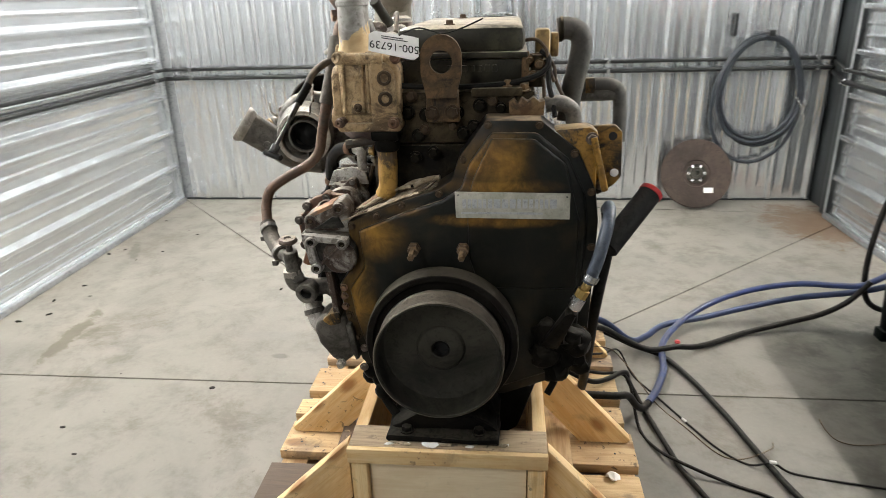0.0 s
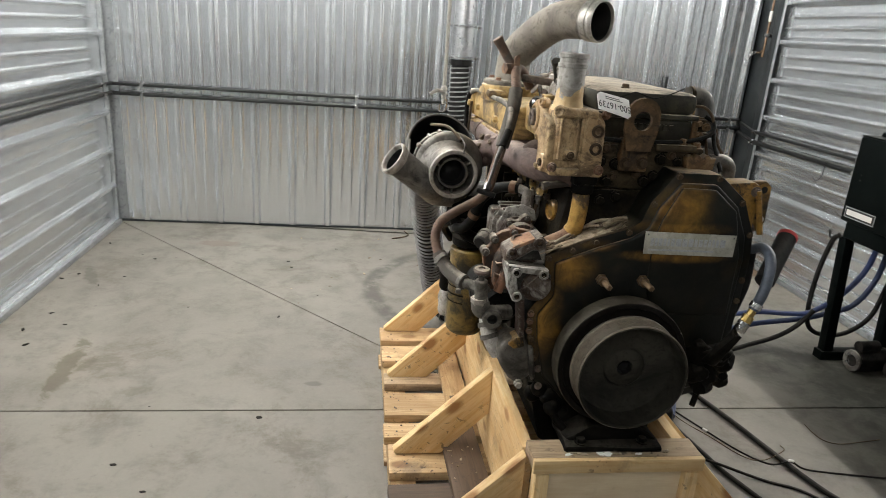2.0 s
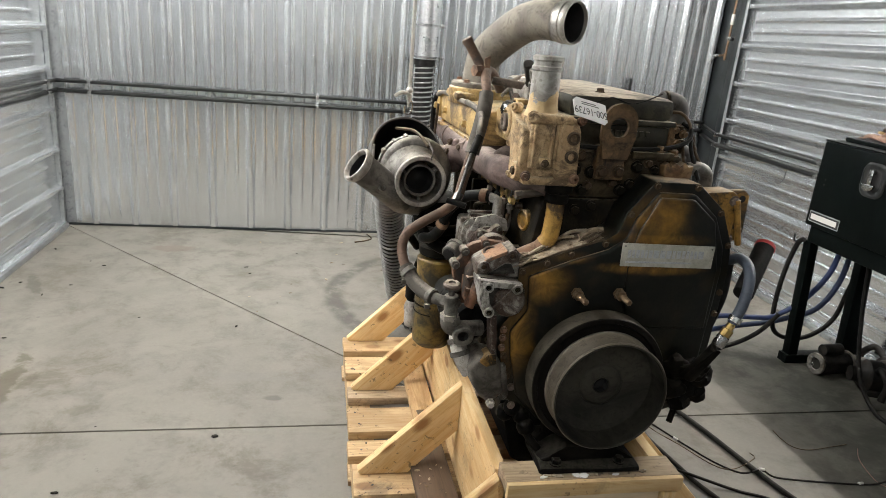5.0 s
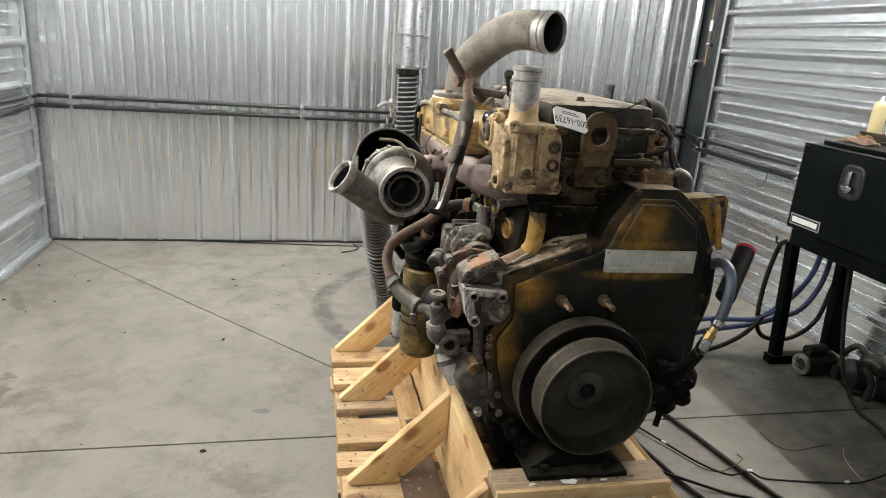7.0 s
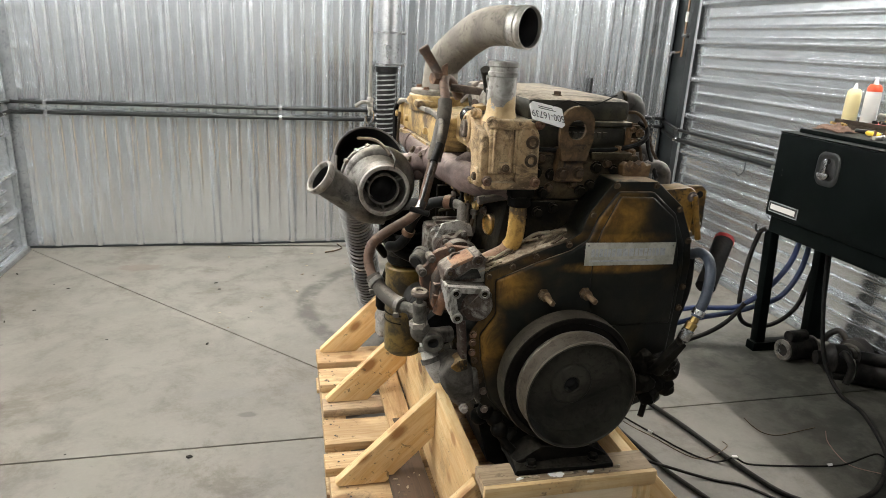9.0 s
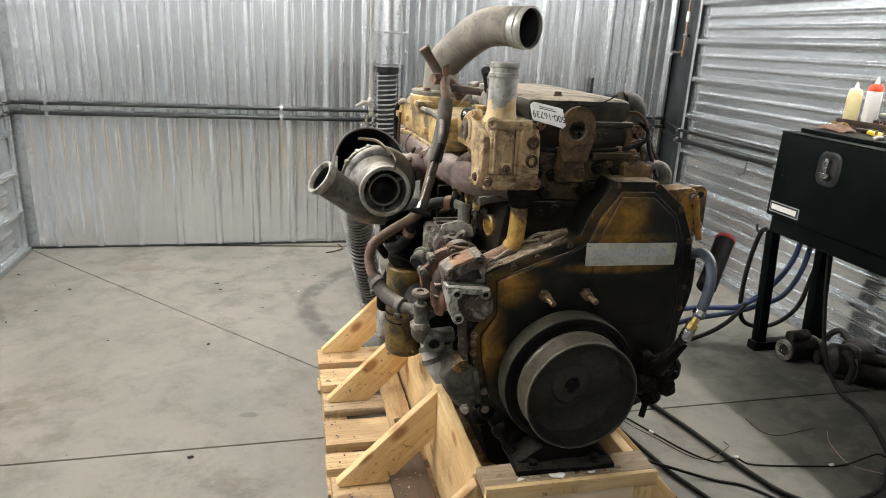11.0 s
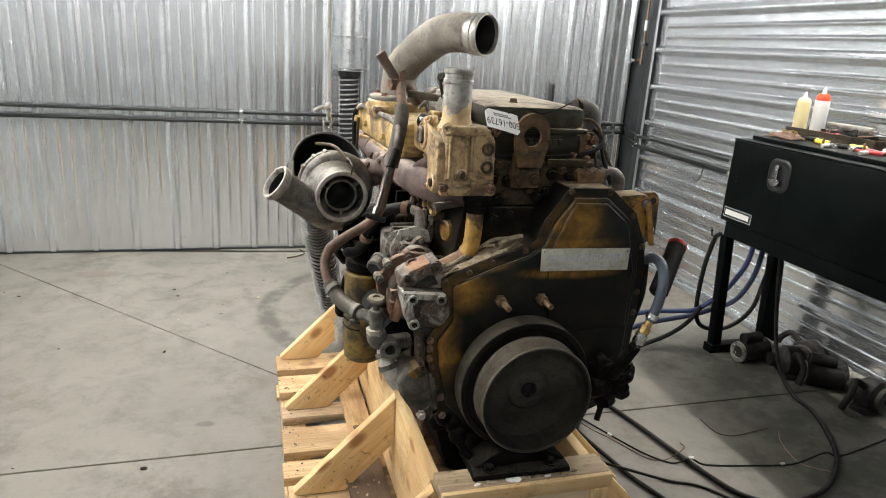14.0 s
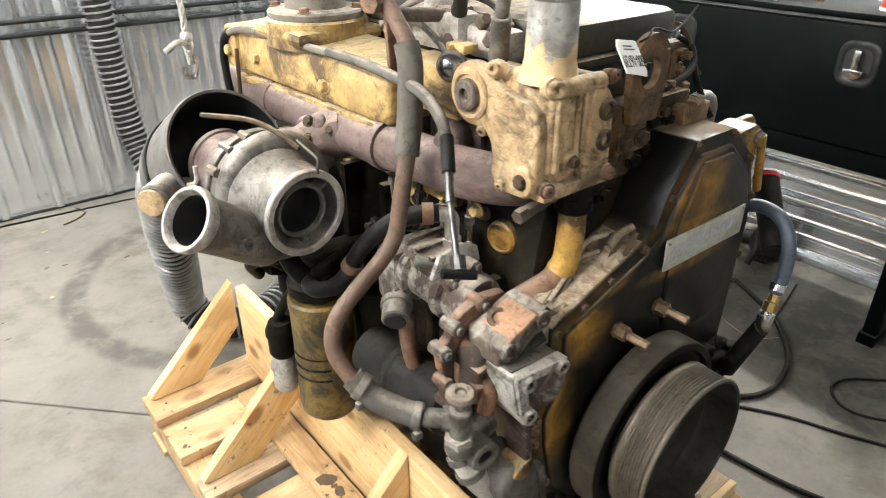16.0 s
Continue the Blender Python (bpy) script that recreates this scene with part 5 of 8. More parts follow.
bm = lathe(B(), (CX, -0.010, CZ), (0, -1, 0), [(0.1527, 0.1374), (0.1495, 0.1378), (0.147, 0.135), (0.144, 0.088), (0.139, 0.076), (0.128, 0.071), (0.060, 0.066), (0.057, 0.073), (0.053, 0.076), (0.024, 0.076), (0.022, 0.074), (0.020, 0.05), (0, 0.05)], 80)
part("pulley_face", bm, pulley_mat, damper, "dark dished pulley face")
bm = lathe(B(), (CX, -0.010, CZ), (0, -1, 0), [(0.0, 0.052), (0.0205, 0.052), (0.0198, 0.073)], 8)
part("crank_bolt_hole", bm, cone_in, damper)

# front support foot
bm = B()
prism(bm, [(-0.135, 0.545), (-0.105, 0.60), (-0.10, 0.70), (0.125, 0.70), (0.13, 0.60), (0.155, 0.545)], 0.0, 0.085, 0.012)
prism(bm, [(-0.13, 0.536), (-0.13, 0.558), (-0.06, 0.60), (0.08, 0.60), (0.15, 0.558), (0.15, 0.536)], -0.075, 0.03, 0.010)
box(bm, (-0.135, -0.112, 0.5365), (0.152, 0.06, 0.557), 0.007)
bmesh.ops.subdivide_edges(bm, edges=bm.edges[:], cuts=3, use_grid_fill=True)
for v in bm.verts:
    d = noise.noise_vector(v.co * 30) * 0.009
    v.co += Vector((d.x, d.y, abs(d.z) if v.co.z < 0.545 else d.z))
part("front_foot", bm, black_oily, E_, "oil-black front support foot")
bolts(E_, [(-0.085, -0.085, 0.557), (0.10, -0.085, 0.557)], (0, 0, 1), r=0.014, h=0.014, material=black_oily)

# valve cover
vc = part("valve_cover", box(B(), (-0.100, 0.148, 1.468), (0.206, 0.80, 1.529), 0.020), dusty_black, E_, "dust-covered black valve cover")
part("cover_base", box(B(), (-0.098, 0.150, 1.388), (0.205, 0.80, 1.458), 0.018), dusty_black, vc)
part("cover_rim", box(B(), (-0.108, 0.143, 1.455), (0.213, 0.81, 1.470), 0.005), dusty_black, vc)
bm = B()
for k in range(7):
    box(bm, (0.02 + k * 0.018, 0.1445, 1.425), (0.032 + k * 0.018, 0.151, 1.440), 0.001)
part("raised_marks", bm, dusty_black, vc)
bolts(vc, [(0.02, 0.24, 1.529), (0.02, 0.72, 1.529), (0.19, 0.30, 1.47), (0.19, 0.62, 1.47)], (0, 0, 1), r=0.010, h=0.012, material=dark_rust)

# lifting eye
bm = B()
eye = [(-0.022, 1.375), (-0.034, 1.43), (-0.034, 1.475)] + circle(0.013, 1.470, 0.047, 11, 180, 0)[1:-1] + [(0.060, 1.475), (0.060, 1.43), (0.046, 1.375)]
hole = circle(0.013, 1.456, 0.026, 20)
t2 = B()
for w in (0.064, 0.078):
    o = [t2.verts.new((u, w, v)) for u, v in eye]
    i = [t2.verts.new((u, w, v)) for u, v in hole]
    oe = [t2.edges.new((o[k], o[(k + 1) % len(o)])) for k in range(len(o))]
    ie = [t2.edges.new((i[k], i[(k + 1) % len(i)])) for k in range(len(i))]
    bmesh.ops.triangle_fill(t2, edges=oe + ie, use_beauty=True)
    if w < 0.07:
        o0, i0 = o, i
for a, b in ((o0, o), (i0, i)):
    for k in range(len(a)):
        l = (k + 1) % len(a)
        t2.faces.new((a[k], a[l], b[l], b[k]))
merge(bm, t2)
eyeb = part("lifting_eye", bm, eye_mat, E_, "thick brown lifting eye", angle=30)
part("eye_gusset", prism(B(), [(-0.028, 1.315), (-0.024, 1.405), (0.048, 1.405), (0.054, 1.315)], 0.082, 0.125, 0.006), eye_mat, eyeb)
bolts(E_, [(-0.012, 0.082, 1.338), (0.036, 0.082, 1.340)], (0, -1, 0), r=0.013, h=0.013, material=dark_rust)

# thermostat housing, neck and down tube
bm = B()
prism(bm, [(-0.226, 1.318), (-0.228, 1.33), (-0.228, 1.465), (-0.215, 1.480), (-0.165, 1.484), (-0.10, 1.470), (-0.088, 1.44), (-0.086, 1.318), (-0.10, 1.306), (-0.215, 1.306)], 0.066, 0.158, 0.012, segs=3)
th = part("thermostat_housing", bm, cream, E_, "dusty yellow cast thermostat housing")
SIDE = lambda u, v, w: (w, u, v)
lobe = circle(0.204, 1.437, 0.049, 15, 118, -92) + [(0.172, 1.388), (0.158, 1.372), (0.154, 1.350), (0.156, 1.325), (0.146, 1.308), (0.120, 1.300), (0.080, 1.302), (0.062, 1.316), (0.060, 1.40), (0.066, 1.432),
                                                   (0.085, 1.448), (0.120, 1.452), (0.150, 1.462)]
part("side_cover", prism(B(), lobe, -0.246, -0.222, 0.006, SIDE, 3), cream, th, "smooth tan side cover with a round lobe")
bm = B()
prism(bm, [(-0.224, 1.340), (-0.226, 1.456), (-0.162, 1.460), (-0.158, 1.40), (-0.158, 1.340)], 0.056, 0.07, 0.006, segs=3)
part("front_panel", bm, cream, th)
bm = B()
prism(bm, [(-0.152, 1.312), (-0.154, 1.466), (-0.112, 1.458), (-0.094, 1.435), (-0.090, 1.312)], 0.046, 0.072, 0.009, segs=3)
part("port_column", bm, cream, th)
part("square_pad", box(B(), (-0.198, 0.047, 1.345), (-0.166, 0.066, 1.372), 0.004), cream, th)
part("foot_flange", box(B(), (-0.236, 0.048, 1.300), (-0.084, 0.150, 1.322), 0.008), cream, th)
bm = B()
rod(bm, (-0.226, 0.058, 1.468), (-0.120, 0.058, 1.466), 0.014, n=16)
part("top_lip", bm, cream, th)
for x in (-0.214, -0.170, -0.156):
    bm = B()
    rod(bm, (x, 0.0535, 1.345), (x, 0.0535, 1.455), 0.0045, n=10)
    part("rib", bm, cream, th)
for x, z in ((-0.116, 1.425), (-0.116, 1.378)):
    bm = lathe(B(), (x, 0.046, z), (0, -1, 0), [(0.017, -0.004), (0.017, 0.004), (0.014, 0.007), (0.010, 0.006), (0.009, -0.004), (0, -0.004)], 18)
    part("port", bm, dark_rust, th, "rusty threaded port")
bosses = [((-0.222, 0.058, 1.470), (-0.35, -0.9, 0.1), 0.013, cream), ((-0.100, 0.046, 1.322), (0, -1, 0), 0.011, rust), ((-0.182, 0.047, 1.358), (0, -1, 0), 0.008, dark_rust),
          ((-0.228, 0.052, 1.322), (-0.3, -0.95, 0), 0.010, rust), ((-0.244, 0.128, 1.312), (-1, -0.15, -0.1), 0.010, cream), ((-0.240, 0.158, 1.482), (-0.9, -0.4, 0.2), 0.011, cream),
          ((-0.238, 0.180, 1.386), (-1, -0.3, -0.3), 0.009, cream), ((-0.092, 0.060, 1.468), (0, -1, 0.3), 0.009, rust)]
for p, d, r, m in bosses:
    bm = lathe(B(), p, d, [(0, -0.012), (r * 1.35, -0.012), (r * 1.25, 0.003), (r * 0.95, 0.004), (r * 0.95, 0.004 + r * 0.6), (r * 0.80, 0.004 + r * 0.75), (r * 0.35, 0.004 + r * 0.7), (r * 0.3, 0.004), (0, 0.004)], 12)
    part("bolt", bm, m, th)
bm = lathe(B(), (-0.244, 0.204, 1.437), (-1, 0, 0), [(0.040, -0.004), (0.040, 0.005), (0.036, 0.009), (0.031, 0.009), (0.029, 0.004), (0, 0.004)], 28)
part("side_flange", bm, cream, th)
part("flange_neck", box(B(), (-0.224, 0.14, 1.400), (-0.14, 0.235, 1.472), 0.015), cream, th)
bm = lathe(B(), (-0.246, 0.204, 1.437), (-1, 0, 0), [(0, 0), (0.024, 0), (0.024, 0.012), (0.021, 0.015), (0.011, 0.015), (0.009, 0.006), (0, 0.006)], 20)
part("side_plug", bm, grime_rust, th, "rusted round plug")
bm = lathe(B(), (-0.240, 0.085, 1.330), (-1, -0.1, 0), [(0, -0.02), (0.026, -0.02), (0.025, 0.008), (0.021, 0.013), (0.013, 0.013), (0.012, 0.008), (0, 0.008)], 20)
part("lower_boss", bm, cream, th)
bolt(th, (-0.248, 0.085, 1.330), (-1, -0.1, 0), r=0.0105, h=0.010, material=dark_rust)
NX, NY = -0.190, 0.098
bm = lathe(B(), (NX, NY, 1.47), (0, 0, 1), [(0.046, 0), (0.041, 0.012), (0.037, 0.03), (0.0355, 0.11), (0.0385, 0.113), (0.0385, 0.121), (0.035, 0.124), (0.035, 0.134), (0.039, 0.137), (0.039, 0.145), (0.034, 0.148), (0.031, 0.145), (0.031, 0.06), (0, 0.06)], 30)
part("coolant_neck", bm, neck_mat, E_, "grey corroded hose neck")
bm = B()
box(bm, (-0.160, 0.055, 1.275), (-0.092, 0.130, 1.304), 0.008)
rod(bm, (-0.125, 0.082, 1.250), (-0.125, 0.082, 1.28), 0.031, n=22)
part("tube_collar", bm, black_oily, E_)
dt = part("down_tube", sweep(B(), [(-0.125, 0.082, 1.262), (-0.126, 0.081, 1.20), (-0.130, 0.083, 1.155), (-0.140, 0.088, 1.135)], 0.0235, 16, 8), orange_paint, E_, "deep yellow painted water tube")
part("tube_elbow", sweep(B(), [(-0.137, 0.087, 1.140), (-0.148, 0.093, 1.120), (-0.175, 0.11, 1.098), (-0.205, 0.13, 1.075)], 0.0225, 14, 6), rust, dt, "rust-brown tube end")
bm = B()
rod(bm, (-0.215, 0.105, 1.262), (-0.155, 0.11, 1.270), 0.011, n=12)
lathe(bm, (-0.232, 0.104, 1.26), (1, 0.08, 0.13), [(0, 0), (0.012, 0), (0.012, 0.018), (0, 0.018)], 6)
part("sensor", bm, grime_rust, E_, "grimy sensor plug")

# intake beam, flange and air elbow
bm = B()
t2 = B()
prof0 = [(-0.300, 1.345), (-0.300, 1.425), (-0.285, 1.445), (-0.14, 1.455), (-0.14, 1.36)]
prof1 = [(-0.262, 1.335), (-0.262, 1.405), (-0.250, 1.44), (-0.14, 1.455), (-0.14, 1.34)]
a = [t2.verts.new((u, 0.985, v)) for u, v in prof0]
b = [t2.verts.new((u, 0.40, v)) for u, v in prof1]
t2.faces.new(a)
t2.faces.new(b[::-1])
for k in range(5):
    t2.faces.new((a[k], b[k], b[(k + 1) % 5], a[(k + 1) % 5]))
bmesh.ops.recalc_face_normals(t2, faces=t2.faces[:])
bevel_all(t2, 0.012, 3)
merge(bm, t2)
box(bm, (-0.225, 0.26, 1.37), (-0.14, 0.42, 1.46), 0.016)
box(bm, (-0.308, 0.935, 1.35), (-0.20, 0.995, 1.445), 0.010)
intake = part("intake_manifold", bm, yellow, E_, "yellow cast intake manifold with dust on top")
bolts(intake, [(-0.288, 0.86, 1.385), (-0.272, 0.60, 1.375), (-0.304, 0.965, 1.39)], (-1, 0, 0.1), r=0.012, h=0.016, material=yellow)
part("lower_lip", prism(B(), [(0.43, -0.268), (0.43, -0.20), (0.97, -0.20), (0.97, -0.302), (0.93, -0.306), (0.86, -0.286)], 1.322, 1.336, 0.004, lambda u, v, w: (v, u, w)), yellow, intake, "thin yellow flange under the manifold")
for y, x in ((0.47, -0.262), (0.63, -0.270), (0.79, -0.276), (0.93, -0.296)):
    bolt(intake, (x + 0.012, y, 1.336), (0, 0, 1), r=0.008, h=0.008, material=amber_worn)
EX, EY = -0.205, 0.735
bm = B()
lathe(bm, (EX, EY, 1.43), (0, 0, 1), [(0, 0), (0.105, 0), (0.105, 0.050), (0.100, 0.054), (0, 0.054)], 40)
box(bm, (EX - 0.10, EY - 0.10, 1.44), (EX + 0.10, EY + 0.10, 1.470), 0.014)
part("intake_flange", bm, yellow, intake)
bm = lathe(B(), (EX, EY, 1.484), (0, 0, 1), [(0, 0), (0.098, 0), (0.100, 0.004), (0.100, 0.012), (0.096, 0.016), (0.07, 0.018), (0, 0.018)], 40)
elbow = part("elbow_flange", bm, elbow_mat, E_, "dusty grey pipe flange")
for k in range(4):
    q = radians(45 + 90 * k)
    bolt(elbow, (EX + 0.086 * math.cos(q), EY + 0.086 * math.sin(q), 1.50), (0, 0, 1), r=0.010, h=0.010, material=rust)
path = [(EX, EY, 1.495), (EX, EY - 0.002, 1.55), (EX + 0.008, EY - 0.02, 1.595), (EX + 0.045, EY - 0.10, 1.655), (EX + 0.085, EY - 0.185, 1.70), (EX + 0.122, EY - 0.255, 1.712), (EX + 0.152, EY - 0.298, 1.710)]
pipe = part("air_elbow", sweep(B(), path, lambda s: 0.0585 if s > 0.12 else 0.064 - 0.045 * s, 30, 8, caps=False), elbow_mat, E_, "wide dusty grey cast air elbow")
MA = (Vector(path[-1]) - Vector(path[-2])).normalized()
bm = lathe(B(), Vector(path[-1]) - MA * 0.004, MA, [(0.0580, 0.014), (0.0615, 0.016), (0.0615, 0.034), (0.059, 0.036), (0.059, 0.042), (0.0625, 0.046), (0.0625, 0.056), (0.0605, 0.060), (0.0575, 0.060), (0.056, 0.056), (0.056, -0.06), (0.045, -0.10), (0, -0.12)], 36)
part("elbow_mouth", bm, bright_alu, pipe, "bright machined pipe mouth")
# bore wall coloured black for the shade inside the pipe
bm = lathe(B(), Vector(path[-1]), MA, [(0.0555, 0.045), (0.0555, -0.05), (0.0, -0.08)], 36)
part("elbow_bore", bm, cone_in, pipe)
# bits on top between elbow and neck
bm = B()
box(bm, (-0.165, 0.33, 1.46), (-0.105, 0.50, 1.53), 0.015)
box(bm, (-0.15, 0.22, 1.46), (-0.11, 0.33, 1.515), 0.012)
lathe(bm, (-0.13, 0.42, 1.525), (0, 0, 1), [(0, 0), (0.03, 0), (0.028, 0.018), (0.018, 0.024), (0, 0.024)], 18)
part("pressure_regulator", bm, alu, E_, "grey regulator body among the pipes")
bm = B()
rod(bm, (-0.165, 0.23, 1.47), (-0.185, 0.205, 1.545), 0.016, n=14)
rod(bm, (-0.185, 0.205, 1.545), (-0.196, 0.19, 1.578), 0.011, n=14)
part("vent_fitting", bm, alu_grey, E_)
part("angled_plug", rod(B(), (-0.150, 0.345, 1.530), (-0.178, 0.300, 1.590), 0.0145, n=14, lip=0.002), pulley_mat, E_, "dark angled plug")
part("small_line", sweep(B(), [(-0.118, 0.250, 1.515), (-0.122, 0.300, 1.548), (-0.135, 0.380, 1.556), (-0.160, 0.460, 1.535), (-0.190, 0.520, 1.490)], 0.0062, 10, 6), grime_rust, E_, "thin rusty line")
part("small_line", sweep(B(), [(-0.205, 0.300, 1.470), (-0.200, 0.360, 1.500), (-0.185, 0.430, 1.508), (-0.182, 0.520, 1.480)], 0.0058, 10, 6), alu_grey, E_)
for p in ((-0.172, 0.245, 1.500), (-0.155, 0.282, 1.520), (-0.190, 0.335, 1.486)):
    part("line_nut", lathe(B(), p, (-0.35, -0.8, 0.5), [(0, 0), (0.0125, 0), (0.0125, 0.014), (0.008, 0.016), (0.008, 0.026), (0, 0.026)], 6), grime_rust, E_)
DOME, DOX = Vector((-0.226, 0.272, 1.463)), Vector((-0.74, -0.58, -0.30)).normalized()
bm = lathe(B(), DOME, DOX, [(0, -0.030), (0.014, -0.030), (0.014, -0.012), (0.022, -0.010), (0.0235, -0.004), (0.0235, 0.006), (0.021, 0.013), (0.015, 0.018), (0.008, 0.0205), (0, 0.021)], 26)
dome = part("breather_cap", bm, chrome, E_, "small domed bright metal cap")
part("cap_band", ring(B(), DOME, DOX, 0.0232, 0.0255, -0.007, 0.003, 26), rubber, dome)
part("cap_bracket", sweep(B(), [DOME - DOX * 0.024, DOME - DOX * 0.036 + Vector((0, 0.004, 0.010)), (-0.178, 0.30, 1.487)], 0.009, 10, 5), amber_worn, dome)
bm = B()
box(bm, (-0.205, 0.268, 1.478), (-0.172, 0.315, 1.493), 0.004)
part("cap_plate", bm, yellow, dome)

# exhaust manifold
bm = B()
sweep(bm, [(-0.13, 0.115, 1.30), (-0.20, 0.16, 1.298), (-0.235, 0.24, 1.297), (-0.245, 0.40, 1.293), (-0.252, 0.55, 1.290), (-0.258, 0.75, 1.292), (-0.262, 0.95, 1.300), (-0.258, 1.06, 1.305)], 0.043, 20, 7)
man = part("exhaust_manifold", bm, rust_purple, E_, "heat-browned exhaust manifold")
for y in (0.30, 0.46, 0.62, 0.78, 0.94):
    part("runner", sweep(B(), [(-0.245, y - 0.035, 1.300), (-0.222, y - 0.018, 1.325), (-0.19, y, 1.330), (-0.15, y, 1.326)], 0.031, 14, 5), rust_purple, man)
    part("port_flange", box(B(), (-0.178, y - 0.048, 1.285), (-0.155, y + 0.048, 1.358), 0.008), rust_purple, man)
for y in (0.43, 0.84):
    bm = ring(B(), (-0.247 - (y - 0.43) * 0.025, y, 1.294), (-0.02, 1, 0), 0.041, 0.049, -0.010, 0.010, 24)
    part("slip_joint", bm, rust_purple, man)
bm = sweep(B(), [(-0.250, 0.56, 1.290), (-0.285, 0.60, 1.272), (-0.33, 0.63, 1.248), (-0.37, 0.64, 1.235)], lambda f: 0.050 - 0.004 * f, 20, 6)
for a0 in range(4):
    c = Vector((-0.300, 0.607, 1.264)) + Vector((0.0, 0.75 * math.cos(a0 * 1.57 + 0.6), math.sin(a0 * 1.57 + 0.6))) * 0.052
    bmesh.ops.create_icosphere(bm, subdivisions=2, radius=0.019, matrix=Matrix.Translation(c))
for v in bm.verts:
    v.co += noise.noise_vector(v.co * 32) * 0.007
for c in ((-0.296, 0.556, 1.300), (-0.318, 0.600, 1.312), (-0.330, 0.585, 1.282)):
    bolt(man, c, (-0.7, -0.5, 0.5), r=0.009, h=0.010, material=dark_rust)
part("turbo_flange", bm, rust_purple, man, "rust-brown turbo flange")

# turbocharger
TC, TA = Vector((-0.437, 0.411, 1.216)), Vector((-0.09, 0.99, 0.045)).normalized()
TU = Vector((1, 0, 0)) - TA * TA.x
TU.normalize()
TV = TA.cross(TU)
if TV.z < 0:
    TV = -TV
turbo = part("turbocharger", lathe(B(), TC + TA * 0.15, TA, [(0, 0), (0.055, 0), (0.06, 0.01), (0.06, 0.07), (0, 0.07)], 28), rust, E_, "turbocharger with a grey compressor and a brown turbine")
bm = B()
lathe(bm, TC, TA, [(0.066, 0.002), (0.072, -0.002), (0.078, 0.002), (0.078, 0.045), (0.080, 0.05), (0.080, 0.058), (0.076, 0.062), (0.082, 0.078), (0.092, 0.092), (0.100, 0.11), (0.104, 0.135), (0.102, 0.15), (0.06, 0.155)], 44)
part("compressor_housing", bm, alu_grey, turbo, "grey cast compressor housing")
part("inlet_bore", lathe(B(), TC, TA, [(0.0665, 0.003), (0.0662, 0.045), (0.060, 0.060), (0.052, 0.062)], 44), alu_grey, turbo, "dark inlet throat")
# lip in a paler aluminium than the housing behind it
part("inlet_lip", ring(B(), TC, TA, 0.0665, 0.0795, -0.004, 0.010, 44), alu, turbo, "pale inlet lip")
part("inlet_ring", ring(B(), TC, TA, 0.0435, 0.0495, 0.012, 0.058, 36), alu_grey, turbo)
for k in range(3):
    q = radians(32 + 120 * k)
    d = TU * math.cos(q) + TV * math.sin(q)
    s = TU * -math.sin(q) + TV * math.cos(q)
    t2 = B()
    bmesh.ops.create_cube(t2, size=1.0, matrix=Matrix.Translation(TC + TA * 0.032 + d * 0.058) @ Matrix((d * 0.019, s * 0.0055, TA * 0.030)).transposed().to_4x4())
    part("spoke", t2, alu_grey, turbo)
bm = lathe(B(), TC, TA, [(0.0430, 0.022), (0.0425, 0.07), (0.012, 0.055), (0.0, 0.05)], 30)
part("compressor_bore", bm, cone_in, turbo)
bm = B()
pts = []
for k in range(14):
    q = radians(215 - k * 24)
    pts.append(TC + TA * 0.118 + (TU * math.cos(q) + TV * math.sin(q)) * (0.082 + 0.0012 * k))
sweep(bm, pts, lambda s: 0.018 + 0.024 * s, 18, 5)
part("volute", bm, alu_grey, turbo)
for k in range(8):
    q = radians(12 + k * 45)
    d = TU * math.cos(q) + TV * math.sin(q)
    part("band_lug", rod(B(), TC + TA * 0.128 + d * 0.108, TC + TA * 0.158 + d * 0.108, 0.0085, n=8), grime_rust, turbo)
OUT = Vector((-0.632, 0.436, 1.256))
OD = Vector((-0.74, -0.22, 0.55)).normalized()
start = TC + TA * 0.115 - TV * 0.100 + TU * 0.03
line = [start, start + Vector((-0.06, -0.005, 0.008)), OUT - OD * 0.15 + Vector((0.01, 0, -0.008)), OUT - OD * 0.09, OUT - OD * 0.012]
bm = sweep(B(), line, lambda s: 0.044 + 0.003 * s, 26, 7, caps=False)
outlet = part("outlet_pipe", bm, alu_grey, turbo, "grey outlet pipe")
bm = lathe(B(), OUT, OD, [(0.046, -0.026), (0.0495, -0.022), (0.0550, -0.012), (0.0555, -0.002), (0.053, 0.003), (0.0475, 0.003), (0.0425, -0.006), (0.0415, -0.04), (0.038, -0.09), (0, -0.10)], 36)
part("outlet_rim", bm, alu, turbo, "pale worn rim")
# outlet inside blackened in the colour, as its depth would shade it
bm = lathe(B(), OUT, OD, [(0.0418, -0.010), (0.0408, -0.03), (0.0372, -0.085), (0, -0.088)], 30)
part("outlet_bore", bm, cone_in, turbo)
bm = lathe(B(), OUT - OD * 0.085 + Vector((0.015, -0.048, -0.012)), (0.3, -0.9, 0.1), [(0.012, -0.01), (0.011, 0.004), (0.006, 0.005), (0.005, 0), (0, 0)], 14)
part("outlet_boss", bm, alu_grey, turbo)
bm = B()
ring(bm, TC, TA, 0.098, 0.1085, 0.148, 0.166, 44)
for k in range(7):
    q = radians(20 + k * 51)
    d = TU * math.cos(q) + TV * math.sin(q)
    rod(bm, TC + TA * 0.135 + d * 0.105, TC + TA * 0.172 + d * 0.105, 0.007, n=8)
part("v_band", bm, alu_grey, turbo, "clamp band with bolts")
bm = B()
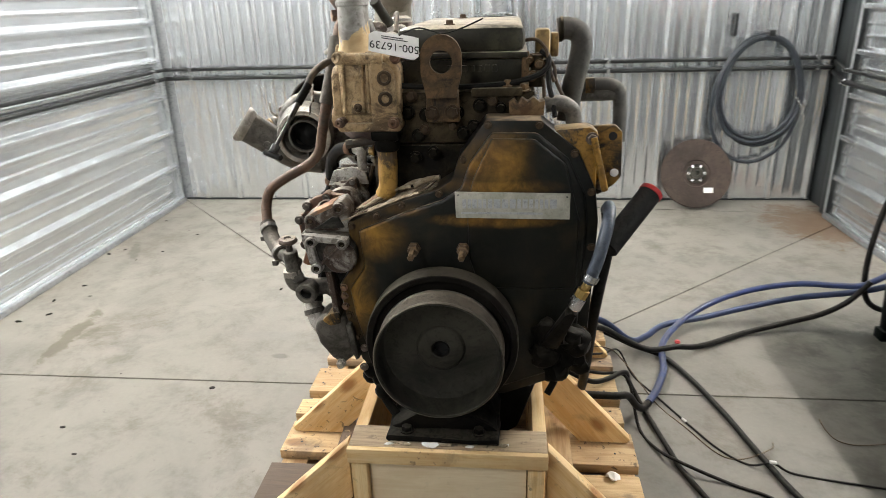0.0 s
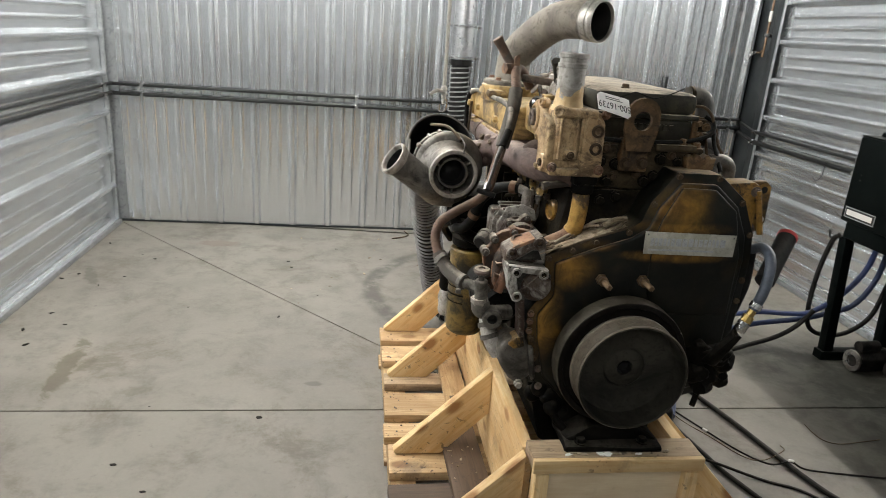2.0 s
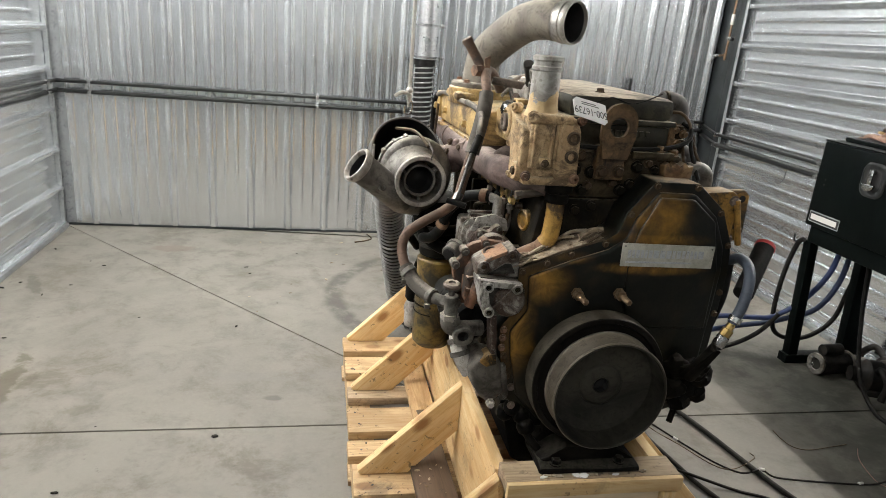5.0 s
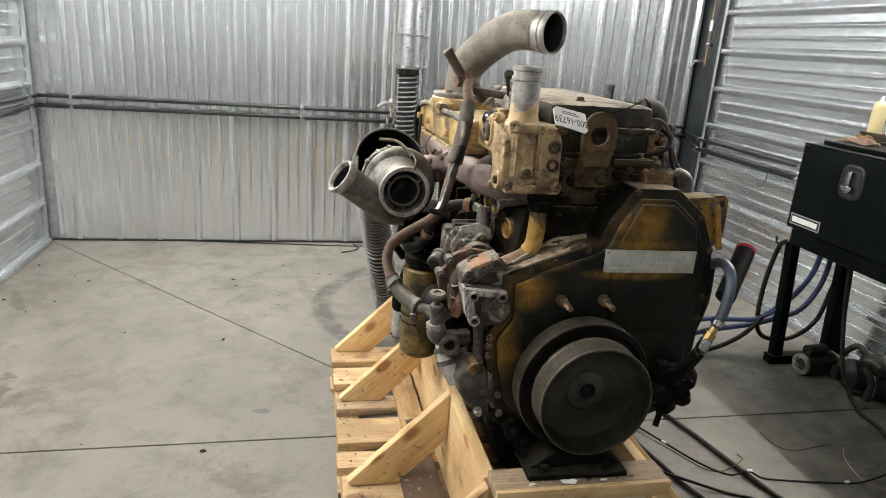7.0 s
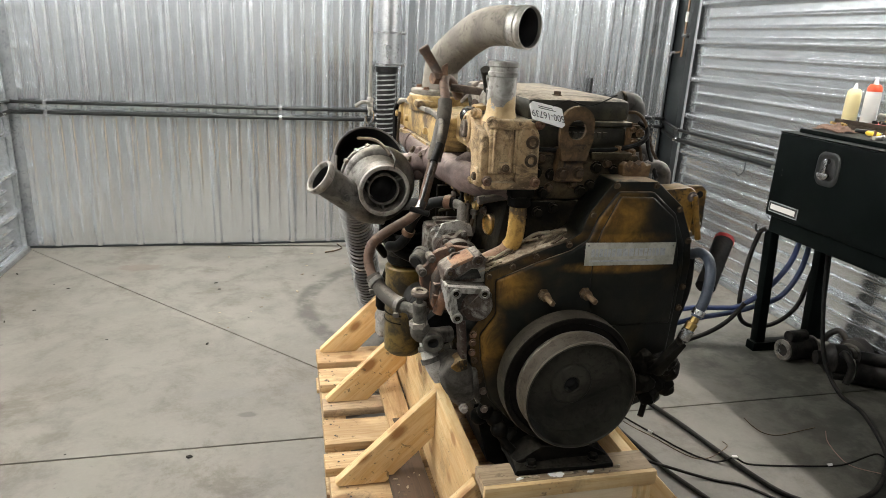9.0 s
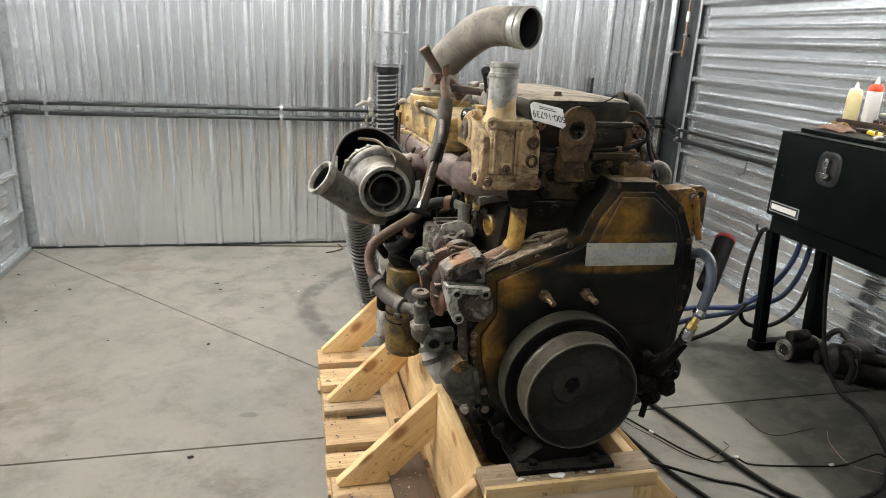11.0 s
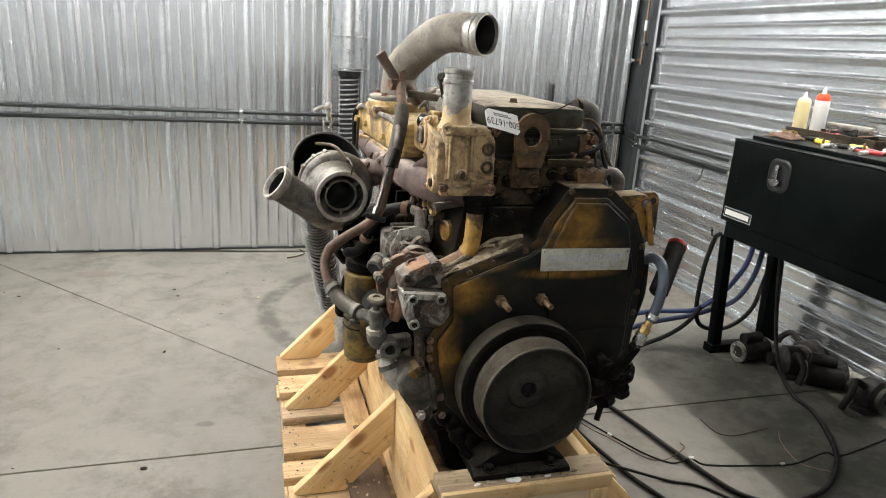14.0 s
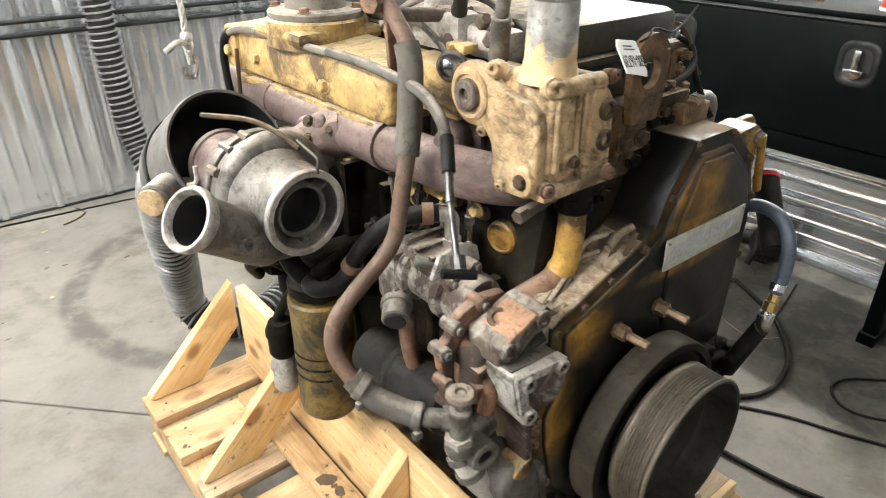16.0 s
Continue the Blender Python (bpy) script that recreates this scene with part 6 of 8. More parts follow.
lathe(bm, TC, TA, [(0.05, 0.165), (0.072, 0.168), (0.084, 0.178), (0.086, 0.20), (0.082, 0.215), (0.074, 0.225), (0.066, 0.25), (0.066, 0.285), (0.070, 0.287), (0.070, 0.30), (0.060, 0.302), (0.058, 0.26), (0, 0.25)], 36)
pts = [TC + TA * 0.205 + (TU * math.cos(radians(-20 - k * 26)) + TV * math.sin(radians(-20 - k * 26))) * 0.058 for k in range(13)]
sweep(bm, pts, lambda s: 0.034 - 0.010 * s, 16, 4)
part("turbine_housing", bm, rust_purple, turbo, "heat-browned turbine housing")
bm = sweep(B(), [TC + TA * 0.31 + TV * 0.10 - TU * 0.02, TC + TA * 0.17 + TV * 0.122 + TU * 0.005, TC + TA * 0.09 + TV * 0.112 + TU * 0.02, TC + TA * 0.05 + TV * 0.098 + TU * 0.028], 0.0052, 8, 6)
part("actuator_rod", bm, dark_rust, turbo)
bm = sweep(B(), [TC + TA * 0.055 + TV * 0.112 + TU * 0.028, TC + TA * 0.02 + TV * 0.10 + TU * 0.03, TC + TV * 0.092 + TU * 0.03, TC - TA * 0.002 + TV * 0.068 + TU * 0.026], 0.0026, 6, 6)
part("wire_clip", bm, alu_dark, turbo, "dull wire clip")
bm = sweep(B(), [TC + TA * 0.20 - TU * 0.115 + TV * 0.02, TC + TA * 0.14 - TU * 0.125 + TV * 0.05, TC + TA * 0.135 - TU * 0.125 + TV * 0.08], 0.004, 6, 4)
part("wire_tie", bm, alu, turbo)
bm = B()
rod(bm, (-0.622, 0.655, 1.206), (-0.572, 0.705, 1.206), 0.031, n=20)
rod(bm, (-0.575, 0.70, 1.206), (-0.50, 0.70, 1.19), 0.020, n=16)
part("wastegate_can", bm, alu_grey, turbo, "small grey wastegate can")
bm = lathe(B(), (-0.625, 0.652, 1.206), (-0.68, -0.73, 0), [(0, 0), (0.027, 0), (0.025, 0.004), (0, 0.004)], 20)
part("can_face", bm, cream, turbo, "tan face of the can")
bm = B()
sweep(bm, [(-0.41, 0.60, 1.12), (-0.40, 0.58, 1.03), (-0.36, 0.55, 0.98), (-0.28, 0.52, 0.95), (-0.20, 0.50, 0.93)], 0.021, 12, 6)
part("oil_drain", bm, black_oily, turbo)

# pipes on the left: rubber-sleeved tube, strut and small lines
tube = part("coolant_tube", sweep(B(), [(-0.215, 0.43, 1.50), (-0.245, 0.41, 1.545), (-0.272, 0.385, 1.555), (-0.283, 0.34, 1.53), (-0.286, 0.30, 1.485), (-0.30, 0.285, 1.42), (-0.318, 0.272, 1.345), (-0.338, 0.268, 1.26),
                                    (-0.352, 0.266, 1.205), (-0.385, 0.262, 1.170), (-0.45, 0.25, 1.135), (-0.492, 0.24, 1.105), (-0.506, 0.23, 1.065), (-0.500, 0.205, 1.03), (-0.485, 0.175, 1.0)], 0.0142, 14, 8), tube_mat, E_, "long rusty bent coolant tube")
part("tube_sleeve", sweep(B(), [(-0.2855, 0.312, 1.500), (-0.290, 0.297, 1.465), (-0.303, 0.284, 1.40), (-0.320, 0.272, 1.335)], 0.0205, 14, 6), dusty_hose, tube, "dusty grey rubber sleeve")
part("lower_sleeve", sweep(B(), [(-0.496, 0.195, 1.022), (-0.478, 0.165, 0.992), (-0.452, 0.130, 0.975), (-0.428, 0.098, 0.968)], 0.021, 14, 6), dusty_hose, tube, "dusty grey rubber hose end")
for p, d in (((-0.489, 0.180, 1.010), (0.5, -0.7, -0.5)), ((-0.434, 0.104, 0.969), (0.6, -0.75, -0.1))):
    bm = B()
    ring(bm, p, d, 0.0195, 0.0235, -0.007, 0.007, 20)
    box(bm, (p[0] - 0.02, p[1] - 0.02, p[2] - 0.03), (p[0] - 0.005, p[1] - 0.008, p[2] - 0.016), 0.002)
    part("hose_clamp", bm, alu_grey, tube)
bm = B()
rod(bm, (-0.275, 0.40, 1.548), (-0.338, 0.40, 1.640), 0.016, n=14, lip=0.002)
part("tube_branch", bm, tube_mat, tube, "short rusty capped branch")
bm = B()
prism(bm, [(-0.275, 1.43), (-0.285, 1.59), (-0.268, 1.60), (-0.258, 1.43)], 0.372, 0.382, 0.003)
lathe(bm, (-0.285, 0.385, 1.555), (-0.9, -0.4, 0), [(0, 0), (0.017, 0), (0.017, 0.03), (0.008, 0.032), (0, 0.032)], 6)
part("tube_bracket", bm, rust, tube, "rusty flat bracket")
bm = B()
box(bm, (-0.155, 0.36, 1.50), (-0.10, 0.43, 1.535), 0.006)
rod(bm, (-0.25, 0.40, 1.53), (-0.14, 0.38, 1.520), 0.012, n=14)
part("tube_union", bm, grime_rust, tube)

# valve at the foot of the tube
bm = B()
rod(bm, (-0.428, 0.098, 0.968), (-0.372, 0.050, 0.962), 0.016, n=14)
lathe(bm, (-0.405, 0.078, 0.966), (0.75, -0.63, -0.08), [(0, 0), (0.021, 0), (0.021, 0.020), (0, 0.020)], 6)
rod(bm, (-0.385, 0.055, 0.925), (-0.390, 0.052, 0.995), 0.019, n=16)
rod(bm, (-0.390, 0.052, 0.995), (-0.391, 0.051, 1.018), 0.009, n=10)
lathe(bm, (-0.383, 0.054, 0.928), (0.25, -0.1, -0.95), [(0, 0), (0.022, 0), (0.022, 0.016), (0.017, 0.02), (0, 0.02)], 6)
valve = part("shutoff_valve", bm, valve_mat, E_, "grey shutoff valve with a round knob")
bm = lathe(B(), (-0.391, 0.051, 1.016), (0, -0.1, 1), [(0, 0), (0.017, 0), (0.024, 0.004), (0.025, 0.010), (0.021, 0.015), (0.010, 0.016), (0.008, 0.012), (0, 0.012)], 10)
part("knob", bm, grime_rust, valve)
bm = B()
sweep(bm, [(-0.391, 0.054, 0.930), (-0.388, 0.058, 0.908), (-0.372, 0.066, 0.893), (-0.345, 0.078, 0.885), (-0.29, 0.095, 0.880)], 0.0225, 18, 6)
elb = part("water_elbow", bm, valve_mat, E_, "grimy elbow with an open round port")
PORT, PAX = Vector((-0.350, 0.058, 0.886)), Vector((-0.08, -0.99, -0.06)).normalized()
part("port", lathe(B(), PORT, PAX, [(0.024, -0.01), (0.026, 0.0), (0.0245, 0.012), (0.0285, 0.015), (0.0285, 0.028), (0.0260, 0.031), (0.0165, 0.031), (0.0150, 0.028), (0.0150, -0.002), (0, -0.002)], 28), valve_mat, elb)
part("port_bore", lathe(B(), PORT, PAX, [(0.0148, 0.026), (0.0140, 0.000), (0, 0.000)], 20), cone_in, elb)
part("nut", lathe(B(), (-0.391, 0.054, 0.942), (0.1, 0.05, -1), [(0, 0), (0.025, 0), (0.025, 0.016), (0.020, 0.021), (0, 0.021)], 6), alu, elb, "pale hexagon nut")

# chrome-ended strut hanging off a thin line
part("vent_line", sweep(B(), [(-0.310, 0.955, 1.43), (-0.300, 0.88, 1.446), (-0.288, 0.70, 1.444), (-0.282, 0.52, 1.446)], 0.0080, 10, 8), elbow_mat, E_, "thin dusty metal line")
part("drop_hose", sweep(B(), [(-0.312, 0.975, 1.20), (-0.318, 0.985, 1.34), (-0.316, 0.98, 1.405), (-0.310, 0.955, 1.432)], 0.0090, 10, 8), black_rubber, E_, "thin black rubber line")
part("tie_bar", rod(B(), (-0.318, 0.93, 1.23), (-0.312, 0.92, 1.40), 0.005, n=8), dark_rust, E_, "thin brown tie bar")
part("vent_hose", sweep(B(), [(-0.283, 0.56, 1.447), (-0.284, 0.46, 1.447), (-0.292, 0.36, 1.446), (-0.308, 0.25, 1.442), (-0.325, 0.18, 1.420), (-0.335, 0.15, 1.385)], 0.0095, 10, 8), dusty_hose, E_, "dusty rubber hose")
bm = B()
rod(bm, (-0.333, 0.155, 1.395), (-0.368, 0.105, 1.325), 0.0070, n=12)
rod(bm, (-0.368, 0.105, 1.325), (-0.397, 0.054, 1.262), 0.0048, n=12)
strut = part("dipstick_tube", bm, dip_mat, E_, "bright steel dipstick tube")
bm = rod(B(), (-0.330, 0.160, 1.40), (-0.352, 0.128, 1.358), 0.0105, n=12)
part("strut_boot", bm, black_rubber, strut)
bm = rod(B(), (-0.424, 0.056, 1.252), (-0.378, 0.036, 1.242), 0.0075, n=10)
part("pull_bar", bm, black_rubber, strut, "black cross bar")
bm = lathe(B(), (-0.394, 0.058, 1.268), (-0.4, -0.7, -0.9), [(0, 0), (0.011, 0), (0.011, 0.02), (0, 0.02)], 8)
part("strut_nut", bm, dip_mat, strut)

# air compressor and fuel pump train on the left front
TRI = [(-0.334, 1.062), (-0.326, 1.067), (-0.222, 1.052), (-0.206, 1.030), (-0.202, 0.998), (-0.212, 0.967), (-0.258, 0.958), (-0.299, 0.955), (-0.317, 0.985)]
bm = B()
prism(bm, TRI, 0.004, 0.058, 0.006)
acc = part("accessory_cover", bm, acc_dark, E_, "cast accessory cover with a sunken three-cornered face")
corners = [(-0.310, 1.044), (-0.233, 1.040), (-0.302, 0.975)]


def bar(name, a, b, w, y0, y1, material, parent, bevel=0.003):
    """A flat bar in the plane of the front cover."""
    a, b = Vector(a), Vector(b)
    d = (b - a).normalized()
    n = Vector((-d.y, d.x)) * w / 2
    return part(name, prism(B(), [tuple(a + n), tuple(b + n), tuple(b - n), tuple(a - n)], y0, y1, bevel), material, parent)


bar("top_rim", (-0.333, 1.055), (-0.219, 1.044), 0.017, -0.014, 0.010, acc_pale, acc)
bar("side_rim", (-0.324, 1.058), (-0.302, 0.962), 0.020, -0.013, 0.012, acc_pale, acc)
bar("slant_rim", (-0.302, 0.972), (-0.236, 1.038), 0.009, -0.010, 0.008, acc_mat, acc)
part("side_wall", prism(B(), [(-0.338, 1.060), (-0.330, 1.066), (-0.312, 0.985), (-0.300, 0.958), (-0.306, 0.955), (-0.322, 0.985)], -0.006, 0.055, 0.003), acc_pale, acc, "pale scraped side of the cover")
part("round_bulge", lathe(B(), (-0.246, 0.006, 0.999), (0, -1, 0), [(0, -0.01), (0.042, -0.01), (0.043, 0.004), (0.039, 0.009), (0.030, 0.011), (0.0, 0.012)], 30), acc_mat, acc)
for x, z in corners:
    part("boss", lathe(B(), (x, 0.004, z), (0, -1, 0), [(0, 0), (0.0150, 0), (0.0140, 0.022), (0.0125, 0.0245), (0.0085, 0.0245), (0.0080, 0.018), (0, 0.018)], 18), acc_pale, acc)
    part("socket_bolt", lathe(B(), (x, -0.0135, z), (0, -1, 0), [(0, 0), (0.0070, 0), (0.0070, 0.005), (0.0042, 0.005), (0.0040, 0.001), (0, 0.001)], 12), block_iron, acc)
UP = [(-0.336, 1.060), (-0.336, 1.092), (-0.312, 1.107), (-0.262, 1.128), (-0.236, 1.135), (-0.222, 1.118), (-0.219, 1.055)]
acc2 = part("accessory_housing", prism(B(), UP, 0.026, 0.104, 0.007, segs=3), acc_mat, E_, "chalky gear housing with a rust-orange top edge")
part("rusty_top", prism(B(), [(-0.330, 1.092), (-0.311, 1.108), (-0.258, 1.1315), (-0.256, 1.1215), (-0.306, 1.099), (-0.322, 1.086)], 0.0235, 0.092, 0.003), rust_orange, acc2, "rust-orange upper edge")
part("pale_top", prism(B(), [(-0.256, 1.1305), (-0.236, 1.137), (-0.219, 1.119), (-0.228, 1.110), (-0.256, 1.122)], 0.0235, 0.098, 0.003), acc_mat, acc2)
for x, z in ((-0.318, 1.086), (-0.245, 1.117)):
    part("boss", lathe(B(), (x, 0.028, z), (0, -1, 0), [(0, 0), (0.0165, 0), (0.0155, 0.008), (0.0130, 0.010), (0.0085, 0.0095), (0.0075, 0.002), (0, 0.002)], 18), acc_mat, acc2)
    bolt(acc2, (x, 0.026, z), (0, -1, 0), r=0.0062, h=0.006, material=dark_rust, washer=False)
part("web", prism(B(), [(-0.312, 1.066), (-0.300, 1.072), (-0.262, 1.098), (-0.246, 1.098), (-0.232, 1.070)], 0.020, 0.030, 0.004), acc_dark, acc2)
GEAR = [(-0.381, 1.052), (-0.378, 1.068), (-0.362, 1.078), (-0.345, 1.110), (-0.330, 1.120), (-0.292, 1.131), (-0.240, 1.124), (-0.222, 1.05), (-0.250, 0.965), (-0.330, 0.945), (-0.366, 0.940), (-0.372, 0.985), (-0.362, 1.000), (-0.376, 1.020)]
flange = part("pump_flange", prism(B(), GEAR, 0.112, 0.134, 0.005), acc_rust, E_, "rust-brown pump flange with bolt lugs")
part("flange_body", prism(B(), [(-0.352, 0.965), (-0.350, 1.05), (-0.325, 1.098), (-0.24, 1.112), (-0.215, 1.05), (-0.24, 0.955)], 0.060, 0.118, 0.014, segs=3), acc_rust, flange)
for k, (x, z) in enumerate(((-0.374, 1.060), (-0.350, 1.098), (-0.296, 1.122), (-0.366, 0.992), (-0.360, 0.948))):
    part("lug", rod(B(), (x, 0.104, z), (x, 0.140, z), 0.0125, n=14), acc_mat if k in (0, 1) else acc_rust, flange)
    bolt(flange, (x, 0.1045, z), (0, -1, 0), r=0.0075, h=0.008, material=alu_dark)
for a, b in (((-0.352, 1.04), (-0.300, 1.048)), ((-0.354, 1.010), (-0.335, 1.005))):
    bar("rib", a, b, 0.010, 0.052, 0.075, acc_rust, flange)
part("round_boss", lathe(B(), (-0.292, 0.074, 1.110), (-0.25, -0.35, 0.90), [(0, -0.02), (0.020, -0.02), (0.019, 0.006), (0.012, 0.007), (0.010, 0.001), (0, 0.001)], 18), acc_rust, flange)
part("slant_pipe", sweep(B(), [(-0.318, 0.060, 1.035), (-0.330, 0.048, 1.000), (-0.342, 0.046, 0.965)], 0.0135, 12, 5), acc_rust, flange, "short rusty slanting pipe")
bm = B()
lathe(bm, (-0.262, 0.145, 1.085), (-0.02, 1, 0), [(0, 0), (0.048, 0), (0.052, 0.01), (0.047, 0.04), (0.047, 0.055), (0.056, 0.060), (0.056, 0.078), (0.045, 0.085), (0.045, 0.15), (0.056, 0.155), (0.056, 0.18), (0.04, 0.20), (0, 0.205)], 30)
box(bm, (-0.300, 0.22, 1.07), (-0.215, 0.345, 1.152), 0.014)
box(bm, (-0.325, 0.315, 1.02), (-0.22, 0.375, 1.135), 0.012)
pumpb = part("air_compressor", bm, acc_mat, E_, "dirty aluminium compressor body")
CH = Vector((-0.258, 0.180, 1.098))
lobes = [(CH.x + (0.047 + 0.010 * math.cos(5 * q)) * math.cos(q), CH.z + (0.047 + 0.010 * math.cos(5 * q)) * math.sin(q)) for q in [math.tau * k / 40 for k in range(40)]]
head = part("compressor_cap", prism(B(), lobes, CH.y, CH.y + 0.030, 0.005, segs=2), acc_mat, pumpb, "lobed cast end cover")
for k in range(5):
    q = math.tau * k / 5
    bolt(head, (CH.x + 0.047 * math.cos(q), CH.y, CH.z + 0.047 * math.sin(q)), (0, -1, 0), r=0.0065, h=0.007, material=alu_dark)
for k in range(3):
    part("cooling_fin", box(B(), (-0.306, 0.226 + k * 0.040, 1.151), (-0.212, 0.238 + k * 0.040, 1.160), 0.003), acc_mat, pumpb)
part("cover_edge", prism(B(), [(-0.318, 1.125), (-0.300, 1.166), (-0.250, 1.176), (-0.214, 1.160), (-0.206, 1.128)], 0.212, 0.222, 0.003), acc_pale, pumpb, "pale flange edge")
bolts(pumpb, [(-0.30, 0.312, 1.115), (-0.318, 0.313, 1.05), (-0.245, 0.218, 1.135), (-0.28, 0.218, 1.09)], (0, -1, 0.1), r=0.012, h=0.014, material=alu_grey)
bm = B()
part("compressor_stud", rod(B(), (-0.300, 0.275, 1.135), (-0.285, 0.235, 1.14), 0.013, n=12), alu_grey, pumpb)
rod(bm, (-0.33, 0.30, 1.05), (-0.36, 0.265, 1.035), 0.026, n=18)
lathe(bm, (-0.333, 0.297, 1.048), (-0.6, -0.7, -0.3), [(0, 0), (0.030, 0), (0.030, 0.012), (0, 0.012)], 18)
part("compressor_port", bm, alu_grey, pumpb)
# flat dark disc: the port's shade put into colour
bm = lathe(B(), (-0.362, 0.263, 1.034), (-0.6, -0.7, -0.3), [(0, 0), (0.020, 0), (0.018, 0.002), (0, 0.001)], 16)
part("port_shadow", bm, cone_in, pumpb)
bm = B()
sweep(bm, [(-0.232, 0.262, 1.14), (-0.232, 0.262, 1.185), (-0.234, 0.263, 1.203), (-0.248, 0.272, 1.210), (-0.262, 0.282, 1.211)], 0.0135, 14, 5)
lathe(bm, (-0.232, 0.262, 1.148), (0, 0, 1), [(0, 0), (0.019, 0), (0.019, 0.014), (0, 0.014)], 6)
part("outlet_elbow", bm, alu, E_, "pale metal elbow fitting")
part("outlet_hose", sweep(B(), [(-0.252, 0.275, 1.211), (-0.282, 0.295, 1.210), (-0.315, 0.325, 1.195), (-0.345, 0.36, 1.155), (-0.358, 0.39, 1.11), (-0.365, 0.41, 1.07), (-0.385, 0.435, 1.035), (-0.405, 0.47, 1.02), (-0.395, 0.52, 1.005), (-0.36, 0.55, 0.99)], 0.0165, 12, 8), black_rubber, E_, "thick black rubber hose")
for p, d in (((-0.268, 0.286, 1.211), (-0.8, 0.55, 0)), ((-0.361, 0.40, 1.09), (-0.3, 0.5, -0.9))):
    part("hose_clamp", ring(B(), p, d, 0.016, 0.020, -0.010, 0.010, 18), rust, E_)
tab = part("bracket_tab", box(B(), (-0.352, 0.100, 0.982), (-0.322, 0.118, 1.032), 0.003), rust_orange, E_, "orange rusty bracket with two holes")
for z in (0.995, 1.018):
    part("hole", lathe(B(), (-0.337, 0.0995, z), (0, -1, 0), [(0, 0), (0.005, 0), (0.005, 0.0006), (0, 0.0006)], 12), cone_in, tab)
part("feed_pipe", sweep(B(), [(-0.325, 0.28, 1.02), (-0.325, 0.275, 0.96), (-0.318, 0.26, 0.90)], 0.016, 12, 5), rust, E_)

# dark round pump low on the left, and the grey pod beside the crank
bm = lathe(B(), (-0.300, 0.16, 0.865), (-0.05, 1, -0.02), [(0, 0), (0.05, 0), (0.060, 0.012), (0.062, 0.14), (0.066, 0.145), (0.066, 0.16), (0.058, 0.17), (0.055, 0.26), (0, 0.27)], 30)
part("transfer_pump", bm, black_rubber, E_, "black cylindrical pump body")
SHIELD = [(-0.333, 0.790), (-0.327, 0.818), (-0.300, 0.838), (-0.250, 0.828), (-0.229, 0.752), (-0.223, 0.722), (-0.240, 0.710), (-0.266, 0.688), (-0.293, 0.708), (-0.322, 0.752)]
bm = prism(B(), SHIELD, 0.004, 0.100, 0.016, segs=4)
for v in bm.verts:
    v.co.y -= 0.010 * max(0.0, 1 - ((v.co.x + 0.28) ** 2 + (v.co.z - 0.755) ** 2) / 0.0025) if v.co.y < 0.03 else 0.0
    v.co += noise.noise_vector(v.co * 26) * 0.002
wp = part("water_pump", bm, alu_dark, E_, "grimy grey water pump casting beside the crank")
part("edge_flange", prism(B(), [(-0.246, 0.812), (-0.232, 0.812), (-0.215, 0.715), (-0.226, 0.705), (-0.240, 0.745)], 0.0, 0.04, 0.005), valve_mat, wp)
part("inlet_pipe", sweep(B(), [(-0.352, 0.105, 0.862), (-0.352, 0.080, 0.835), (-0.340, 0.062, 0.800), (-0.318, 0.055, 0.765)], 0.0235, 18, 6), alu, wp, "pale inlet pipe")
for p, d in (((-0.3535, 0.086, 0.842), (0.10, -0.5, -0.85)), ((-0.3475, 0.070, 0.815), (0.28, -0.38, -0.88))):
    part("hose_clamp", ring(B(), p, d, 0.0235, 0.0275, -0.007, 0.007, 22), alu_dark, wp)
part("drain_plug", lathe(B(), (-0.266, 0.002, 0.700), (0, -1, -0.1), [(0, 0), (0.0135, 0), (0.0135, 0.008), (0.0095, 0.009), (0.0095, 0.018), (0, 0.019)], 6), alu, wp, "pale drain plug")
part("pump_ear", prism(B(), [(-0.290, 0.958), (-0.272, 0.958), (-0.266, 0.90), (-0.258, 0.815), (-0.276, 0.812), (-0.280, 0.88)], 0.006, 0.060, 0.005), acc_mat, E_, "pale bare edge of the gear cover")
part("pump_pad", prism(B(), [(-0.310, 0.822), (-0.285, 0.843), (-0.262, 0.847), (-0.256, 0.812), (-0.288, 0.803)], 0.002, 0.055, 0.007), amber_worn, E_, "stained yellow pad of the pump")
for z in (0.910, 0.886, 0.857):
    part("edge_bolt", lathe(B(), (-0.246, 0.021, z), (0, -1, 0), [(0, 0), (0.0105, 0), (0.0105, 0.004), (0.0070, 0.005), (0.0070, 0.010), (0, 0.011)], 8), rust, E_)
bolts(E_, [(-0.205, 0.020, 0.735), (-0.205, 0.0, 0.69)], (0, -1, 0), r=0.0085, h=0.009, material=grime_rust)
bm = B()
for p in ((-0.19, 0.03, 0.665), (-0.165, 0.02, 0.645), (-0.20, 0.06, 0.63), (-0.155, 0.0, 0.62)):
    bmesh.ops.create_uvsphere(bm, u_segments=10, v_segments=7, radius=0.026, matrix=Matrix.Translation(p))
sweep(bm, [(-0.18, 0.02, 0.66), (-0.15, -0.01, 0.60), (-0.12, -0.03, 0.565)], 0.012, 10)
part("grease_lump", bm, black_oily, E_, "lumps of black grease")

# oil and fuel filters
FX, FY = -0.322, 0.622
bm = lathe(B(), (FX, FY, 0.575), (0, 0, 1), [(0, 0.0), (0.060, 0.0), (0.070, 0.012), (0.072, 0.03), (0.072, 0.30), (0.074, 0.305), (0.074, 0.325), (0.068, 0.33), (0, 0.33)], 40)
filt = part("oil_filter", bm, filter_yellow, E_, "grimy yellow spin-on filter can")
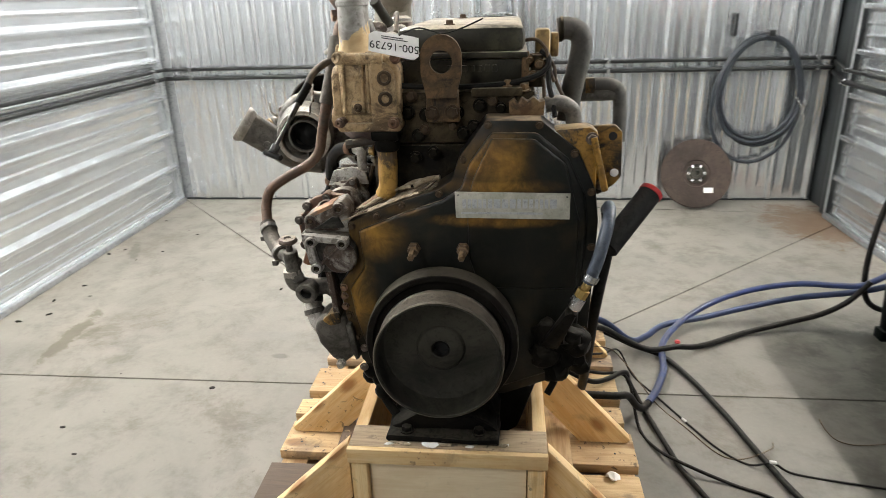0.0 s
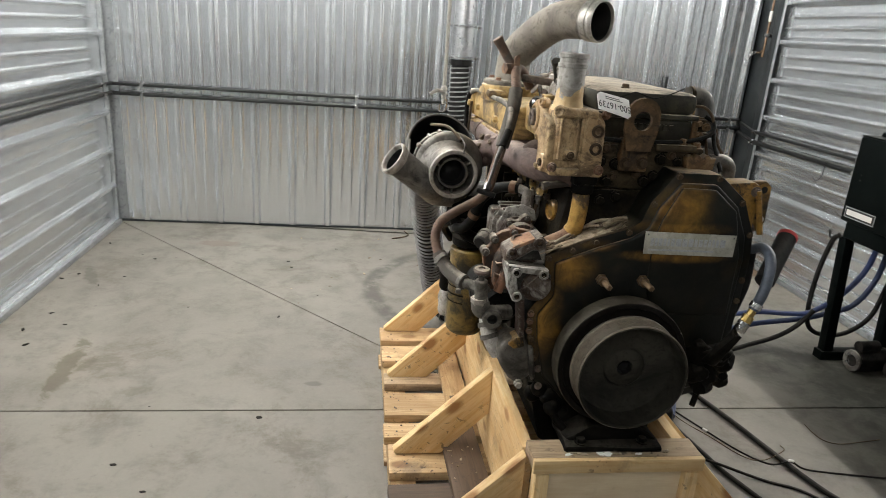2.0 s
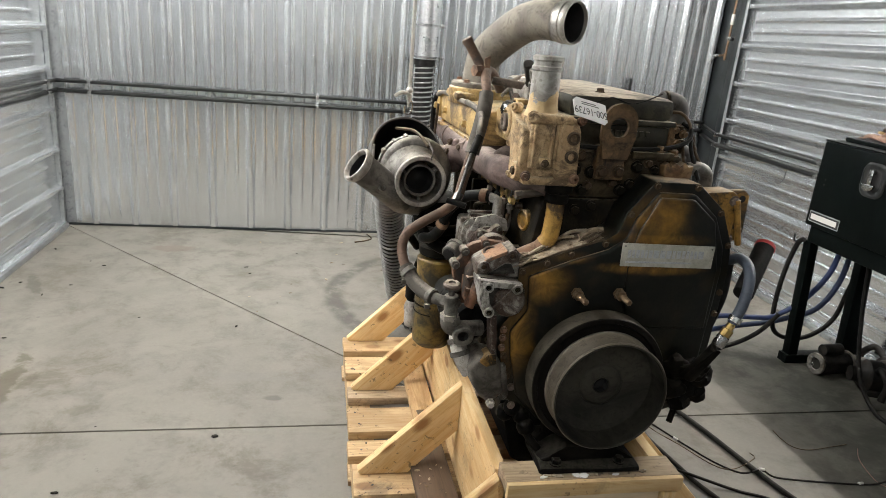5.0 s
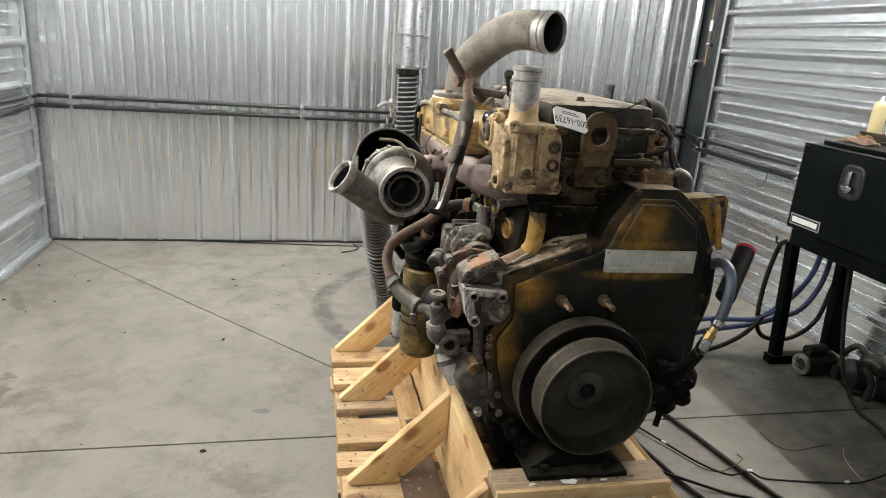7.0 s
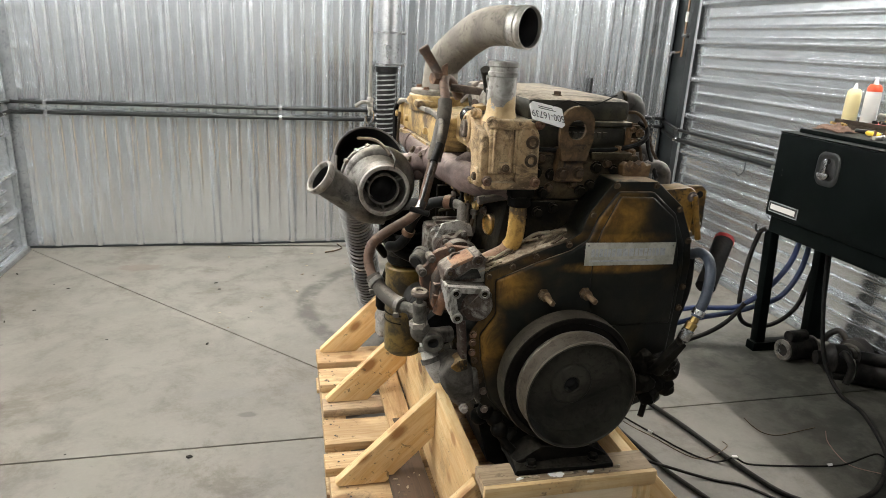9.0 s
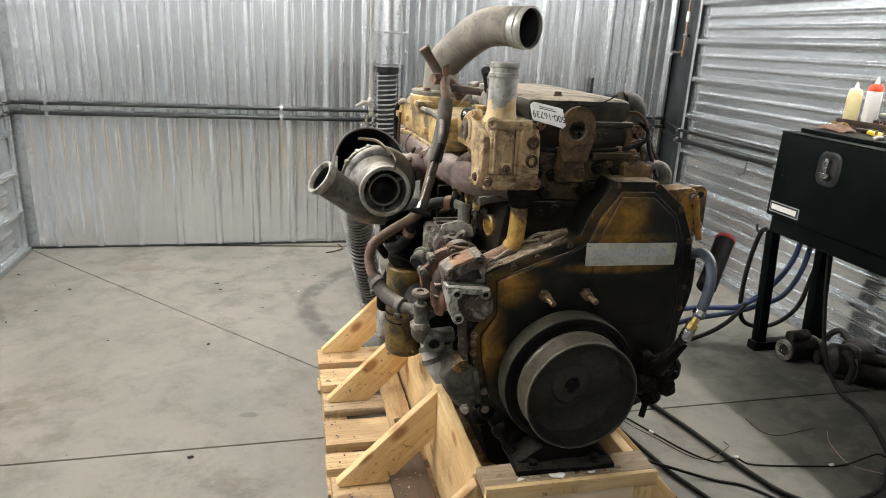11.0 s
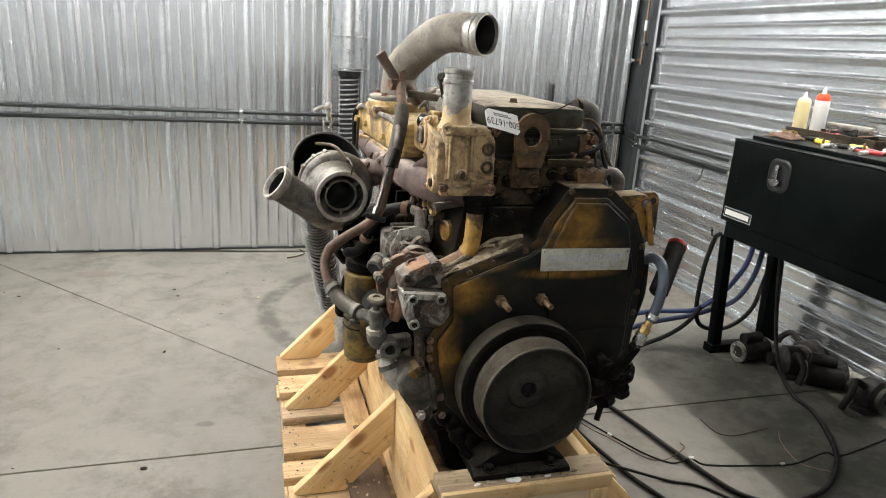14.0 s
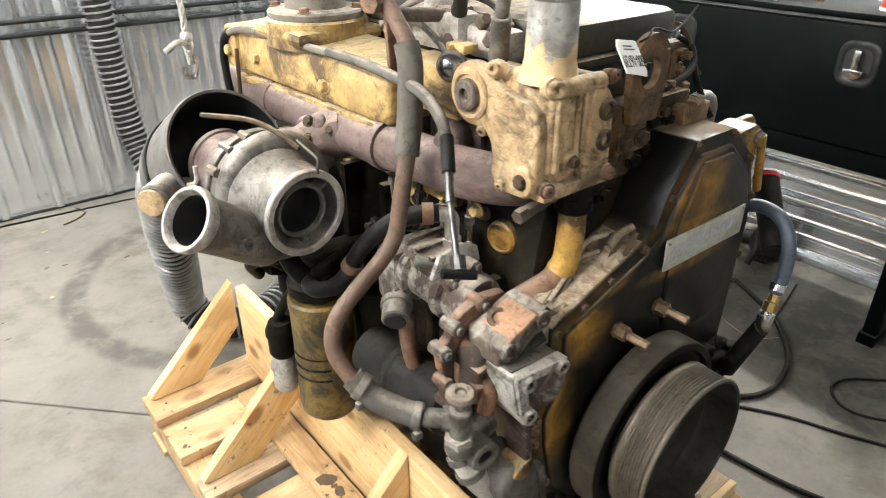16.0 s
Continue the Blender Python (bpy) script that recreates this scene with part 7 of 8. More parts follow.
for z, w in ((0.735, 0.006), (0.705, 0.004), (0.765, 0.004)):
    bm = B()
    n0, n1 = 150, 215
    pts = [(FX + 0.0725 * math.cos(radians(a)), FY + 0.0725 * math.sin(radians(a)), z) for a in range(n0 + 10, n1 + 40, 6)]
    sweep(bm, pts, w * 0.5, 5, 0)
    part("print_band", bm, black_oily, filt)
bm = B()
lathe(bm, (FX, FY, 0.917), (0, 0, 1), [(0, 0), (0.066, 0), (0.070, 0.01), (0.070, 0.03), (0.05, 0.045), (0.05, 0.08), (0, 0.085)], 30)
box(bm, (FX - 0.02, FY - 0.05, 0.93), (-0.17, FY + 0.06, 1.00), 0.012)
sweep(bm, [(FX - 0.03, FY - 0.04, 0.96), (FX - 0.05, FY - 0.07, 0.99), (FX - 0.02, FY - 0.09, 1.02), (FX + 0.06, FY - 0.07, 1.03)], 0.017, 10)
sweep(bm, [(FX + 0.0, FY + 0.05, 0.98), (FX - 0.06, FY + 0.10, 0.97), (FX - 0.08, FY + 0.18, 0.93), (FX - 0.04, FY + 0.24, 0.86)], 0.015, 10)
part("filter_head", bm, black_oily, E_, "oily black filter head and hoses")
for dx, dy, z, r, h, m in ((-0.058, 0.118, 0.585, 0.031, 0.105, alu), (-0.056, 0.118, 0.690, 0.034, 0.10, black_oily), (0.05, 0.20, 0.63, 0.05, 0.30, black_oily)):
    bm = lathe(B(), (FX + dx, FY + dy, z), (0, 0, 1), [(0, 0), (r * 0.8, 0), (r, 0.012), (r, h * 0.6), (r * 1.1, h * 0.62), (r * 1.1, h * 0.75), (r * 0.8, h), (0, h)], 24)
    part("fuel_bowl", bm, m, E_)
part("fuel_hose", sweep(B(), [(-0.36, 0.78, 0.78), (-0.38, 0.74, 0.80), (-0.375, 0.70, 0.86), (-0.34, 0.68, 0.92)], 0.012, 10), black_oily, E_)
part("fuel_hose", sweep(B(), [(-0.30, 0.90, 1.02), (-0.36, 0.86, 1.0), (-0.38, 0.80, 0.96), (-0.34, 0.74, 0.93)], 0.016, 10), black_oily, E_)
part("lift_pump", box(B(), (-0.36, 0.80, 0.86), (-0.20, 1.0, 1.06), 0.03), black_oily, E_)

# right side: bracket, coolant hoses and valve block
bm = B()
prism(bm, [(0.268, 1.20), (0.272, 1.306), (0.352, 1.312), (0.372, 1.30), (0.372, 1.12), (0.34, 1.10)], 0.030, 0.095, 0.008)
mb = part("mount_bracket", bm, amber_worn, E_, "yellow mounting bracket with a bolted plate")
plate2 = [(0.345, 1.305), (0.415, 1.308), (0.432, 1.292), (0.436, 1.185), (0.420, 1.165), (0.385, 1.140), (0.345, 1.150)]
bm = prism(B(), plate2, 0.072, 0.090, 0.005)
pl = part("mount_plate", bm, amber_worn, E_, "brown steel plate with two holes")
for x, z in ((0.410, 1.282), (0.418, 1.195)):
    bm = lathe(B(), (x, 0.0715, z), (0, -1, 0), [(0, 0), (0.010, 0), (0.010, 0.0006), (0, 0.0006)], 16)
    part("bolt_hole", bm, cone_in if z > 1.25 else paper, pl)
bm = B()
rod(bm, (0.360, 0.022, 1.29), (0.392, 0.022, 1.165), 0.0085, n=12)
part("tie_rod", bm, amber_worn, mb)
bolts(mb, [(0.358, 0.030, 1.285), (0.388, 0.068, 1.168)], (0, -1, 0), r=0.011, h=0.012, material=grime_rust)
bm = B()
prism(bm, [(0.172, 1.330), (0.168, 1.358), (0.180, 1.368), (0.190, 1.356), (0.198, 1.372), (0.212, 1.362), (0.226, 1.374), (0.240, 1.360), (0.252, 1.366), (0.250, 1.330)], 0.085, 0.128, 0.003)
for v in bm.verts:
    v.co += noise.noise_vector(v.co * 45) * 0.004
part("head_bracket", bm, bracket_rust, E_, "ragged rusty bracket over the gear cover")
part("coolant_hose", sweep(B(), [(0.295, 0.40, 1.505), (0.325, 0.40, 1.507), (0.352, 0.40, 1.495), (0.362, 0.40, 1.462), (0.352, 0.40, 1.40), (0.338, 0.40, 1.33), (0.33, 0.39, 1.26)], 0.029, 18, 7), rubber, E_, "thick grey coolant hose")
part("coolant_pipe", sweep(B(), [(0.335, 0.50, 1.335), (0.42, 0.51, 1.345), (0.468, 0.515, 1.340), (0.487, 0.515, 1.315), (0.492, 0.51, 1.26), (0.49, 0.49, 1.18)], 0.020, 14, 7), rubber, E_, "dark bent coolant pipe")
part("pipe_union", lathe(B(), (0.385, 0.506, 1.341), (1, 0.05, 0.03), [(0.019, 0), (0.026, 0.002), (0.026, 0.028), (0.019, 0.030)], 6), amber_worn, E_, "worn yellow pipe union")
bm = rod(B(), (0.37, 0.505, 1.315), (0.505, 0.52, 1.315), 0.018, n=14)
part("cross_pipe", bm, alu_grey, E_)
part("small_hose", sweep(B(), [(0.255, 0.12, 1.348), (0.290, 0.12, 1.352), (0.318, 0.125, 1.335), (0.325, 0.13, 1.30)], 0.019, 12, 6), alu_grey, E_, "short grey elbow pipe")
bm = B()
box(bm, (0.235, 0.30, 1.42), (0.272, 0.36, 1.512), 0.008)
box(bm, (0.276, 0.33, 1.44), (0.296, 0.38, 1.50), 0.005)
part("valve_block", bm, yellow, E_, "small yellow valve block")
bm = B()
rod(bm, (0.298, 0.40, 1.505), (0.312, 0.40, 1.505), 0.033, n=20)
part("hose_flange", bm, block_iron, E_)
part("wire_loom", sweep(B(), [(-0.085, 0.10, 1.40), (0.0, 0.11, 1.395), (0.09, 0.115, 1.395), (0.18, 0.12, 1.402), (0.245, 0.13, 1.422), (0.262, 0.15, 1.452), (0.245, 0.17, 1.468)], 0.0068, 8, 6), black_rubber, E_, "black wiring loom")
part("wire_loom", sweep(B(), [(0.262, 0.15, 1.45), (0.262, 0.13, 1.40), (0.272, 0.11, 1.355), (0.276, 0.09, 1.325)], 0.006, 8, 6), black_rubber, E_)
bm = B()
box(bm, (0.205, 0.15, 1.385), (0.255, 0.25, 1.425), 0.008)
rod(bm, (0.235, 0.17, 1.42), (0.235, 0.17, 1.46), 0.015, n=12)
rod(bm, (0.262, 0.22, 1.40), (0.262, 0.22, 1.445), 0.012, n=12)
box(bm, (0.08, 0.10, 1.372), (0.20, 0.15, 1.392), 0.004)
part("injector_wiring", bm, head_iron, E_)

# oily pump low on the right
bm = B()
lathe(bm, (0.305, 0.04, 0.755), (0.0, -1, 0), [(0, 0), (0.072, 0), (0.072, 0.035), (0.060, 0.045), (0.035, 0.06), (0, 0.06)], 26)
def lumpy(bm):
    for v in bm.verts:
        v.co += noise.noise_vector(v.co * 38) * 0.015
    return bm


oily = part("oily_pump", lumpy(bm), black_oily, E_, "oil-caked black pump")
for p, r in (((0.27, 0.0, 0.80), 0.040), ((0.345, -0.01, 0.785), 0.036), ((0.345, 0.0, 0.72), 0.034), ((0.29, -0.01, 0.70), 0.032), ((0.325, -0.03, 0.81), 0.030), ((0.265, -0.01, 0.745), 0.036)):
    bm = B()
    bmesh.ops.create_icosphere(bm, subdivisions=3, radius=r, matrix=Matrix.Translation(p) @ Matrix.Diagonal((1, 0.8, 1, 1)))
    part("casting_lobe", lumpy(bm), black_oily, oily)
part("inlet_stub", lumpy(rod(B(), (0.270, -0.055, 0.80), (0.317, -0.088, 0.908), 0.019, n=14)), black_oily, oily)
part("side_stub", lumpy(rod(B(), (0.262, -0.01, 0.80), (0.315, -0.045, 0.815), 0.018, n=12)), black_oily, oily)
bm = B()
rod(bm, (0.292, 0.0, 0.665), (0.272, -0.02, 0.635), 0.009, n=12)
part("drain_stub", bm, black_oily, E_)
bm = B()
rod(bm, (0.393, -0.045, 1.045), (0.503, 0.055, 1.150), 0.027, n=22)
fl = part("filler_tube", bm, black_rubber, E_, "black filler tube with a red rim")
dv = (Vector((0.503, 0.055, 1.150)) - Vector((0.393, -0.045, 1.045))).normalized()
bm = ring(B(), Vector((0.503, 0.055, 1.150)), dv, 0.020, 0.0285, -0.006, 0.006, 24)
part("red_rim", bm, red_plastic, fl, "red rubber rim")

# hose at the right with brass couplings
t = thing("test_hose", (0.315, -0.088, 0.90), "blue-grey air hose with brass coupling on the engine", "hose")
h0 = Vector((0.315, -0.088, 0.902))
h1 = Vector((0.356, -0.084, 0.985))
d = (h1 - h0).normalized()
bm = lathe(B(), h0 + d * 0.012, d, [(0, 0), (0.014, 0), (0.017, 0.004), (0.017, 0.03), (0.013, 0.034), (0, 0.034)], 14)
part("steel_coupler", bm, steel, t, "bright steel coupler")
bm = lathe(B(), h0 + d * 0.045, d, [(0, 0), (0.015, 0), (0.0155, 0.02), (0.011, 0.022), (0.011, 0.045), (0, 0.045)], 8)
part("brass_fitting", bm, brass, t, "brass fitting")
part("hose", sweep(B(), [h0 + d * 0.085, (0.370, -0.084, 1.030), (0.386, -0.068, 1.088), (0.397, -0.035, 1.122), (0.403, 0.015, 1.128), (0.405, 0.065, 1.105)], 0.0145, 16, 8), bluegrey_rubber, t)
bm = ring(B(), h0 + d * 0.098, d, 0.0145, 0.0175, -0.008, 0.008, 20)
part("hose_clamp", bm, steel, t)
part("lower_hose", sweep(B(), [(0.405, 0.062, 1.108), (0.410, 0.066, 1.07), (0.413, 0.07, 0.99), (0.402, 0.09, 0.88), (0.396, 0.12, 0.78), (0.402, 0.26, 0.55), (0.420, 0.48, 0.33), (0.430, 0.62, 0.222), (0.455, 0.66, 0.192), (0.515, 0.664, 0.187), (0.575, 0.662, 0.188), (0.625, 0.70, 0.165), (0.675, 0.77, 0.075), (0.715, 0.83, 0.024), (0.76, 0.90, 0.017)], 0.0145, 12, 8), black_rubber, t, "black rubber hose")

# paper tag with its wire
t = thing("paper_tag", (-0.09, 0.04, 1.50), "creased white paper tag with an upside-down stock number", "tag")
TQ = Matrix.Translation((-0.0865, 0.034, 1.497)) @ Matrix.Rotation(radians(11), 4, "Y") @ Matrix.Rotation(radians(20), 4, "Z") @ Matrix.Rotation(radians(-36), 4, "X")
bm = B()
outl = [(-0.058, -0.022), (-0.058, 0.018), (-0.046, 0.028), (0.040, 0.028), (0.056, 0.026), (0.056, -0.020), (0.044, -0.030), (0.0, -0.026)]
prism(bm, outl, -0.0008, 0.0008, 0)
bmesh.ops.transform(bm, matrix=TQ, verts=bm.verts[:])
card = part("card", bm, paper, t)
txt = bpy.data.curves.new("stock_number", "FONT")
txt.body, txt.size, txt.align_x, txt.align_y, txt.extrude = "500-16739", 0.0265, "CENTER", "CENTER", 0.0002
txt.materials.append(ink)
num = adopt(new("stock_number", txt), t)
num.matrix_basis = TQ @ Matrix.Translation((0.0, -0.0014, -0.004)) @ Matrix.Rotation(radians(90), 4, "X") @ Matrix.Rotation(radians(180), 4, "Z")
bm = B()
for x0, x1, z in ((-0.03, 0.03, 0.012), (-0.03, 0.02, 0.017)):
    box(bm, (x0, -0.0014, z), (x1, -0.0011, z + 0.0022), 0, TQ)
part("print_bar", bm, ink, t)
part("tie_wire", sweep(B(), [(-0.075, 0.033, 1.518), (-0.060, 0.03, 1.524), (-0.03, 0.04, 1.532), (0.02, 0.045, 1.520), (0.06, 0.05, 1.528), (0.11, 0.06, 1.548)], 0.0018, 6, 6), black_rubber, t, "thin black tie wire")


# small hardware on the block and head
for y in (0.24, 0.33, 0.50, 0.66, 0.82):
    bolt(E_, (-0.192, y, 1.213), (-1, -0.1, 0), r=0.011, h=0.014, material=yellow)
for p, r, m in (((-0.06, 0.108, 1.225), 0.012, block_iron), ((-0.015, 0.108, 1.238), 0.012, block_iron), ((0.035, 0.108, 1.305), 0.010, dark_rust), ((-0.065, 0.108, 1.375), 0.011, dark_rust),
                ((0.085, 0.108, 1.302), 0.012, block_iron), ((0.130, 0.108, 1.362), 0.010, dark_rust), ((0.150, 0.108, 1.345), 0.010, block_iron), ((-0.035, 0.108, 1.295), 0.010, dark_rust)):
    bolt(E_, p, (0, -1, 0), r=r, h=0.013, material=m)
for a, b in (((0.222, 1.40), (0.252, 1.352)), ((0.250, 1.425), (0.300, 1.360)), ((0.232, 1.46), (0.275, 1.40))):
    line = [(a[0] - 0.04, 0.19, a[1] + 0.03), (a[0], 0.17, a[1] + 0.034), (a[0] + 0.024, 0.155, a[1] + 0.01), (a[0] + 0.030, 0.145, a[1] - 0.025), (b[0], 0.13, b[1])]
    part("fuel_line", sweep(B(), line, 0.0045, 8, 6), dark_rust, E_, "thin bent fuel line")
for p, d, r in (((0.222, 0.148, 1.412), (0, -1, 0.2), 0.010), ((0.240, 0.150, 1.440), (0, -1, 0), 0.009), ((0.215, 0.15, 1.45), (0, -1, 0), 0.008), ((0.205, 0.12, 1.385), (0, -0.3, 1), 0.011), ((0.165, 0.12, 1.392), (0, 0, 1), 0.010)):
    bolt(E_, p, d, r=r, h=0.016, material=eye_mat)
part("edge_strip", box(B(), (0.198, 0.146, 1.388), (0.216, 0.156, 1.470), 0.003), eye_mat, E_, "yellow-brown upright strip")
bm = B()
sweep(bm, [(-0.20, 0.25, 1.17), (-0.215, 0.24, 1.12), (-0.235, 0.22, 1.10)], 0.006, 8, 5)
part("oil_line", bm, dark_rust, E_, "thin oil line")
bm = B()
sweep(bm, [(-0.19, 0.40, 1.10), (-0.24, 0.40, 1.12), (-0.27, 0.37, 1.16), (-0.25, 0.33, 1.18)], 0.007, 8, 5)
part("oil_line", bm, block_iron, E_, "thin oil line")
for y in (0.30, 0.42, 0.56):
    part("side_fitting", lathe(B(), (-0.195, y, 1.065), (-1, -0.1, 0), [(0, 0), (0.017, 0), (0.017, 0.012), (0.011, 0.014), (0.011, 0.03), (0, 0.031)], 6), grime_rust, E_)


# ---------------------------------------------------------------- tool chest by the east wall
CX0, CX1, CY0, CY1, CZ0, CZ1 = 1.868, 2.33, 0.02, 1.515, 0.835, 1.285
t = chest = thing("tool_chest", (2.1, 0.77, CZ0), "black powder-coated tool chest with two chrome latches", "tool chest")
bm = B()
box(bm, (CX0 + 0.012, CY0, CZ0), (CX1, CY1, CZ1 - 0.004), 0.006)
part("body", bm, black_coat, chest)
door = part("door", box(B(), (CX0 - 0.004, CY0 - 0.003, CZ0 - 0.004), (CX0 + 0.010, CY1 + 0.003, CZ1 - 0.006), 0.004), black_coat, chest, "drop-down black door")
bm = B()
box(bm, (CX0 - 0.008, CY0 - 0.006, CZ1 - 0.004), (CX1 + 0.004, CY1 + 0.004, CZ1 + 0.004), 0.003)
part("lid", bm, black_coat, chest)
bm = B()
box(bm, (CX0 + 0.06, CY0, CZ1 + 0.0045), (CX1, CY1 - 0.05, CZ1 + 0.028), 0.004)
part("top_tray", bm, black_coat, chest)


def latch(y, z):
    """A dished oval recess with a folding chrome handle whose lower end is a half-round paddle."""
    x = CX0 - 0.004
    side = lambda u, v, w: (x - w, u, v)
    corners = ((1, 1, 0), (-1, 1, 90), (-1, -1, 180), (1, -1, 270))
    rim = [(y + 0.026 * sx + 0.048 * math.cos(radians(a0 + 15 * k)), z + 0.034 * sz + 0.050 * math.sin(radians(a0 + 15 * k))) for sx, sz, a0 in corners for k in range(7)]
    bm = B()
    loops = [[bm.verts.new(side(y + (py - y) * f, z + (pz - z) * f, w)) for py, pz in rim] for f, w in ((1.0, 0.0006), (0.96, 0.0040), (0.88, 0.0062), (0.76, 0.0050), (0.64, 0.0015))]
    for a, b in zip(loops, loops[1:]):
        for k in range(len(a)):
            l = (k + 1) % len(a)
            bm.faces.new((a[k], a[l], b[l], b[k]))
    pan = part("latch", bm, worn_coat, door, "dished latch recess with a rubbed rim", angle=60)
    # flat black sheet standing for the shade of a deep recess
    bm = B()
    prism(bm, [(y + (py - y) * 0.66, z + (pz - z) * 0.66) for py, pz in rim], 0.0008, 0.0018, 0, side)
    part("latch_floor", bm, cone_in, pan)
    bm = B()
    rod(bm, (x - 0.002, y, z + 0.040), (x - 0.024, y, z + 0.040), 0.013, n=14)
    box(bm, (x - 0.026, y - 0.0125, z - 0.030), (x - 0.016, y + 0.0125, z + 0.052), 0.004)
    prism(bm, [(y - 0.037, z - 0.018), (y + 0.037, z - 0.018), (y + 0.035, z - 0.032), (y + 0.026, z - 0.045), (y + 0.010, z - 0.053), (y - 0.010, z - 0.053), (y - 0.026, z - 0.045), (y - 0.035, z - 0.032)], 0.016, 0.030, 0.004, side)
    part("handle", bm, chrome, door, "chrome folding handle")


latch(1.155, 1.150)
latch(0.405, 1.145)
bm = B()
box(bm, (CX0 - 0.0065, 1.283, 0.855), (CX0 - 0.0045, 1.497, 0.912), 0.0)
plate = part("name_plate", bm, trim_mat, chest, "small grey maker's plate")
bm = B()
box(bm, (CX0 - 0.0075, 1.288, 0.860), (CX0 - 0.0066, 1.492, 0.907), 0.0)
part("plate_field", bm, ink, plate)
bm = B()
box(bm, (CX0 - 0.0085, 1.300, 0.870), (CX0 - 0.0076, 1.482, 0.898), 0.0)
part("plate_bar", bm, white_plastic, plate, "plain white bar")
for dz in (0.0, 0.028):
    bm = lathe(B(), (CX0 - 0.004, 1.452, 1.06 + dz), (-1, 0, 0), [(0, 0), (0.004, 0), (0.003, 0.003), (0, 0.003)], 8)
    part("rivet", bm, pulley_mat, door)

t = stand = thing("chest_stand", (2.1, 0.77, 0.0), "black welded steel stand carrying the tool chest", "stand")
for lo, hi, nm in (((1.895, 0.03, 0.735), (1.945, 1.505, 0.834), "rail"), ((2.27, 0.03, 0.735), (2.32, 1.505, 0.834), "rail"),
                   ((1.946, 1.455, 0.735), (2.269, 1.505, 0.834), "rail"), ((1.946, 0.03, 0.735), (2.269, 0.08, 0.834), "rail")):
    part(nm, box(B(), lo, hi, 0.004), black_coat, stand)
for y in (1.48, 0.06):
    bm = B()
    prism(bm, [(1.90, 0.736), (1.955, 0.736), (2.015, 0.0), (1.955, 0.0)], y, y + 0.055, 0.004)
    part("leg", bm, black_coat, stand)
    bm = B()
    prism(bm, [(2.255, 0.736), (2.325, 0.736), (2.42, 0.0), (2.30, 0.0)], y, y + 0.055, 0.004)
    part("leg", bm, black_coat, stand)
    bm = B()
    box(bm, (1.935, y - 0.008, 0.0), (2.44, y + 0.062, 0.052), 0.004)
    part("foot_bar", bm, black_coat, stand)

# things on the chest
TOP = CZ1 + 0.0285
TRAY = TOP + 0.0525


def bottle(x, y, body_mat, cap_mat, tip_mat, r, h, label):
    t = thing("bottle", (x, y, TOP + 0.0305), label, "bottle")
    z = TOP + 0.0305
    h += 0.022
    bm = B()
    lathe(bm, (x, y, z), (0, 0, 1), [(0, 0), (r * 0.9, 0), (r, 0.008), (r, h * 0.62), (r * 0.93, h * 0.72), (r * 0.7, h * 0.80), (r * 0.45, h * 0.84), (0, h * 0.84)], 24)
    part("body", bm, body_mat, t)
    bm = B()
    lathe(bm, (x, y, z + h * 0.70), (0, 0, 1), [(0, 0), (r * 0.96, 0), (r * 0.98, h * 0.02), (r * 0.9, h * 0.09), (r * 0.62, h * 0.15), (0, h * 0.15)], 24)
    part("cap", bm, cap_mat, t)
    bm = B()
    lathe(bm, (x, y, z + h * 0.845), (0, 0, 1), [(0, 0), (r * 0.35, 0), (r * 0.25, h * 0.08), (r * 0.12, h * 0.15), (0, h * 0.155)], 14)
    part("nozzle", bm, tip_mat, t)
    return t


t = thing("parts_tray", (2.245, 1.20, TOP), "oily dark brown wooden tray on the tool chest", "tray")
part("base", box(B(), (2.168, 0.93, TOP), (2.328, 1.497, TOP + 0.030), 0.004), tray_wood, t)
for lo, hi in (((2.166, 0.928, TOP + 0.0303), (2.178, 1.499, TRAY)), ((2.316, 0.928, TOP + 0.0303), (2.328, 1.499, TRAY)), ((2.1785, 0.928, TOP + 0.0303), (2.3155, 0.940, TRAY))):
    part("side", box(B(), lo, hi, 0.003), tray_wood, t)
bottle(2.216, 1.458, pale_yellow, pale_yellow, white_plastic, 0.036, 0.190, "pale yellow squeeze bottle with a white nozzle")
bottle(2.272, 1.392, white_plastic, orange_red, white_plastic, 0.037, 0.225, "white spray bottle with an orange-red cap")


def rag():
    """A crumpled heap of cloth."""
    bm = B()
    n, r = 22, random.Random(8)
    g = []
    for j in range(n):
        row = []
        for i in range(n):
            u, w = i / (n - 1) * 2 - 1, j / (n - 1) * 2 - 1
            fold = noise.noise((u * 2.3, w * 2.3, 1.7)) * 0.5 + abs(noise.noise((u * 5, w * 5, 4.2))) * 0.8
            hump = max(0.0, 1 - (u * u + w * w) * 0.75)
            row.append(bm.verts.new((2.045 + u * (0.058 + 0.012 * fold), 1.352 + w * (0.088 + 0.02 * fold), TOP + 0.005 + hump * (0.012 + 0.034 * max(0.0, fold + 0.35)) + r.uniform(0, 0.002))))
        g.append(row)
    for j in range(n - 1):
        for i in range(n - 1):
            bm.faces.new((g[j][i], g[j][i + 1], g[j + 1][i + 1], g[j + 1][i]))
    ret = bmesh.ops.extrude_face_region(bm, geom=bm.faces[:])
    for w in [q for q in ret["geom"] if isinstance(q, bmesh.types.BMVert)]:
        w.co.z = max(TOP + 0.0005, w.co.z - 0.0035)
    return bm


tagged(part("shop_rag", rag(), cloth, angle=80), "crumpled brown shop rag on the tool chest", "rag")


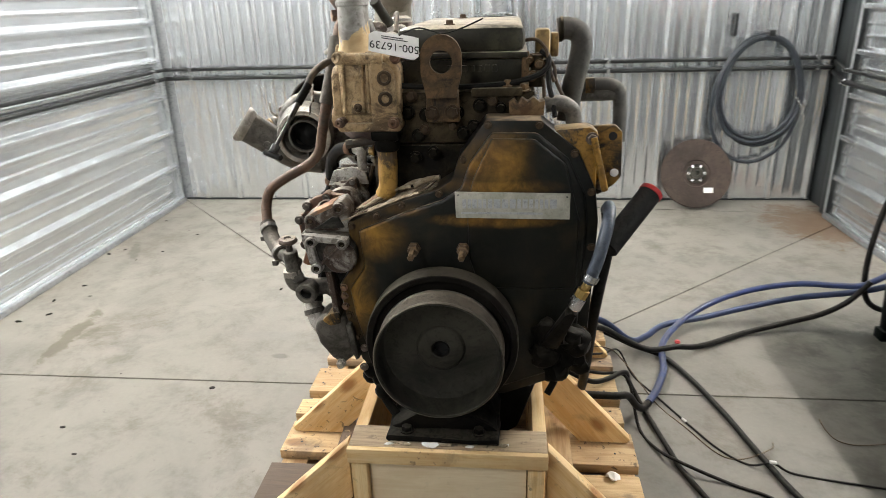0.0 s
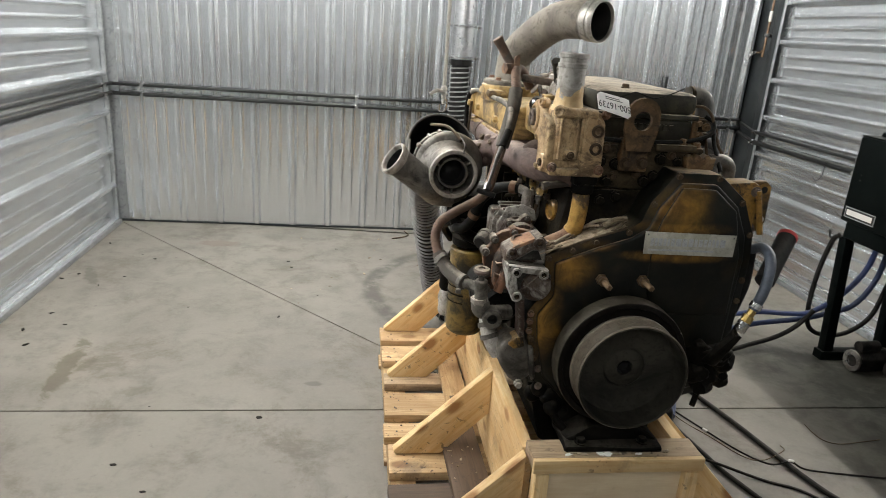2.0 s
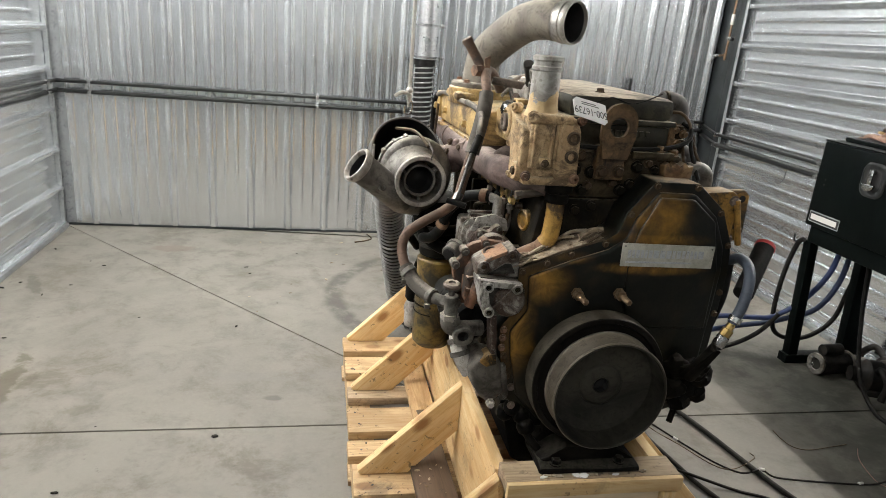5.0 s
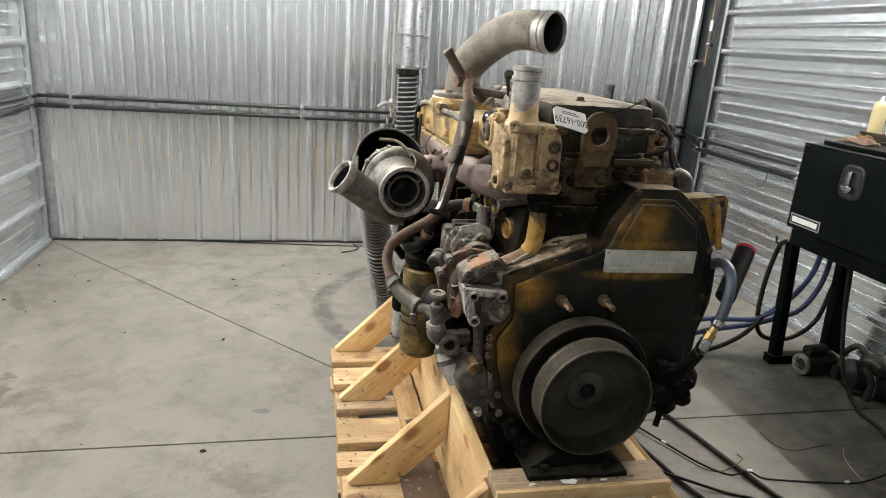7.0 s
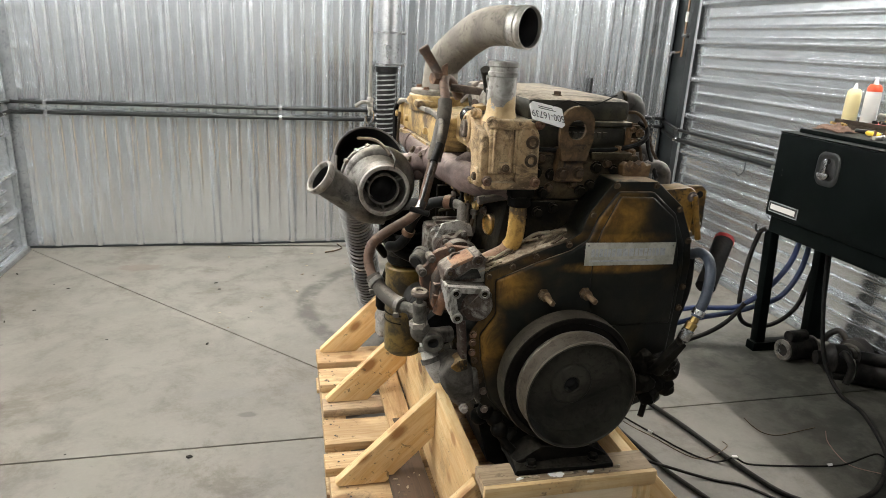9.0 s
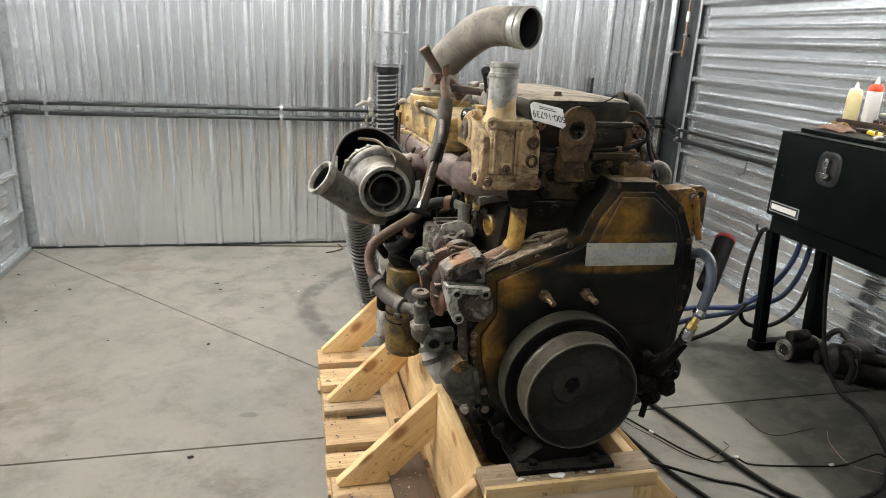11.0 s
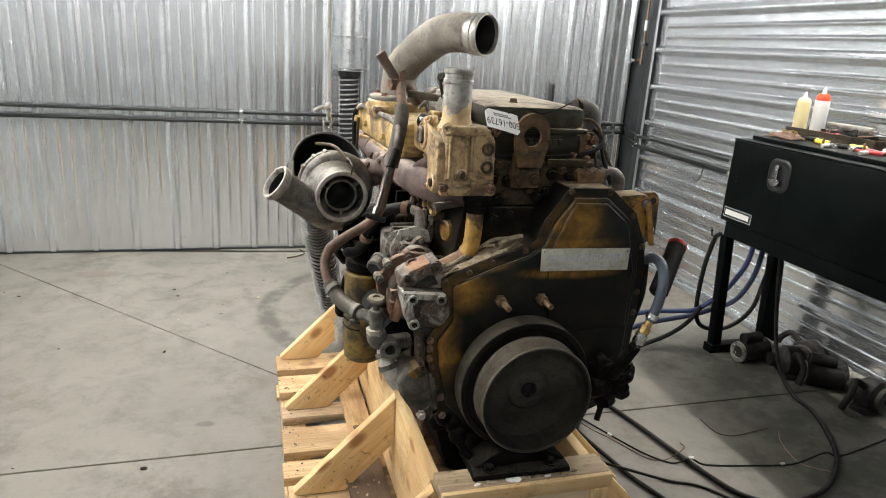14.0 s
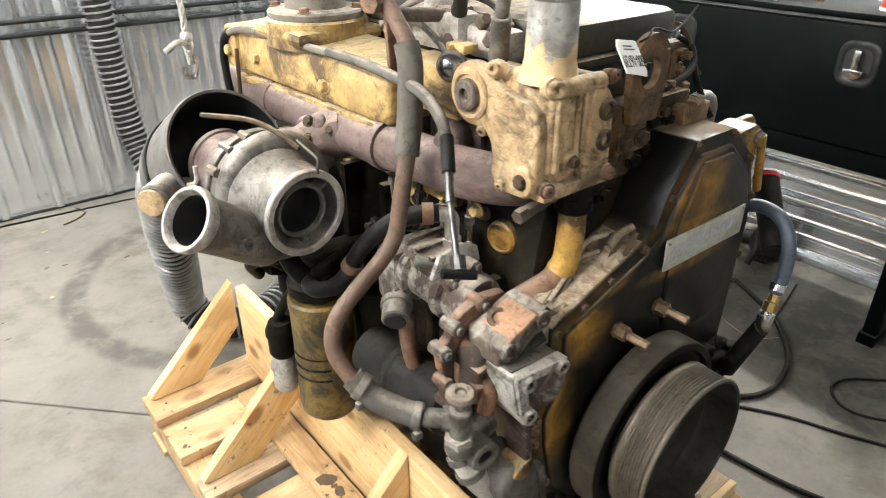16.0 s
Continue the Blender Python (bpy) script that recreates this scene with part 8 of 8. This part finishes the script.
def hand_tool(x, y, yaw, grip_mat, label, long=0.16, name="screwdriver"):
    c, s = math.cos(radians(yaw)), math.sin(radians(yaw))
    d = Vector((c, s, 0))
    p = Vector((x, y, TOP + 0.013))
    t = thing(name, tuple(p - Vector((0, 0, 0.013))), label, name)
    bm = lathe(B(), p, d, [(0, 0), (0.009, 0), (0.0125, 0.008), (0.011, 0.03), (0.0125, 0.06), (0.012, 0.085), (0.007, 0.095), (0, 0.095)], 12)
    part("grip", bm, grip_mat, t)
    bm = rod(B(), p + d * 0.094, p + d * (0.094 + long), 0.004, n=8)
    part("blade", bm, steel, t)


def pliers(x, y, yaw, grip_mat, label, z=0.0):
    """Two curved grips crossing at a pivot, with steel jaws."""
    c, q = math.cos(radians(yaw)), math.sin(radians(yaw))
    z += TOP + 0.010
    at = lambda u, w, h=0.0: (x + c * u - q * w, y + q * u + c * w, z + h)
    t = thing("pliers", at(0, 0, -0.010), label, "pliers")
    for e in (-1, 1):
        part("grip", sweep(B(), [at(0.0, e * 0.030), at(0.03, e * 0.036), at(0.075, e * 0.026), at(0.115, e * 0.011)], 0.0088, 10, 5), grip_mat, t)
        part("jaw", sweep(B(), [at(0.112, e * 0.011, 0.001), at(0.13, e * 0.002, 0.001), at(0.15, -e * 0.008, 0.001), at(0.185, -e * 0.003, 0.001)], 0.0070, 8, 4), black_pipe, t)
    part("pivot", rod(B(), at(0.132, 0, -0.009), at(0.132, 0, 0.010), 0.010, n=12), black_pipe, t)


hand_tool(2.095, 1.205, -98, yellow_plastic, "yellow-handled screwdriver lying on the chest", 0.06)
pliers(2.05, 1.06, -60, black_rubber, "black-handled pliers lying on the chest")
hand_tool(2.10, 1.285, -55, black_rubber, "black-handled ratchet lying on the chest", 0.05, "ratchet")
pliers(2.232, 1.30, -100, red_plastic, "red-handled pliers lying in the tray", 0.0325)
pliers(2.06, 0.90, -82, red_plastic, "red-handled pliers lying on the chest")
hand_tool(2.12, 1.02, -85, yellow_plastic, "yellow-handled cutter lying on the chest", 0.05, "cutter")
hand_tool(2.14, 0.86, -60, steel, "bright steel socket bar lying on the chest", 0.14, "socket bar")
tagged(part("grease_tube", lathe(B(), (2.285, 1.335, TOP + 0.0805), (0.02, -1, 0), [(0, 0), (0.017, 0), (0.019, 0.003), (0.019, 0.27), (0.014, 0.276), (0.007, 0.278), (0.006, 0.30), (0, 0.30)], 18), alu_grey), "long grey grease tube lying across the tray", "tube")
tagged(part("parts_box", box(B(), (2.246, 1.04, TOP + 0.0305), (2.313, 1.34, TOP + 0.061), 0.004), clutter_mat), "oily black box in the tray", "box")
rnd = random.Random(5)
for k in range(7):
    x, y = rnd.uniform(2.185, 2.235), 0.965 + k * 0.056
    bm = lathe(B(), (x, y, TOP + 0.0395), (rnd.uniform(-1, 1), rnd.uniform(-1, 1), 0), [(0, 0), (0.0088, 0), (0.0088, 0.007), (0.0048, 0.0075), (0.0048, 0.032), (0, 0.032)], 6)
    tagged(part("loose_bolt", bm, steel if k % 2 else eye_stud), "small bolt lying in the tray", "bolt", "small parts in the tray")
for k in range(3):
    pts, a0 = [], rnd.uniform(0, 6)
    for i in range(9):
        a = a0 + i * 0.9
        pts.append((2.20 + 0.022 * math.cos(a) + 0.002 * i, 1.02 + 0.10 * k + 0.035 * math.sin(a), TOP + 0.050 + 0.004 * i + 0.004 * k))
    pts = [(pts[0][0], pts[0][1], TOP + 0.034)] + pts[1:-1] + [(pts[-1][0], pts[-1][1], TOP + 0.034)]
    tagged(part("wire_tangle", sweep(B(), pts, 0.0028, 6, 5), (rust, black_rubber, steel)[k]), ("tangled brown wire in the tray", "tangled black wire in the tray", "bare bent wire in the tray")[k], "wire", "wires in the tray")
for k in range(5):
    x, y = 2.03 + 0.018 * (k % 3), 1.30 + k * 0.024
    tagged(part("brass_fitting", lathe(B(), (x, y, TOP + 0.040), (0.3, -1, 0.05), [(0, 0), (0.007, 0), (0.007, 0.010), (0.0045, 0.011), (0.0045, 0.024), (0, 0.024)], 6), brass), "small brass fitting on the rag", "fitting", "fittings on the rag")
t = thing("grease_tub", (2.08, 0.40, TOP), "orange-red plastic tub with a white rim on the chest", "tub")
bm = lathe(B(), (2.08, 0.40, TOP), (0, 0, 1), [(0, 0), (0.052, 0), (0.055, 0.006), (0.047, 0.09), (0.03, 0.14), (0, 0.14)], 24)
part("body", bm, orange_red, t)
bm = ring(B(), (2.08, 0.40, TOP), (0, 0, 1), 0.05, 0.058, 0.0, 0.012, 24)
part("rim", bm, white_plastic, t)
rnd = random.Random(12)
for k in range(9):
    x, y = rnd.uniform(1.98, 2.15), rnd.uniform(0.62, 1.12)
    bm = B()
    kind = k % 3
    if kind == 0:
        ring(bm, (x, y, TOP), (0, 0, 1), 0.012, 0.022, 0.0, 0.016, 14)
        nm, lb, ct, mm = "socket", "steel socket standing on the chest", "socket", steel
    elif kind == 1:
        lathe(bm, (x, y, TOP), (0, 0, 1), [(0, 0), (0.016, 0), (0.016, 0.01), (0.007, 0.011), (0.007, 0.04), (0, 0.04)], 6)
        nm, lb, ct, mm = "loose_bolt", "rusty loose bolt on the chest", "bolt", rust
    else:
        rod(bm, (x - 0.03, y, TOP + 0.010), (x + 0.035, y + 0.02, TOP + 0.010), 0.0098, n=10)
        nm, lb, ct, mm = "pipe_fitting", "short grey pipe fitting on the chest", "fitting", alu
    tagged(part(nm, bm, mm), lb, ct, "small parts on the chest")


# worn starters and pumps on the floor under the chest
def starter(p, yaw, s, label):
    m = Matrix.Translation(p) @ Matrix.Rotation(radians(yaw), 4, "Z")
    t = thing("starter_motor", p, label, "starter motor", "old parts under the chest")
    w = lambda q: m @ Vector(q)
    ax = m.to_3x3() @ Vector((1, 0, 0))
    r = 0.062 * s
    bm = lathe(B(), w((-0.15 * s, 0, r)), ax, [(0, 0), (r * 0.8, 0), (r, 0.015), (r, 0.17 * s), (r * 0.92, 0.175 * s), (r * 0.92, 0.2 * s), (0, 0.2 * s)], 26)
    part("body", bm, clutter_mat, t)
    bm = lathe(B(), w((0.05 * s, 0, r)), ax, [(0, 0), (r * 1.08, 0), (r * 1.08, 0.012), (r * 0.8, 0.02), (r * 0.5, 0.10 * s), (r * 0.42, 0.13 * s), (0, 0.13 * s)], 22)
    part("nose", bm, alu_grey, t)
    bm = lathe(B(), w((-0.13 * s, 0.0, r * 2.35)), ax, [(0, 0), (r * 0.5, 0), (r * 0.52, 0.008), (r * 0.52, 0.12 * s), (r * 0.4, 0.125 * s), (0, 0.125 * s)], 18)
    box(bm, (-0.02, -0.02, 0), (0.02, 0.02, 0.05), 0.004, Matrix.Translation(w((-0.06 * s, 0, r * 1.6))))
    part("solenoid", bm, clutter_mat, t)
    bm = ring(B(), w((-0.155 * s, 0, r)), ax, r * 0.55, r * 0.98, 0.0, 0.014, 24)
    part("end_ring", bm, alu_grey, t, "worn grey end ring")
    for dz in (0.5, -0.2):
        bolt(t, w((-0.15 * s, 0.3 * r, r + dz * r)), -ax, r=0.008, h=0.02, material=steel)


def pump(p, yaw, label):
    t = thing("old_pump", p, label, "pump", "old parts under the chest")
    m = Matrix.Translation(p) @ Matrix.Rotation(radians(yaw), 4, "Z")
    w = lambda q: m @ Vector(q)
    ax = m.to_3x3() @ Vector((1, 0, 0))
    bm = lathe(B(), w((-0.06, 0, 0.085)), ax, [(0, 0), (0.06, 0), (0.085, 0.02), (0.085, 0.09), (0.06, 0.12), (0.04, 0.13), (0.04, 0.17), (0, 0.17)], 26)
    part("housing", bm, clutter_mat, t)
    bm = box(B(), (-0.05, -0.09, 0.0), (0.04, 0.09, 0.03), 0.006, m)
    part("foot", bm, clutter_mat, t)
    bm = ring(B(), w((-0.085, 0, 0.085)), ax, 0.02, 0.07, 0.0, 0.024, 26)
    part("pulley", bm, pulley_mat, t)
    part("pipe", sweep(B(), [w((0.0, 0.05, 0.13)), w((0.02, 0.12, 0.17)), w((0.0, 0.17, 0.12)), w((0.02, 0.19, 0.03))], 0.018, 10), clutter_mat, t)


starter((2.18, 1.365, 0.0), 4, 1.0, "old oily starter motor lying under the tool chest")
starter((2.36, 0.98, 0.0), -35, 1.05, "old black starter motor on the concrete")
pump((2.22, 1.17, 0.0), 160, "greasy black pump with a belt pulley on the floor")
pump((2.40, 1.22, 0.0), 20, "greasy black pump leaning among old parts")
pump((2.36, 0.76, 0.0), 100, "oily pump with a bent pipe on the floor")


# ---------------------------------------------------------------- cables and hoses on the floor
def cable(name, pts, r, material, label, category="cable", n=10, group=""):
    ob = part(name, sweep(B(), pts, r, n, 8), material)
    return tagged(ob, label, category, group)


cable("power_cable", [(2.12, 1.30, 0.74), (2.09, 1.22, 0.45), (2.06, 1.10, 0.15), (2.05, 0.95, 0.017), (2.01, 0.75, 0.015), (1.85, 0.47, 0.015), (1.72, 0.34, 0.015), (1.55, 0.23, 0.015),
                      (1.37, 0.19, 0.015), (1.25, 0.21, 0.015), (1.17, 0.28, 0.015), (1.12, 0.41, 0.015), (1.07, 0.63, 0.015), (1.03, 0.82, 0.015), (0.96, 1.08, 0.015), (0.88, 1.26, 0.017),
                      (0.76, 1.33, 0.03), (0.62, 1.33, 0.10), (0.45, 1.25, 0.22)], 0.0112, black_rubber, "thick black rubber cable looping over the floor")
cable("power_cable", [(0.36, 0.62, 0.33), (0.50, 0.72, 0.21), (0.635, 0.86, 0.17), (0.675, 0.95, 0.07), (0.72, 0.84, 0.013), (0.77, 0.56, 0.012), (0.785, 0.48, 0.012), (0.84, 0.32, 0.012), (0.885, 0.17, 0.012),
                      (0.93, -0.12, 0.012), (1.1, -0.6, 0.012)], 0.0098, black_rubber, "black rubber cable leading away from the pallet")
cable("thin_cable", [(0.37, 0.66, 0.30), (0.53, 0.80, 0.20), (0.645, 0.85, 0.15), (0.68, 0.72, 0.01), (0.72, 0.60, 0.007), (0.79, 0.49, 0.030), (0.94, 0.42, 0.006), (1.05, 0.36, 0.006), (1.14, 0.24, 0.006), (1.24, 0.08, 0.006), (1.30, -0.07, 0.006),
                     (1.37, -0.22, 0.006), (1.5, -0.5, 0.006), (1.6, -1.2, 0.006)], 0.0062, black_rubber, "thin black cable on the concrete")
cable("wire", [(0.36, 0.70, 0.34), (0.55, 0.95, 0.20), (0.66, 1.16, 0.10), (0.72, 1.10, 0.01), (0.80, 0.93, 0.0045), (0.88, 0.75, 0.0045), (0.95, 0.61, 0.0045), (1.03, 0.53, 0.0045), (1.10, 0.505, 0.033), (1.17, 0.49, 0.0045), (1.35, 0.45, 0.0045),
               (1.57, 0.42, 0.0045), (1.75, 0.43, 0.033), (1.85, 0.43, 0.0045), (2.2, 0.5, 0.0045)], 0.0042, black_rubber, "thin black wire with white tape marks", "wire")
cable("wire", [(0.37, 0.72, 0.36), (0.58, 1.02, 0.19), (0.68, 1.14, 0.06), (0.78, 0.90, 0.004), (0.86, 0.74, 0.004), (0.94, 0.585, 0.004), (1.02, 0.56, 0.004), (1.12, 0.585, 0.032), (1.16, 0.66, 0.004)], 0.0022, dark_rust, "thin brown wire on the concrete", "wire")
cable("wire", [(1.39, 0.82, 0.004), (1.385, 0.75, 0.004), (1.40, 0.69, 0.004), (1.46, 0.665, 0.004), (1.58, 0.68, 0.004), (1.68, 0.695, 0.004)], 0.0020, dark_rust, "short brown wire on the concrete", "wire")
cable("wire", [(1.71, 0.66, 0.004), (1.65, 0.58, 0.004), (1.61, 0.46, 0.004), (1.62, 0.40, 0.004), (1.70, 0.34, 0.004)], 0.0018, pink_wire, "short pale pinkish wire on the concrete", "wire")
for p, d in (((1.10, 0.505, 0.038), (1, -0.2, 0)), ((1.52, 0.427, 0.0065), (1, 0, 0)), ((0.865, 0.78, 0.0065), (0.5, -1, 0))):
    dv = Vector(d).normalized() * 0.011
    tagged(part("tape_mark", rod(B(), Vector(p) - dv, Vector(p) + dv, 0.0062, n=10), white_plastic), "small white tape flag round the wire", "tape")

cable("air_hose", [(2.10, 1.47, 0.74), (2.08, 1.49, 0.55), (1.99, 1.52, 0.38), (1.86, 1.56, 0.26), (1.75, 1.60, 0.235), (1.60, 1.66, 0.215), (1.40, 1.70, 0.16), (1.20, 1.68, 0.09), (1.02, 1.55, 0.04), (0.90, 1.36, 0.022),
                   (0.86, 1.14, 0.022), (0.80, 0.98, 0.020), (0.745, 0.875, 0.020)], 0.0155, blue_rubber, "blue rubber air hose sagging from the chest", "hose")
cable("air_hose", [(2.16, 1.46, 0.74), (2.15, 1.48, 0.50), (2.08, 1.51, 0.33), (1.95, 1.55, 0.255), (1.84, 1.60, 0.20), (1.62, 1.66, 0.14), (1.40, 1.64, 0.10), (1.15, 1.60, 0.05), (0.95, 1.55, 0.03), (0.83, 1.42, 0.03), (0.74, 1.33, 0.06),
                   (0.60, 1.24, 0.20), (0.42, 1.15, 0.30)], 0.0155, navy_rubber, "dull navy-blue hose running to the engine", "hose")
cable("air_hose", [(2.30, 1.47, 0.74), (2.31, 1.56, 0.45), (2.27, 1.57, 0.24), (2.15, 1.575, 0.13), (2.01, 1.58, 0.11), (1.90, 1.58, 0.16), (1.855, 1.57, 0.30), (1.86, 1.57, 0.52), (1.88, 1.55, 0.70), (1.89, 1.52, 0.74)], 0.0135, black_rubber, "black hose hanging in a loop from the stand", "hose")
cable("air_hose", [(1.875, 1.545, 0.28), (1.80, 1.56, 0.17), (1.70, 1.58, 0.09), (1.55, 1.58, 0.04), (1.32, 1.50, 0.02), (1.08, 1.36, 0.02), (0.95, 1.30, 0.045), (0.82, 1.27, 0.045), (0.70, 1.26, 0.10), (0.58, 1.20, 0.19), (0.42, 1.05, 0.25)], 0.0135, black_rubber, "black air hose trailing across the concrete", "hose")
cable("thin_cable", [(2.2, -0.5, 0.006), (1.95, -0.25, 0.006), (1.75, -0.07, 0.006), (1.64, 0.03, 0.006), (1.54, 0.05, 0.006), (1.47, 0.0, 0.006), (1.455, -0.07, 0.006), (1.50, -0.16, 0.006), (1.62, -0.30, 0.006), (1.9, -0.6, 0.006)], 0.0055, black_rubber, "thin black cable in a loose loop on the floor")
tagged(part("stand_peg", sweep(B(), [(1.885, 1.545, 0.72), (1.865, 1.56, 0.72), (1.86, 1.562, 0.76)], 0.006, 8), black_pipe), "small black hose peg on the stand", "peg")
bm = lathe(B(), (0.985, 1.42, 0.0), (0, 0, 1), [(0, 0), (0.012, 0), (0.014, 0.006), (0.008, 0.014), (0, 0.014)], 12)
tagged(part("red_cap", bm, red_plastic), "small red plastic cap lying on the floor", "cap")
for k, (x, y) in enumerate(((-2.488, 1.485), (-2.375, 1.579), (-2.466, 1.75), (-2.57, 2.488), (-2.411, 1.965), (-1.172, 1.957), (-2.525, 3.211), (-1.213, 2.911), (-2.50, 2.575), (-2.315, 2.388))):
    bm = B()
    bmesh.ops.create_icosphere(bm, subdivisions=2, radius=0.014 - 0.0006 * k, matrix=Matrix.Translation((x, y, 0.003)) @ Matrix.Rotation(k * 0.9, 4, "Z") @ Matrix.Diagonal((1.5, 0.6, 0.35, 1)))
    for v in bm.verts:
        v.co += noise.noise_vector(v.co * 90) * 0.004
        v.co.z = max(v.co.z, 0.0003)
    tagged(part("dirt_clod", bm, black_oily, angle=20), "small black clod of dried dirt on the concrete", "dirt", "dirt on the floor")
rnd = random.Random(21)
for k in range(14):
    x, y = rnd.uniform(-2.5, -0.75), rnd.uniform(0.2, 3.6)
    s = rnd.uniform(0.004, 0.011)
    bm = B()
    bmesh.ops.create_icosphere(bm, subdivisions=1, radius=s, matrix=Matrix.Translation((x, y, s * 0.25)) @ Matrix.Diagonal((1.5, rnd.uniform(0.4, 1.2), 0.3, 1)))
    tagged(part("floor_chip", bm, black_oily), "small dark chip of dirt on the concrete", "dirt", "dirt on the floor")
